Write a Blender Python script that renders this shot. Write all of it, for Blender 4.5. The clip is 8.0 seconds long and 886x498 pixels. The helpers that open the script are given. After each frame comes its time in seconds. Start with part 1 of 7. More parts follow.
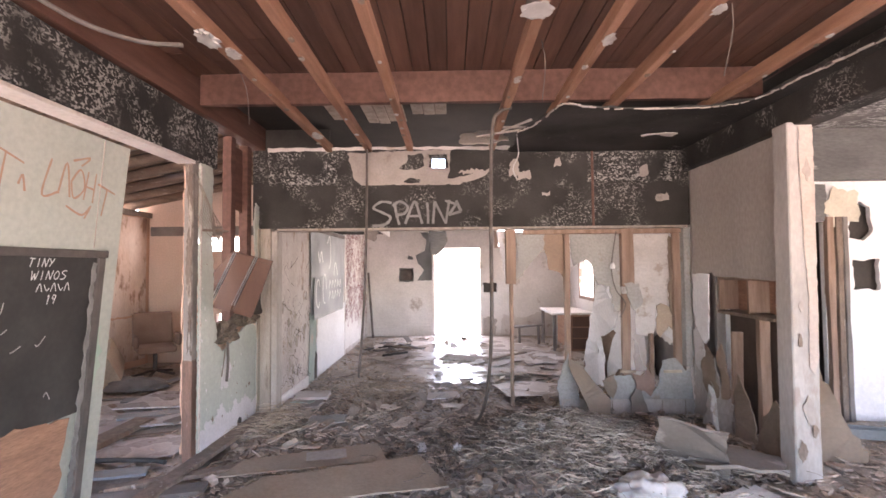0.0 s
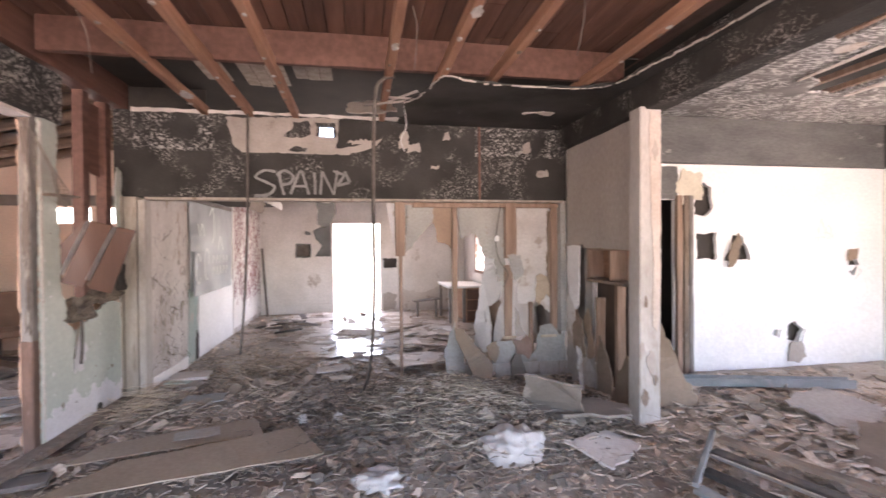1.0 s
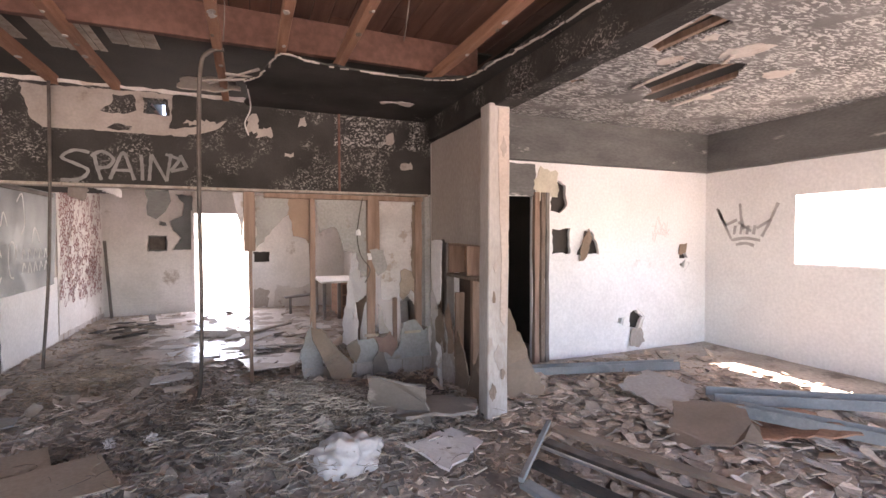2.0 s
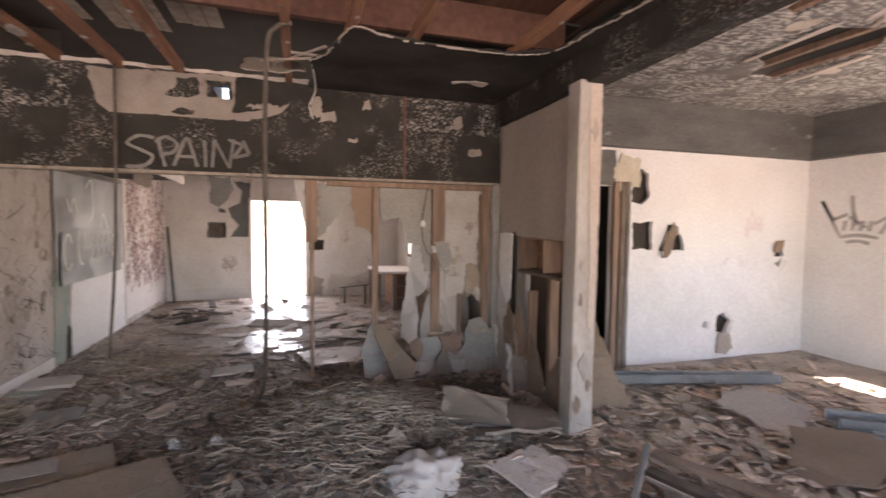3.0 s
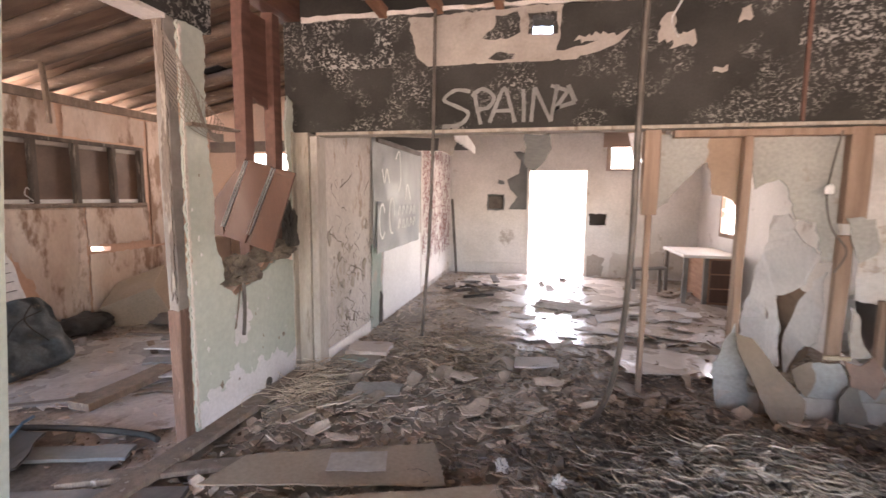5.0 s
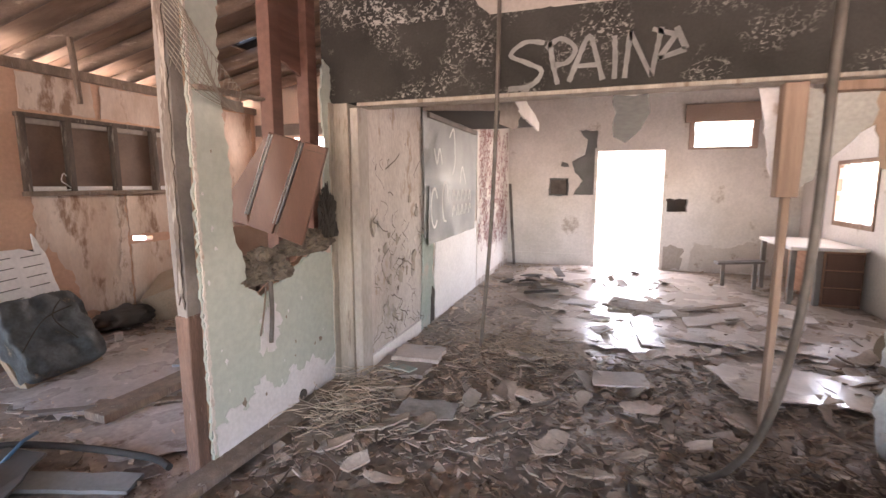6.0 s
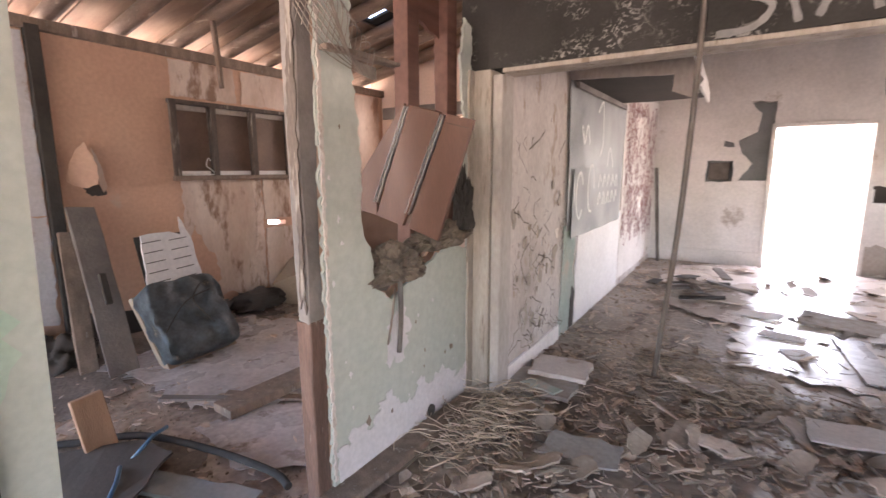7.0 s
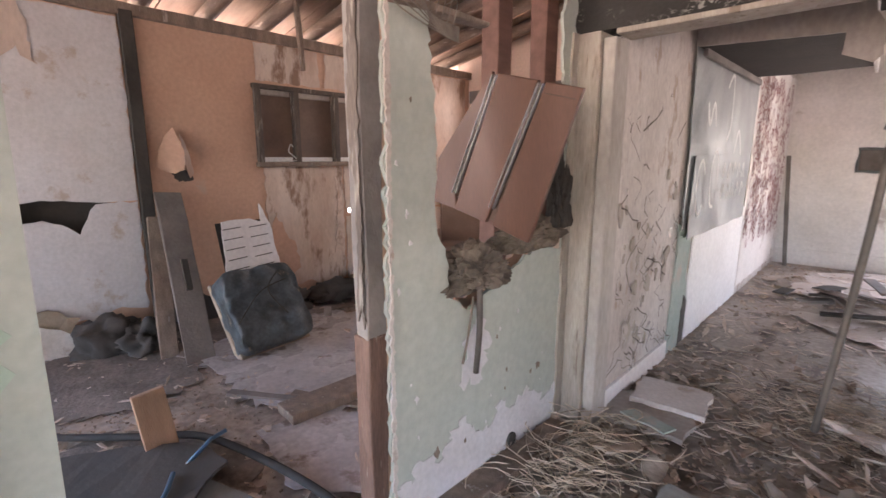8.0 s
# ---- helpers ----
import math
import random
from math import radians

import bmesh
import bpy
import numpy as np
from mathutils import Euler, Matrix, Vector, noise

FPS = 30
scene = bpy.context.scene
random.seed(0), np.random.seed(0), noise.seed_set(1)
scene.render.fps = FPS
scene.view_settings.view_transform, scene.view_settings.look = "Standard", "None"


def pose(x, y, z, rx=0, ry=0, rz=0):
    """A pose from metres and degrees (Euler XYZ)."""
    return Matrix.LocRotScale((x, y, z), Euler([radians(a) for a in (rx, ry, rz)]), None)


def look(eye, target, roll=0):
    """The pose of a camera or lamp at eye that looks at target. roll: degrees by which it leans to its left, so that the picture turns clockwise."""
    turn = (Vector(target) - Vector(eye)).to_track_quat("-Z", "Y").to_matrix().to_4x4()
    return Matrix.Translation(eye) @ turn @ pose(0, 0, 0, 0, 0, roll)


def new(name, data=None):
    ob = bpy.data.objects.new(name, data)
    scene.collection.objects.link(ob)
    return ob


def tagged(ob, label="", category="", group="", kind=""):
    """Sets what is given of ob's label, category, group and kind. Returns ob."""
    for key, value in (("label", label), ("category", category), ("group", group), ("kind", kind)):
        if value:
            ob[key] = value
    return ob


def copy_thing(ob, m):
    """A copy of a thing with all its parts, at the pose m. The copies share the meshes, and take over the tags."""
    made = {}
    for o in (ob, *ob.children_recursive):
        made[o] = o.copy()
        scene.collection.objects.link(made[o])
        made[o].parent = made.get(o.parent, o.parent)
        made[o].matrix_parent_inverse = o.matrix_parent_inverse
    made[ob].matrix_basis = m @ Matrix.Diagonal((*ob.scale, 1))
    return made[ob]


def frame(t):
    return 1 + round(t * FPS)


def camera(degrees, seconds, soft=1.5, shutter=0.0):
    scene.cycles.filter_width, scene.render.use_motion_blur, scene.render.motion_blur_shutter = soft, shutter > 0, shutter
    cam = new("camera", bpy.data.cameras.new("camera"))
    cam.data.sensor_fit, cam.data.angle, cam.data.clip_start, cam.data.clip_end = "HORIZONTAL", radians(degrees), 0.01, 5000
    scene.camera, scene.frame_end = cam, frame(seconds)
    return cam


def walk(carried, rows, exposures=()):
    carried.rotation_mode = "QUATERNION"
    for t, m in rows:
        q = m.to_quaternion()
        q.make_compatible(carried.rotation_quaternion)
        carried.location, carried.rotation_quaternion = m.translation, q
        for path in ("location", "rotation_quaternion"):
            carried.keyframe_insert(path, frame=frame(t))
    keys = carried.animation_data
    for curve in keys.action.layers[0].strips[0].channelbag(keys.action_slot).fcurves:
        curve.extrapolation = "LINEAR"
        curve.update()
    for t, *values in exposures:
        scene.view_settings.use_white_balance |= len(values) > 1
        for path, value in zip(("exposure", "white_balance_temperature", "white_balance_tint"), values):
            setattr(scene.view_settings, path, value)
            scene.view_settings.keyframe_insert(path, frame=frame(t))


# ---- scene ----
cam = camera(86.9, 8.0, soft=1.5, shutter=0.3)
PATH = [
    (0, (0.082, -0.112, 1.614), (0.05, 1.887, 1.692), -0.5),
    (0.5, (0.108, -0.149, 1.569), (0.207, 1.848, 1.578), -0.3),
    (1, (0.305, -0.146, 1.539), (0.655, 1.823, 1.523), -0.5),
    (1.5, (0.635, -0.112, 1.549), (1.311, 1.77, 1.517), -0.4),
    (1.7, (0.751, -0.109, 1.558), (1.516, 1.738, 1.52), -0.3),
    (2.8, (0.722, 0.264, 1.596), (1.427, 2.133, 1.499), 0.9),
    (3, (0.634, 0.375, 1.606), (1.224, 2.283, 1.501), 0.6),
    (3.5, (0.557, 0.629, 1.567), (0.796, 2.612, 1.473), 0.3),
    (4, (0.548, 0.986, 1.567), (0.511, 2.981, 1.432), 0.2),
    (4.5, (0.302, 1.221, 1.539), (0.09, 3.2, 1.334), 0.4),
    (5, (0.019, 1.453, 1.538), (-0.405, 3.395, 1.317), 0.5),
    (5.2, (-0.021, 1.565, 1.501), (-0.525, 3.487, 1.276), 0.4),
    (6.3, (-0.328, 2.231, 1.494), (-1.047, 4.073, 1.195), -0.1),
    (6.5, (-0.436, 2.308, 1.509), (-1.248, 4.11, 1.197), -0.1),
    (7, (-0.614, 2.501, 1.479), (-1.679, 4.16, 1.145), -0.2),
    (7.5, (-0.708, 2.731, 1.465), (-1.951, 4.256, 1.101), -0.2),
    (8, (-0.858, 2.828, 1.463), (-2.198, 4.263, 1.083), 0.0),
]
walk(cam, [(t, look(eye, target, roll)) for t, eye, target, roll in PATH],
     [(0, 4.22, 6850, 24), (1.2, 4.1, 6850, 23), (1.7, 3.95, 6900, 23), (2.8, 3.42, 7300, 23), (3.5, 3.45, 7700, 21), (4.0, 3.92, 7600, 21), (4.5, 4.12, 7400, 23), (5.0, 4.22, 7350, 22), (6.5, 4.27, 7200, 23), (8, 4.12, 6800, 22)])

# ---- light ----
world = bpy.data.worlds.new("world")
scene.world = world
world.use_nodes = True
wn = world.node_tree.nodes
sky = wn.new("ShaderNodeTexSky")
sky.sky_type, sky.sun_disc = "NISHITA", False
sky.sun_elevation, sky.sun_rotation = radians(59), radians(110)
wn["Background"].inputs[1].default_value = 0.15
world.node_tree.links.new(sky.outputs[0], wn["Background"].inputs[0])
sun = new("sun", bpy.data.lights.new("sun", "SUN"))
sun.data.energy, sun.data.angle, sun.data.color = 5.0, radians(0.5), (1, 0.95, 0.88)
sun.matrix_world = look((4.8, -1.75, 8.5), (0, 0, 0))


def daylight(name, eye, target, wide, high, watts):
    """Sky light standing in an opening that leads outdoors."""
    lamp = new(name, bpy.data.lights.new(name, "AREA"))
    lamp.data.shape, lamp.data.size, lamp.data.size_y = "RECTANGLE", wide, high
    lamp.data.energy, lamp.data.color = watts, (1, 0.95, 0.9)
    lamp.matrix_world = look(eye, target)


daylight("daylight_doorway", (0.235, 11.16, 1.04), (0.235, 5.0, 0.9), 1.0, 1.98, 3.5)
daylight("daylight_high_window", (1.62, 11.14, 2.3), (1.62, 5.0, 1.6), 0.8, 0.38, 0.6)
daylight("daylight_east_window", (2.98, 9.32, 1.38), (0.0, 8.6, 0.9), 0.9, 0.72, 0.9)
daylight("daylight_side_room", (-4.0, 8.14, 2.05), (-4.4, 4.0, 1.0), 0.95, 0.22, 2.4)

# ---- materials ----
R = random.Random(7)


def mat(name, a, b=None, scale=3.0, fine=40.0, rough=0.8, bump=0.3, metal=0.0, spread=0.5, stain=None, stain_at=0.62, stain_scale=1.4, squash=(1, 1, 1), island=0.0, piece=0.0, gloss=0.0, grit=0.1):
    """Two-tone surface: broad patches from a to b, fine grain, stains with hard-ish edges, relief."""
    m = bpy.data.materials.new(name)
    m.use_nodes = True
    nt = m.node_tree
    N, L = nt.nodes, nt.links
    p = N["Principled BSDF"]
    b = b or tuple(c * 0.75 for c in a)
    co = N.new("ShaderNodeTexCoord")
    mp = N.new("ShaderNodeMapping")
    mp.inputs["Scale"].default_value = squash
    L.new(co.outputs["Object"], mp.inputs[0])
    big, small = N.new("ShaderNodeTexNoise"), N.new("ShaderNodeTexNoise")
    for n, sc, de in ((big, scale, 6), (small, fine, 4)):
        n.inputs["Scale"].default_value, n.inputs["Detail"].default_value = sc, de
        L.new(mp.outputs[0], n.inputs["Vector"])
    ramp = N.new("ShaderNodeValToRGB")
    ramp.color_ramp.elements[0].position, ramp.color_ramp.elements[1].position = 0.5 - spread / 3, 0.5 + spread / 3
    ramp.color_ramp.elements[0].color, ramp.color_ramp.elements[1].color = (*a, 1), (*b, 1)
    L.new(big.outputs[0], ramp.inputs[0])
    col = ramp.outputs[0]

    def mix(kind, fac, c1, c2):
        x = N.new("ShaderNodeMix")
        x.data_type, x.blend_type = "RGBA", kind
        for sock, val in ((x.inputs[0], fac), (x.inputs[6], c1), (x.inputs[7], c2)):
            if hasattr(val, "is_output"):
                L.new(val, sock)
            else:
                sock.default_value = val
        return x.outputs[2]

    grain = N.new("ShaderNodeMapRange")
    grain.inputs[1].default_value, grain.inputs[2].default_value = 0.3, 0.7
    grain.inputs[3].default_value, grain.inputs[4].default_value = 1 - grit, 1 + grit * 0.5
    L.new(small.outputs[0], grain.inputs[0])
    col = mix("MULTIPLY", 1.0, col, grain.outputs[0])
    if stain:
        st = N.new("ShaderNodeTexNoise")
        st.inputs["Scale"].default_value, st.inputs["Detail"].default_value, st.inputs["Roughness"].default_value = stain_scale, 8, 0.65
        L.new(mp.outputs[0], st.inputs["Vector"])
        sr = N.new("ShaderNodeMapRange")
        sr.inputs[1].default_value, sr.inputs[2].default_value = stain_at - 0.03, stain_at + 0.04
        L.new(st.outputs[0], sr.inputs[0])
        col = mix("MIX", sr.outputs[0], col, (*stain, 1))
    if island or piece:
        src = N.new("ShaderNodeNewGeometry").outputs["Random Per Island"] if island else N.new("ShaderNodeObjectInfo").outputs["Random"]
        rr = N.new("ShaderNodeMapRange")
        amount = island or piece
        rr.inputs[3].default_value, rr.inputs[4].default_value = 1 - amount, 1 + amount * 0.45
        L.new(src, rr.inputs[0])
        col = mix("MULTIPLY", 1.0, col, rr.outputs[0])
    L.new(col, p.inputs["Base Color"])
    rg = N.new("ShaderNodeMapRange")
    rg.inputs[1].default_value, rg.inputs[2].default_value = 0.35, 0.65
    rg.inputs[3].default_value, rg.inputs[4].default_value = max(0.05, rough - gloss), min(1, rough + 0.1)
    L.new(big.outputs[0], rg.inputs[0])
    L.new(rg.outputs[0], p.inputs["Roughness"])
    p.inputs["Metallic"].default_value = metal
    bp = N.new("ShaderNodeBump")
    bp.inputs["Strength"].default_value, bp.inputs["Distance"].default_value = bump, 0.006
    L.new(small.outputs[0], bp.inputs["Height"])
    L.new(bp.outputs[0], p.inputs["Normal"])
    return m


def charred(name, base, fleck, amount, scale=(14, 14, 26), cover=0.5):
    """Soot-black board, scraped through to pale flecks that gather in patches."""
    m = mat(name, base, tuple(c * 0.55 for c in base), scale=2, fine=60, rough=0.72, bump=0.5)
    nt = m.node_tree
    N, L = nt.nodes, nt.links
    p = N["Principled BSDF"]
    p.inputs["Specular IOR Level"].default_value = 0.2
    old = p.inputs["Base Color"].links[0].from_socket
    co, mp = N.new("ShaderNodeTexCoord"), N.new("ShaderNodeMapping")
    mp.inputs["Scale"].default_value, mp.inputs["Rotation"].default_value = scale, (0.3, 0.5, 0.4)
    L.new(co.outputs["Object"], mp.inputs[0])
    fl, patch = N.new("ShaderNodeTexNoise"), N.new("ShaderNodeTexNoise")
    fl.inputs["Scale"].default_value, fl.inputs["Detail"].default_value, fl.inputs["Distortion"].default_value = 1.4, 3, 1.6
    patch.inputs["Scale"].default_value, patch.inputs["Detail"].default_value = 1.9, 4
    L.new(mp.outputs[0], fl.inputs["Vector"])
    L.new(co.outputs["Object"], patch.inputs["Vector"])
    ad = N.new("ShaderNodeMath")
    ad.operation = "MULTIPLY_ADD"
    L.new(patch.outputs[0], ad.inputs[0])
    ad.inputs[1].default_value = cover
    L.new(fl.outputs[0], ad.inputs[2])
    rr = N.new("ShaderNodeMapRange")
    rr.inputs[1].default_value, rr.inputs[2].default_value = amount, amount + 0.07
    L.new(ad.outputs[0], rr.inputs[0])
    x = N.new("ShaderNodeMix")
    x.data_type = "RGBA"
    L.new(rr.outputs[0], x.inputs[0])
    L.new(old, x.inputs[6])
    x.inputs[7].default_value = (*fleck, 1)
    L.new(x.outputs[2], p.inputs["Base Color"])
    return m


def scratched(name, base, fleck, width, size, cover):
    """Soot-black board scribbled over with thin pale curling scrapes that gather in patches."""
    m = mat(name, base, tuple(c * 0.6 for c in base), scale=2.4, fine=60, rough=0.72, bump=0.5)
    nt = m.node_tree
    N, L = nt.nodes, nt.links
    p = N["Principled BSDF"]
    p.inputs["Specular IOR Level"].default_value = 0.2
    old = p.inputs["Base Color"].links[0].from_socket
    co, mp = N.new("ShaderNodeTexCoord"), N.new("ShaderNodeMapping")
    mp.inputs["Scale"].default_value, mp.inputs["Rotation"].default_value = size, (0.3, 0.5, 0.4)
    L.new(co.outputs["Object"], mp.inputs[0])
    curl, patch, chip = N.new("ShaderNodeTexNoise"), N.new("ShaderNodeTexNoise"), N.new("ShaderNodeTexNoise")
    curl.inputs["Scale"].default_value, curl.inputs["Detail"].default_value, curl.inputs["Distortion"].default_value = 1.0, 1.5, 1.1
    patch.inputs["Scale"].default_value, patch.inputs["Detail"].default_value = 3.1, 5
    chip.inputs["Scale"].default_value, chip.inputs["Detail"].default_value = 1.7, 3
    L.new(mp.outputs[0], curl.inputs["Vector"])
    L.new(mp.outputs[0], chip.inputs["Vector"])
    L.new(co.outputs["Object"], patch.inputs["Vector"])

    def sums(kind, a, b):
        n = N.new("ShaderNodeMath")
        n.operation = kind
        for sock, val in ((n.inputs[0], a), (n.inputs[1], b)):
            if hasattr(val, "is_output"):
                L.new(val, sock)
            else:
                sock.default_value = val
        return n.outputs[0]

    def ramp(src, lo, hi, a, b):
        n = N.new("ShaderNodeMapRange")
        for k, val in enumerate((lo, hi, a, b)):
            n.inputs[k + 1].default_value = val
        L.new(src, n.inputs[0])
        return n.outputs[0]

    line = ramp(sums("ABSOLUTE", sums("SUBTRACT", curl.outputs[0], 0.5), 0.0), width, width * 1.6, 1.0, 0.0)
    gathered = ramp(patch.outputs[0], cover, cover + 0.12, 0.0, 1.0)
    gaps = ramp(chip.outputs[0], 0.44, 0.54, 0.0, 1.0)
    fac = sums("MULTIPLY", sums("MULTIPLY", line, gathered), gaps)
    x = N.new("ShaderNodeMix")
    x.data_type = "RGBA"
    L.new(fac, x.inputs[0])
    L.new(old, x.inputs[6])
    x.inputs[7].default_value = (*fleck, 1)
    L.new(x.outputs[2], p.inputs["Base Color"])
    return m


WHITE = mat("white_plaster", (0.78, 0.73, 0.7), (0.66, 0.61, 0.57), 1.7, 30, 0.75, 0.25, stain=(0.46, 0.39, 0.34), stain_at=0.645, stain_scale=1.9)
BRIGHT = mat("white_gypsum", (0.82, 0.8, 0.79), (0.74, 0.71, 0.7), 1.2, 30, 0.7, 0.2, stain=(0.55, 0.5, 0.47), stain_at=0.72)
PEELED = mat("peeled_plaster", (0.68, 0.62, 0.58), (0.55, 0.48, 0.435), 2.2, 45, 0.85, 0.5, stain=(0.43, 0.345, 0.29), stain_at=0.61, stain_scale=4.6)
BEIGE = mat("beige_board", (0.425, 0.37, 0.33), (0.355, 0.305, 0.268), 1.3, 35, 0.85, 0.2, squash=(1, 1, 0.6), stain=(0.29, 0.24, 0.2), stain_at=0.7, stain_scale=2.2, grit=0.14)
GREEN = mat("pale_green_paint", (0.465, 0.482, 0.43), (0.415, 0.437, 0.385), 0.9, 30, 0.55, 0.15, stain=(0.6, 0.57, 0.5), stain_at=0.7, stain_scale=2.5)
BOARD = mat("chalkboard", (0.032, 0.03, 0.029), (0.062, 0.058, 0.055), 2.2, 30, 0.6, 0.1, stain=(0.2, 0.19, 0.19), stain_at=0.7, stain_scale=3)
BOARD.node_tree.nodes["Principled BSDF"].inputs["Specular IOR Level"].default_value = 0.2
FRAME_BK = mat("black_frame", (0.06, 0.055, 0.05), (0.12, 0.1, 0.09), 6, 40, 0.7, 0.3)
RAW = mat("raw_fibreboard", (0.4, 0.22, 0.14), (0.28, 0.15, 0.1), 5, 60, 0.85, 0.4, squash=(1, 0.4, 3), grit=0.25)
ORANGE = mat("orange_paint", (0.61, 0.385, 0.275), (0.52, 0.32, 0.23), 1.1, 30, 0.7, 0.2, stain=(0.5, 0.36, 0.28), stain_at=0.68, stain_scale=2)
ORANGE_PALE = mat("pale_orange_plaster", (0.64, 0.53, 0.46), (0.48, 0.345, 0.27), 2.6, 40, 0.8, 0.4, squash=(1, 1, 0.4), stain=(0.27, 0.17, 0.12), stain_at=0.565, stain_scale=3.4)
LILAC = mat("pale_lilac_board", (0.63, 0.6, 0.61), (0.54, 0.5, 0.5), 1.6, 40, 0.75, 0.3, stain=(0.44, 0.36, 0.31), stain_at=0.61, stain_scale=3.4)
SCUFF = mat("bare_undercoat", (0.66, 0.63, 0.64), (0.6, 0.56, 0.56), 5, 40, 0.8, 0.3)
PATCH = mat("sooty_plaster_patch", (0.38, 0.33, 0.295), (0.27, 0.23, 0.205), 3, 45, 0.85, 0.4, stain=(0.2, 0.165, 0.14), stain_at=0.61, stain_scale=5)
JAMB = mat("yellowed_jamb_paint", (0.46, 0.41, 0.37), (0.37, 0.325, 0.285), 3, 40, 0.8, 0.35, squash=(1, 1, 0.4), stain=(0.29, 0.235, 0.195), stain_at=0.63, stain_scale=5, grit=0.15)
REDWOOD = mat("red_stained_wood", (0.15, 0.07, 0.05), (0.1, 0.046, 0.034), 3, 50, 0.65, 0.3, squash=(6, 0.6, 6))
DECK = mat("roof_deck_boards", (0.155, 0.075, 0.05), (0.1, 0.047, 0.033), 2.5, 50, 0.7, 0.3, squash=(5, 0.5, 5), island=0.35)
JOIST = mat("joist_wood", (0.36, 0.19, 0.12), (0.25, 0.12, 0.075), 3, 45, 0.7, 0.35, squash=(6, 0.7, 6), stain=(0.45, 0.38, 0.33), stain_at=0.7, stain_scale=5)
STUD = mat("stud_wood", (0.32, 0.215, 0.16), (0.22, 0.14, 0.1), 4, 50, 0.75, 0.35, squash=(5, 5, 0.6))
OLDWOOD = mat("weathered_wood", (0.27, 0.2, 0.155), (0.17, 0.125, 0.097), 4, 45, 0.85, 0.5, squash=(4, 4, 0.7), stain=(0.38, 0.33, 0.29), stain_at=0.64, stain_scale=4, grit=0.25)
GREYWOOD = mat("grey_wood", (0.23, 0.2, 0.18), (0.14, 0.12, 0.11), 3, 40, 0.85, 0.5)
BROWN = mat("brown_paper_backing", (0.27, 0.2, 0.15), (0.2, 0.145, 0.105), 2.5, 40, 0.9, 0.3)
TAN = mat("tan_hardboard", (0.33, 0.23, 0.165), (0.26, 0.175, 0.125), 2, 40, 0.8, 0.2)
# near-black tone: stands in for shade in cavities, also colours cloth and boards
DARK = mat("shade_and_burnt_dark", (0.055, 0.047, 0.042), (0.075, 0.063, 0.056), 2, 30, 0.95, 0.3)
BLACK = mat("burnt_black", (0.05, 0.044, 0.04), (0.07, 0.062, 0.055), 3, 40, 0.8, 0.5)
BLACK.node_tree.nodes["Principled BSDF"].inputs["Specular IOR Level"].default_value = 0.12
CHAR = scratched("charred_board", (0.05, 0.045, 0.041), (0.24, 0.222, 0.205), 0.034, (23, 23, 27), 0.5)
CHAR_W = scratched("charred_scraped_board", (0.045, 0.041, 0.038), (0.32, 0.3, 0.28), 0.055, (20, 20, 26), 0.4)
CHAR_C = charred("charred_ceiling_board", (0.06, 0.055, 0.051), (0.32, 0.3, 0.28), 0.99)
SOOT = scratched("sooty_white_ceiling", (0.23, 0.218, 0.21), (0.6, 0.58, 0.56), 0.06, (8, 24, 18), 0.36)
BAND = mat("sooty_grey_band", (0.085, 0.083, 0.08), (0.15, 0.145, 0.14), 1.8, 30, 0.75, 0.25, squash=(0.7, 0.7, 2.2), stain=(0.34, 0.32, 0.3), stain_at=0.67, stain_scale=3.2, grit=0.2)
METAL = mat("galvanised_sheet", (0.27, 0.28, 0.285), (0.2, 0.21, 0.215), 2, 40, 0.62, 0.1, metal=0.15, gloss=0.1, stain=(0.36, 0.36, 0.36), stain_at=0.68)
STEEL = mat("dull_steel", (0.15, 0.125, 0.11), (0.09, 0.075, 0.065), 8, 60, 0.6, 0.3, metal=0.4)
CHROME = mat("bright_metal_strip", (0.7, 0.7, 0.7), (0.55, 0.55, 0.55), 8, 60, 0.3, 0.1, metal=0.9)
BLUEGREY = mat("blue_grey_steel", (0.27, 0.275, 0.275), (0.2, 0.205, 0.205), 3, 40, 0.6, 0.2, metal=0.2, stain=(0.35, 0.33, 0.31), stain_at=0.66)
CABINET = mat("brown_laminate", (0.118, 0.052, 0.031), (0.095, 0.041, 0.025), 2.5, 50, 0.5, 0.1, squash=(4, 4, 0.6), grit=0.14)
PAINT_W = mat("pale_spray_paint", (0.25, 0.238, 0.23), (0.15, 0.142, 0.136), 6, 60, 0.7, 0.1)
PAINT_R = mat("red_spray_paint", (0.45, 0.24, 0.17), (0.42, 0.28, 0.2), 5, 60, 0.7, 0.1)
PAINT_G = mat("grey_spray_paint", (0.36, 0.34, 0.33), (0.48, 0.45, 0.44), 6, 60, 0.7, 0.1)
PAINT_P = mat("maroon_marker", (0.28, 0.12, 0.12), (0.36, 0.2, 0.19), 6, 60, 0.7, 0.1)
FLOOR = mat("dirty_concrete", (0.5, 0.42, 0.355), (0.35, 0.288, 0.237), 1.6, 24, 0.62, 0.5, gloss=0.2, stain=(0.19, 0.15, 0.125), stain_at=0.57, stain_scale=2.6, grit=0.3)
VINYL = mat("dusty_vinyl", (0.54, 0.51, 0.5), (0.4, 0.365, 0.35), 2.4, 30, 0.36, 0.15, gloss=0.22, stain=(0.24, 0.2, 0.175), stain_at=0.6, stain_scale=4, grit=0.2)
SAWN = mat("sawn_orange_wood", (0.46, 0.28, 0.18), (0.36, 0.21, 0.135), 3, 50, 0.75, 0.3, squash=(5, 5, 0.6))
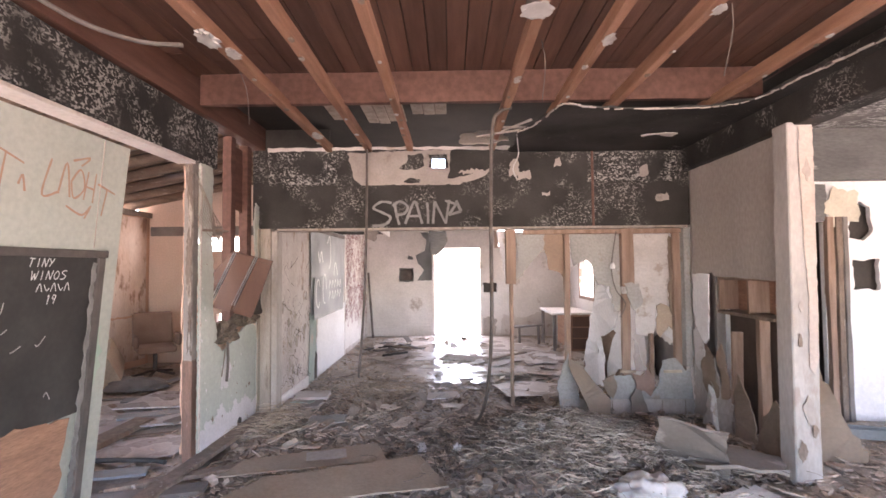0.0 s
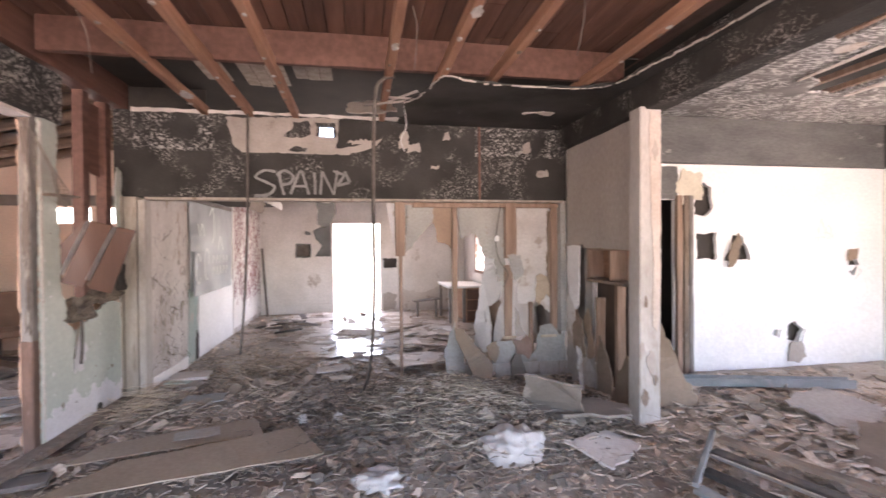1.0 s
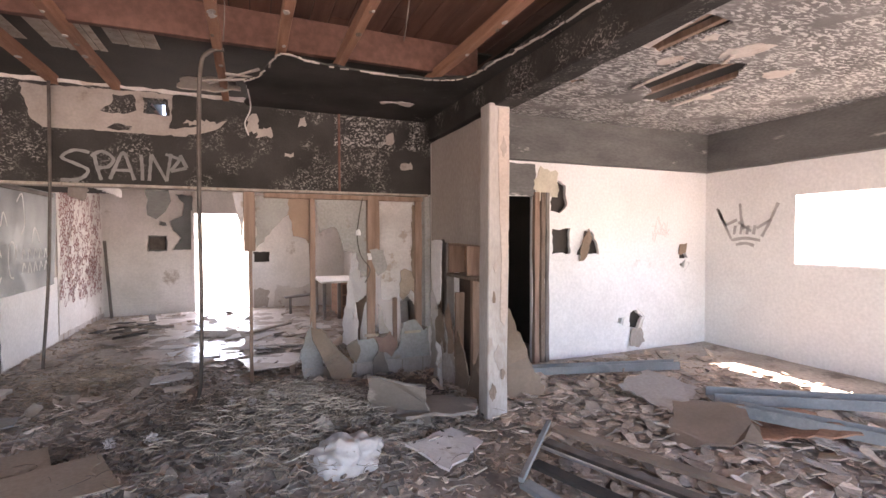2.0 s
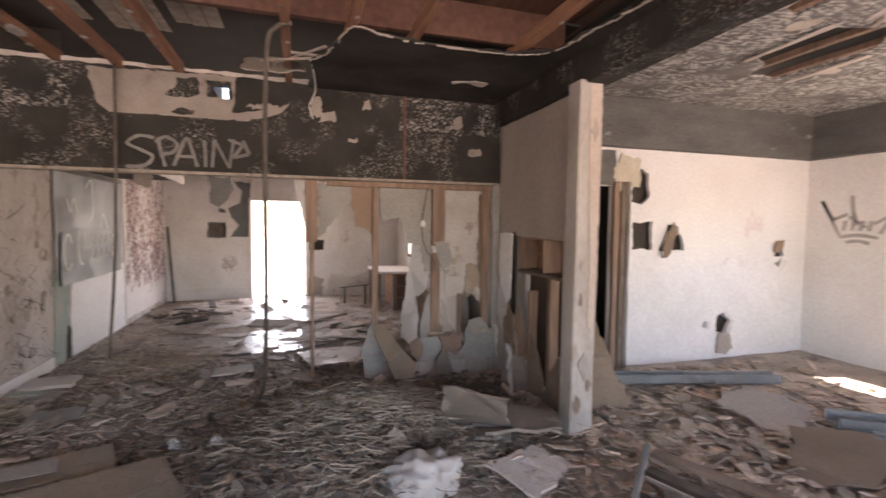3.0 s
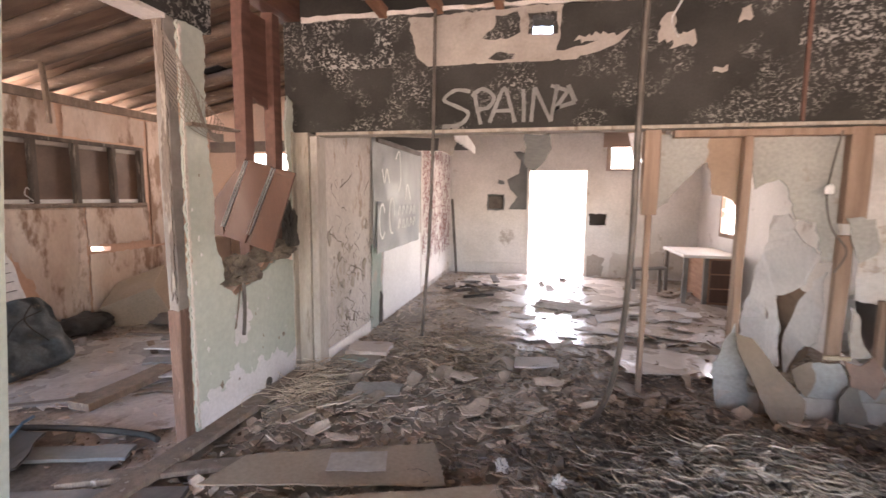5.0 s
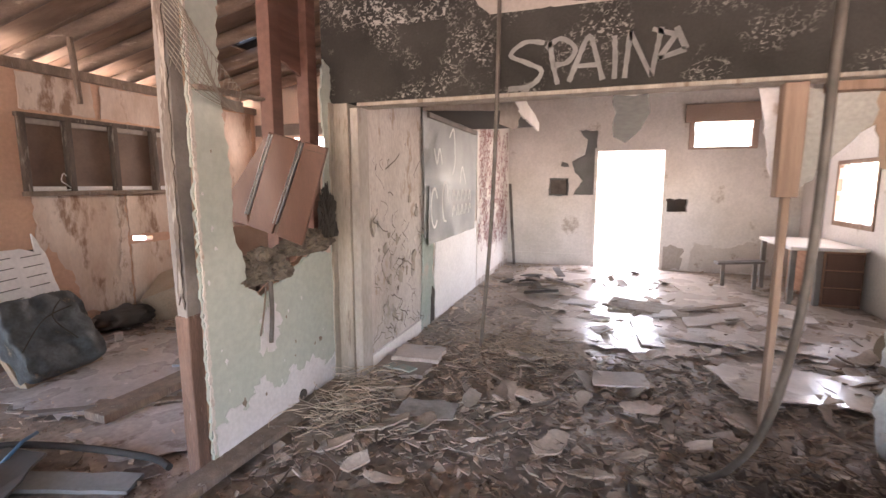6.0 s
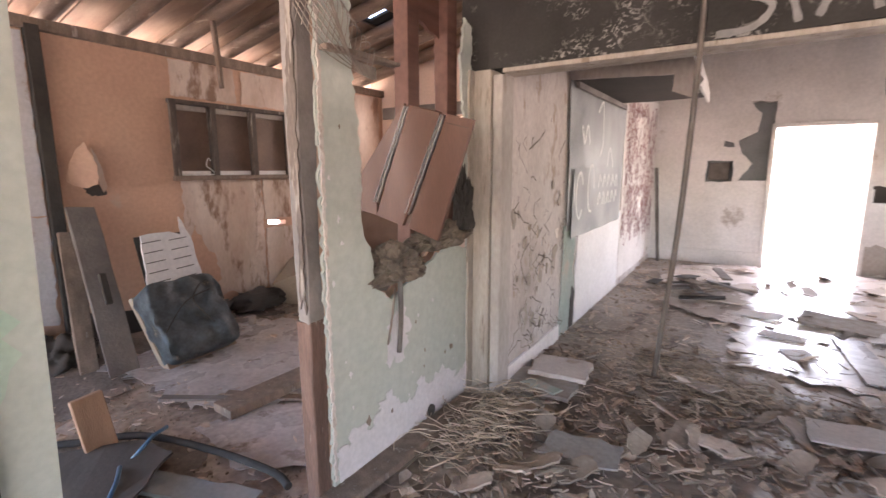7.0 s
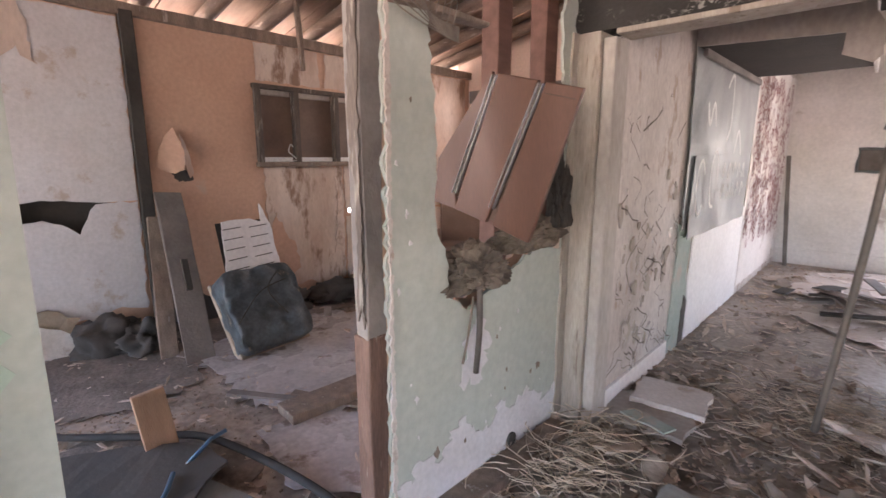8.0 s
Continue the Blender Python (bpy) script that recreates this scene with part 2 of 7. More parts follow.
RAFTER = mat("weathered_rafter", (0.21, 0.142, 0.105), (0.125, 0.085, 0.064), 4, 45, 0.85, 0.5, squash=(0.7, 4, 4), stain=(0.3, 0.235, 0.19), stain_at=0.63, stain_scale=5, grit=0.25)
REDSTUD = mat("reddish_old_stud", (0.17, 0.095, 0.068), (0.1, 0.056, 0.042), 4, 45, 0.8, 0.5, squash=(4, 4, 0.6), stain=(0.3, 0.24, 0.2), stain_at=0.66, stain_scale=6, grit=0.25)
RUBBLE = mat("drywall_rubble", (0.6, 0.485, 0.39), (0.42, 0.325, 0.255), 6, 40, 0.8, 0.6, island=0.48, grit=0.3)
RUBBLE_D = mat("dark_rubble", (0.49, 0.375, 0.292), (0.34, 0.25, 0.19), 6, 40, 0.9, 0.6, island=0.6, grit=0.3)
SCRAP = mat("drywall_scrap", (0.6, 0.49, 0.4), (0.42, 0.325, 0.255), 4, 35, 0.6, 0.5, piece=0.5, grit=0.2)
SHEETGREY = mat("wet_floor_glow_sheet", (0.66, 0.58, 0.52), (0.52, 0.44, 0.385), 1.9, 30, 0.34, 0.16, gloss=0.24, stain=(0.33, 0.26, 0.21), stain_at=0.6, stain_scale=3.4)
STRAW = mat("dry_straw", (0.5, 0.43, 0.36), (0.3, 0.25, 0.2), 8, 30, 0.85, 0.2, island=0.65)
STRAW_Y = mat("pale_straw", (0.62, 0.5, 0.38), (0.42, 0.32, 0.23), 8, 30, 0.85, 0.2, island=0.5)
MOUND = mat("charred_mulch", (0.185, 0.15, 0.128), (0.105, 0.086, 0.073), 7, 40, 0.95, 0.9, grit=0.25)
CARD = mat("cardboard", (0.4, 0.315, 0.24), (0.335, 0.26, 0.195), 1.6, 45, 0.85, 0.2, stain=(0.4, 0.32, 0.25), stain_at=0.66, stain_scale=2.4, grit=0.14)
PLASTIC = mat("white_plastic_sheet", (0.52, 0.49, 0.47), (0.4, 0.37, 0.35), 5, 40, 0.45, 0.3)
DENIM = mat("worn_blue_grey_vinyl", (0.085, 0.108, 0.125), (0.034, 0.035, 0.035), 7, 45, 0.62, 0.7, gloss=0.12, stain=(0.17, 0.14, 0.11), stain_at=0.63, stain_scale=7, grit=0.25)
RUBBER = mat("black_rubber", (0.04, 0.037, 0.035), (0.06, 0.055, 0.053), 4, 40, 0.75, 0.1)
RUBBER.node_tree.nodes["Principled BSDF"].inputs["Specular IOR Level"].default_value = 0.15
BLUE = mat("blue_plastic", (0.05, 0.13, 0.22), (0.04, 0.1, 0.17), 4, 40, 0.4, 0.1)
INSUL = mat("dirty_insulation", (0.22, 0.17, 0.13), (0.09, 0.07, 0.055), 9, 40, 0.95, 1.0, grit=0.25)
TEAL = mat("teal_peeled_paint", (0.28, 0.35, 0.31), (0.37, 0.4, 0.355), 3, 30, 0.8, 0.4, stain=(0.42, 0.37, 0.32), stain_at=0.6, stain_scale=6)
PLY = mat("roof_plywood", (0.36, 0.24, 0.17), (0.24, 0.155, 0.11), 2, 40, 0.8, 0.3, squash=(0.6, 5, 5), island=0.3)
EARTH = mat("dry_ground", (0.55, 0.48, 0.4), (0.47, 0.4, 0.33), 0.3, 6, 0.95, 0.4)
GLASSY = mat("grimy_window_board", (0.2, 0.125, 0.09), (0.13, 0.085, 0.065), 3, 40, 0.6, 0.2)
SKIN = mat("faded_brown_upholstery", (0.22, 0.135, 0.098), (0.17, 0.1, 0.072), 3, 60, 0.85, 0.2)
DARKWOOD = mat("dark_stud_wood", (0.125, 0.094, 0.076), (0.075, 0.057, 0.047), 4, 45, 0.85, 0.5, squash=(4, 4, 0.6), stain=(0.25, 0.215, 0.185), stain_at=0.585, stain_scale=6, grit=0.3)
GREYGREEN = mat("grey_green_board", (0.37, 0.352, 0.328), (0.3, 0.282, 0.26), 2, 40, 0.85, 0.3, stain=(0.27, 0.225, 0.185), stain_at=0.62, stain_scale=3.4, grit=0.16)
TANGREY = mat("dusty_board", (0.215, 0.18, 0.153), (0.155, 0.128, 0.107), 2, 40, 0.85, 0.3, stain=(0.38, 0.33, 0.29), stain_at=0.64)
CASING = mat("stripped_casing", (0.42, 0.365, 0.31), (0.31, 0.26, 0.215), 3, 45, 0.85, 0.45, squash=(4, 4, 0.5), stain=(0.21, 0.16, 0.125), stain_at=0.61, stain_scale=5, grit=0.18)
RAWDARK = mat("dark_brown_backing", (0.12, 0.08, 0.06), (0.075, 0.05, 0.038), 3, 40, 0.9, 0.3)
TORN = mat("torn_drywall", (0.6, 0.56, 0.535), (0.49, 0.445, 0.415), 3, 45, 0.85, 0.4, stain=(0.38, 0.31, 0.26), stain_at=0.585, stain_scale=4.5)
CHALK = mat("chalk", (0.75, 0.74, 0.73), (0.6, 0.59, 0.58), 8, 60)
PINKBOARD = mat("pinkish_board", (0.45, 0.33, 0.27), (0.38, 0.27, 0.22), 2, 40)
MESHM = mat("rusty_wire", (0.32, 0.28, 0.24), (0.2, 0.16, 0.13), 9, 60, 0.7, 0.2, metal=0.3)

# ---- building helpers ----
BASE = {}


def rag_loop(pts, rag, step):
    out = []
    for i, a in enumerate(pts):
        b = pts[(i + 1) % len(pts)]
        d = math.dist(a, b)
        n = max(1, int(d / step)) if rag else 1
        for k in range(n):
            f = k / n
            j = rag * (1.0 if k else 0.3)
            out.append((a[0] + (b[0] - a[0]) * f + R.uniform(-j, j), a[1] + (b[1] - a[1]) * f + R.uniform(-j, j)))
    return out


def plane_point(axis, at, u, v, w):
    return {"x": (at + w, u, v), "y": (u, at + w, v), "z": (u, v, at + w)}[axis]


def sheet(outline, holes=(), axis="y", at=0.0, thick=0.012, rag=0.0, step=0.06, bend=0.0, hole_rag=None):
    """A board cut to an outline with holes right through it."""
    bm = bmesh.new()
    hole_rag = rag if hole_rag is None else hole_rag
    for pts, rg in [(outline, rag)] + [(h, hole_rag) for h in holes]:
        vs = [bm.verts.new((u, v, 0)) for u, v in rag_loop(pts, rg, step)]
        for a, b in zip(vs, vs[1:] + vs[:1]):
            bm.edges.new((a, b))
    bmesh.ops.triangle_fill(bm, use_beauty=True, edges=bm.edges[:], normal=(0, 0, 1))
    ext = bmesh.ops.extrude_face_region(bm, geom=bm.faces[:])
    for g in ext["geom"]:
        if isinstance(g, bmesh.types.BMVert):
            g.co.z += thick
    for v in bm.verts:
        w = v.co.z
        if bend:
            w += bend * (noise.noise((v.co.x * 2.3, v.co.y * 2.3, at)) + 0.6 * noise.noise((v.co.x * 6, v.co.y * 6, at)))
        v.co = plane_point(axis, at, v.co.x, v.co.y, w)
    bmesh.ops.recalc_face_normals(bm, faces=bm.faces)
    return bm


def rect(u0, v0, u1, v1):
    return [(u0, v0), (u1, v0), (u1, v1), (u0, v1)]


def bar(a, b, bm=None, bevel=0.004):
    """A box from corner a to corner b, its edges slightly rounded."""
    one = bmesh.new()
    bmesh.ops.create_cube(one, size=1)
    for v in one.verts:
        v.co = [(a[i] + b[i]) / 2 + v.co[i] * abs(b[i] - a[i]) for i in range(3)]
    if bevel:
        bmesh.ops.bevel(one, geom=one.edges[:], offset=bevel, segments=1, affect="EDGES")
    return merge(bm, one)


def merge(bm, one):
    if bm is None:
        return one
    me = bpy.data.meshes.new("tmp")
    one.to_mesh(me)
    bm.from_mesh(me)
    bpy.data.meshes.remove(me)
    one.free()
    return bm


def beam(p, q, w, h, up=(0, 0, 1), bevel=0.004, wear=0.0, bm=None):
    """A timber of section w x h from p to q."""
    p, q = Vector(p), Vector(q)
    d = (q - p).normalized()
    s = d.cross(Vector(up))
    s = s.normalized() if s.length > 1e-4 else Vector((1, 0, 0))
    t = s.cross(d)
    one = bmesh.new()
    n = max(1, int((q - p).length / 0.25)) if wear else 1
    rings = []
    for k in range(n + 1):
        c = p + (q - p) * (k / n)
        rings.append([one.verts.new(c + s * (w / 2 * i + R.uniform(-wear, wear)) + t * (h / 2 * j + R.uniform(-wear, wear))) for i, j in ((-1, -1), (1, -1), (1, 1), (-1, 1))])
    for r0, r1 in zip(rings, rings[1:]):
        for i in range(4):
            one.faces.new((r0[i], r0[(i + 1) % 4], r1[(i + 1) % 4], r1[i]))
    one.faces.new(rings[0][::-1])
    one.faces.new(rings[-1])
    bmesh.ops.recalc_face_normals(one, faces=one.faces)
    if bevel:
        bmesh.ops.bevel(one, geom=one.edges[:], offset=bevel, segments=1, affect="EDGES")
    return merge(bm, one)


def tube(pts, r, sides=8, bm=None, closed=True):
    """A round rod along a smooth line through pts."""
    one = bmesh.new()
    P = [Vector(p) for p in pts]
    rings = []
    for i, c in enumerate(P):
        d = (P[min(i + 1, len(P) - 1)] - P[max(i - 1, 0)]).normalized()
        s = d.cross(Vector((0.31, 0.17, 0.93))).normalized() if abs(d.z) < 0.95 else d.cross(Vector((0, 1, 0))).normalized()
        t = d.cross(s)
        rings.append([one.verts.new(c + (s * math.cos(a) + t * math.sin(a)) * r) for a in [2 * math.pi * k / sides for k in range(sides)]])
    for r0, r1 in zip(rings, rings[1:]):
        for i in range(sides):
            one.faces.new((r0[i], r0[(i + 1) % sides], r1[(i + 1) % sides], r1[i]))
    if closed:
        one.faces.new(rings[0][::-1])
        one.faces.new(rings[-1])
    bmesh.ops.recalc_face_normals(one, faces=one.faces)
    for f in one.faces:
        f.smooth = len(f.verts) == 4
    return merge(bm, one)


def curve_pts(pts, n=6):
    """More points on a smooth line through pts."""
    P = [Vector(p) for p in pts]
    out = []
    for i in range(len(P) - 1):
        a, b, c, d = P[max(i - 1, 0)], P[i], P[i + 1], P[min(i + 2, len(P) - 1)]
        for k in range(n):
            t = k / n
            out.append(0.5 * ((2 * b) + (c - a) * t + (2 * a - 5 * b + 4 * c - d) * t * t + (3 * b - a - 3 * c + d) * t ** 3))
    return out + [P[-1]]


def strokes(lines, width, axis, at, proud=0.003, smooth=True):
    """Painted or chalked lines, a thin coat on a surface."""
    bm = bmesh.new()
    for line in lines:
        pts = curve_pts([(u, v, 0) for u, v in line], 5) if smooth and len(line) > 2 else [Vector((u, v, 0)) for u, v in line]
        left, right = [], []
        for i, c in enumerate(pts):
            d = (pts[min(i + 1, len(pts) - 1)] - pts[max(i - 1, 0)])
            d = d.normalized() if d.length else Vector((1, 0, 0))
            s = Vector((-d.y, d.x, 0)) * width * R.uniform(0.38, 0.58)
            left.append(bm.verts.new(plane_point(axis, at, (c + s).x, (c + s).y, proud)))
            right.append(bm.verts.new(plane_point(axis, at, (c - s).x, (c - s).y, proud)))
        for i in range(len(pts) - 1):
            bm.faces.new((left[i], left[i + 1], right[i + 1], right[i]))
    return bm


def ob_from(name, bm, material, smooth=False):
    me = bpy.data.meshes.new(name)
    bm.to_mesh(me)
    bm.free()
    me.materials.append(material)
    if smooth:
        me.polygons.foreach_set("use_smooth", [True] * len(me.polygons))
    return new(name, me)


def setting(name, bm, material, label, category):
    return tagged(ob_from(name, bm, material), label, category, kind="structure")


def thing(name, base, label, category, group=""):
    ob = tagged(new(name), label, category, group)
    ob.location = base
    ob.empty_display_size = 0.1
    BASE[ob.name] = Vector(base)
    return ob


def part(name, bm, material, parent, label="", smooth=False):
    """One mesh under a thing, a part or a piece of the setting; bm is in world metres."""
    off = BASE.get(parent.name, Vector())
    bmesh.ops.translate(bm, verts=bm.verts, vec=-off)
    ob = ob_from(name, bm, material, smooth)
    ob.parent = parent
    BASE[ob.name] = off
    return tagged(ob, label)


def single(name, bm, material, label, category, group="", smooth=False):
    return tagged(ob_from(name, bm, material, smooth), label, category, group)


def lump(center, size, seed, amp=0.35, level=3, freq=2.0):
    """A crumpled heap."""
    bm = bmesh.new()
    bmesh.ops.create_icosphere(bm, subdivisions=level, radius=1)
    for v in bm.verts:
        n = v.co.copy()
        k = 1 + amp * noise.noise(n * freq + Vector((seed, 0, 0))) + amp * 0.5 * noise.noise(n * freq * 3 + Vector((0, seed, 0)))
        z = n.z * k * size[2]
        v.co = Vector((center[0] + n.x * k * size[0], center[1] + n.y * k * size[1], max(center[2] - size[2] * 0.4, center[2] + z)))
    return bm


def floor_z(x, y):
    """Height of the littered ground."""
    rough = 1.0 - 0.8 * min(1.0, max(0.0, (y - 5.8) / 0.8))
    z = rough * (0.02 * noise.noise((x * 1.3, y * 1.3, 0.0)) + 0.012 * noise.noise((x * 4, y * 4, 3.0)))
    d = ((x - 0.95) / 0.95) ** 2 + ((y - 3.55) / 0.85) ** 2
    z += 0.34 * math.exp(-d * 1.3)
    z += 0.05 * math.exp(-(((x + 0.3) / 1.1) ** 2 + ((y - 4.7) / 0.6) ** 2))
    return z

# ---- the large structure ----
def ground_sheet():
    nx, ny = 126, 138
    xs, ys = np.linspace(-5.6, 7.3, nx), np.linspace(-2.8, 11.25, ny)
    verts = [(x, y, floor_z(x, y)) for y in ys for x in xs]
    faces = [(j * nx + i, j * nx + i + 1, (j + 1) * nx + i + 1, (j + 1) * nx + i) for j in range(ny - 1) for i in range(nx - 1)]
    me = bpy.data.meshes.new("floor")
    me.from_pydata(verts, [], faces)
    me.materials.append(FLOOR)
    me.polygons.foreach_set("use_smooth", [True] * len(faces))
    return tagged(new("floor", me), "dirty grey concrete floor under rubble and dust", "floor", kind="structure")


FLOOR_OB = ground_sheet()
setting("ground", bar((-400, -400, -0.4), (400, 400, -0.1), bevel=0), EARTH, "pale dry bare ground outside the building", "ground")

# header over the wide opening
hx = lambda px: -1.05 + (px - 618) * 0.00633
hz = lambda py: 2.92 - (py - 270) * 0.00655
hole = [(-0.13, 2.72), (0.035, 2.73), (0.03, 2.86), (-0.12, 2.87)]
header = setting("wall_header", sheet(rect(-2.14, 2.06, 2.74, 2.95), [hole], "y", 5.1, 0.15, hole_rag=0.006), CHAR, "soot-blackened header wall with scraped pale flecks", "wall")
patch = [(615, 272), (700, 270), (800, 268), (797, 300), (793, 318), (830, 312), (872, 300), (862, 312), (815, 328), (740, 329), (690, 328), (640, 329), (628, 318), (622, 300)]
blot1 = [(706, 300), (720, 290), (722, 276), (748, 274), (752, 295), (736, 303)]
blot2 = [(714, 323), (724, 316), (746, 319), (744, 325)]
blot3 = [(760, 276), (793, 276), (794, 300), (760, 299)]
to_h = lambda pts: [(hx(a), hz(b)) for a, b in pts]
part("plaster_patch", sheet(to_h(patch), [to_h(blot1), to_h(blot2), to_h(blot3)], "y", 5.093, 0.008, rag=0.012, step=0.04), PATCH, header, "pale plaster patch left on the burnt header")
part("lower_board", sheet(rect(-1.95, 2.06, 1.655, 2.535), (), "y", 5.082, 0.016, rag=0.003, step=0.2), CHAR, header)
part("lower_board", sheet(rect(1.68, 2.06, 2.72, 2.53), (), "y", 5.084, 0.014, rag=0.003, step=0.2), CHAR, header)
part("end_board", sheet(rect(-1.97, 2.55, -1.2, 2.93), (), "y", 5.094, 0.005, rag=0.02, step=0.08), CHAR_W, header)
part("end_board", sheet(rect(1.62, 2.55, 2.6, 2.9), (), "y", 5.094, 0.005, rag=0.02, step=0.08), CHAR_W, header)
part("batten", bar((1.655, 5.07, 2.06), (1.68, 5.09, 2.95)), REDWOOD, header)
part("top_edge", sheet([(-1.97, 2.93), (-0.4, 2.945), (0.3, 2.93), (1.2, 2.935), (1.2, 2.965), (-1.97, 2.975)], (), "y", 5.085, 0.02, rag=0.008, step=0.07), PEELED, header, "broken pale plaster edge")
for u0, v0, du, dv in ((0.75, 2.62, 0.1, 0.2), (0.83, 2.58, 0.16, 0.12), (1.25, 2.72, 0.07, 0.12), (1.1, 2.4, 0.1, 0.05), (2.2, 2.6, 0.08, 0.15), (0.18, 2.66, 0.3, 0.05), (2.36, 2.33, 0.14, 0.09)):
    part("plaster_patch", sheet([(u0, v0), (u0 + du, v0 + dv * 0.1), (u0 + du * 0.9, v0 + dv), (u0 + du * 0.1, v0 + dv * 0.8)], (), "y", 5.09 if v0 > 2.53 else 5.077, 0.007, rag=0.018, step=0.03), PATCH, header)

GLYPH = {
    "S": [[(0.9, 0.95), (0.45, 1.0), (0.1, 0.75), (0.5, 0.55), (0.85, 0.35), (0.6, 0.05), (0.05, 0.0)]],
    "P": [[(0.35, 0.0), (0.2, 0.5), (0.1, 1.0)], [(0.0, 0.85), (0.4, 1.05), (0.8, 0.8), (0.6, 0.5), (0.2, 0.45)]],
    "A": [[(0.0, 0.0), (0.2, 0.5), (0.45, 1.0), (0.65, 0.5), (0.8, 0.0)], [(0.15, 0.35), (0.7, 0.35)]],
    "I": [[(0.45, 1.0), (0.5, 0.5), (0.5, 0.0)]],
    "N": [[(0.05, 0.0), (0.1, 0.5), (0.15, 1.0)], [(0.15, 1.0), (0.75, 0.0)], [(0.75, 0.0), (0.85, 0.55), (0.95, 1.05)]],
    "Z": [[(0.05, 0.95), (0.95, 0.8)], [(0.95, 0.8), (0.35, 0.35)], [(0.35, 0.35), (1.35, 0.5)], [(1.35, 0.5), (0.95, 0.95)]],
    "T": [[(0.0, 1.0), (0.9, 0.95)], [(0.45, 1.0), (0.4, 0.0)]],
    "Y": [[(0.0, 1.0), (0.4, 0.5)], [(0.85, 1.0), (0.2, 0.0)]],
    "W": [[(0.0, 1.0), (0.25, 0.0)], [(0.25, 0.0), (0.5, 0.7)], [(0.5, 0.7), (0.75, 0.0)], [(0.75, 0.0), (1.0, 1.0)]],
    "O": [[(0.5, 1.0), (0.1, 0.6), (0.25, 0.1), (0.7, 0.1), (0.85, 0.6), (0.5, 1.0)]],
    "D": [[(0.15, 0.0), (0.15, 1.0)], [(0.05, 1.0), (0.8, 0.75), (0.7, 0.2), (0.05, 0.0)]],
    "L": [[(0.3, 1.0), (0.1, 0.1), (0.8, 0.15)]],
    "1": [[(0.3, 0.8), (0.5, 1.0), (0.5, 0.0)]],
    "9": [[(0.8, 0.9), (0.3, 1.0), (0.2, 0.6), (0.75, 0.6), (0.8, 0.95), (0.65, 0.0)]],
}


def lettering(word, u, v, w, h, lean=0.0, flip=1):
    lines = []
    for ch in word:
        for line in GLYPH[ch]:
            lines.append([(u + flip * (a * w * 0.85 + lean * b), v + b * h) for a, b in line])
        u += flip * w
    return lines


word = lettering("S", -0.8, 2.08, 0.3, 0.27) + lettering("P", -0.56, 2.09, 0.25, 0.25) + lettering("A", -0.42, 2.1, 0.28, 0.25) + lettering("I", -0.25, 2.1, 0.2, 0.24) + lettering("N", -0.12, 2.1, 0.24, 0.25) + lettering("Z", 0.02, 2.1, 0.16, 0.27)
part("graffiti", strokes(word, 0.03, "y", 5.08, -0.003), PAINT_W, header, "pale spray-painted word")

setting("trim", bar((-1.86, 5.085, 2.034), (2.7, 5.26, 2.06)), CASING, "pale trim under the burnt header", "trim")
setting("door_frame", bar((-1.925, 5.1, 0), (-1.862, 5.26, 2.03)), JAMB, "pale painted jamb of the wide opening", "door frame")
setting("door_frame", bar((-2.05, 5.075, 0), (-1.928, 5.22, 2.06)), CASING, "weathered stripped casing beside the green wall", "door frame")
setting("door_frame", bar((2.66, 5.1, 0.5), (2.735, 5.24, 2.03)), GREYGREEN, "pale green jamb at the end of the stud wall", "door frame")

part("burnt_end", sheet(rect(-2.14, 2.95, -1.3, 3.22), (), "y", 5.22, 0.02), BLACK, header)

# back room
back = [(-2.1, -0.05), (-0.3, -0.05), (-0.3, 2.06), (0.77, 2.06), (0.77, -0.05), (2.95, -0.05), (2.95, 3.25), (-2.1, 3.25)]
n1 = rect(-1.15, 1.28, -0.8, 1.6)
n2 = [(-0.33, 1.3), (-0.33, 2.44), (-0.66, 2.46), (-0.5, 2.28), (-0.53, 2.02), (-0.76, 1.9), (-0.7, 1.7), (-0.55, 1.55), (-0.72, 1.3)]
wall_north = setting("wall_north", sheet(back, [n1, n2, rect(0.82, 1.02, 1.17, 1.24), rect(1.21, 2.1, 2.03, 2.5), [(-0.95, 1.82), (-0.8, 1.8), (-0.82, 1.87), (-0.93, 1.9)]], "y", 10.95, 0.16, hole_rag=0.012), WHITE, "pale stained plaster wall with torn recesses", "wall")
part("backing", sheet(rect(-1.4, 1.1, -0.31, 2.6), (), "y", 11.1, 0.03), BLUEGREY, wall_north)
# dark sheet close behind the opening, its colour standing for the shade inside
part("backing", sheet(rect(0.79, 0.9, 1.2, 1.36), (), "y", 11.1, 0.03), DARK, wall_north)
part("electrical_box", bar((-1.12, 11.0, 1.31), (-0.84, 11.1, 1.57)), STEEL, wall_north)
part("socket_plate", bar((0.79, 10.93, 1.0), (0.85, 10.955, 1.2)), BRIGHT, wall_north)
part("skirting", bar((-1.95, 10.925, 0), (-0.36, 10.955, 0.22)), WHITE, wall_north)
part("torn_patch", sheet([(1.25, 0.02), (2.7, 0.02), (2.7, 0.5), (2.1, 0.55), (1.8, 0.42), (1.3, 0.5)], (), "y", 10.94, 0.008, rag=0.03), PEELED, wall_north)
part("torn_patch", sheet([(0.8, 0.02), (1.1, 0.02), (1.15, 0.4), (0.95, 0.45), (0.8, 0.42)], (), "y", 10.938, 0.008, rag=0.03), BEIGE, wall_north)
window_1 = setting("window_1", bar((1.05, 10.9, 2.5), (2.13, 10.945, 2.79)), PINKBOARD, "small high window opening with a tan board above", "window")
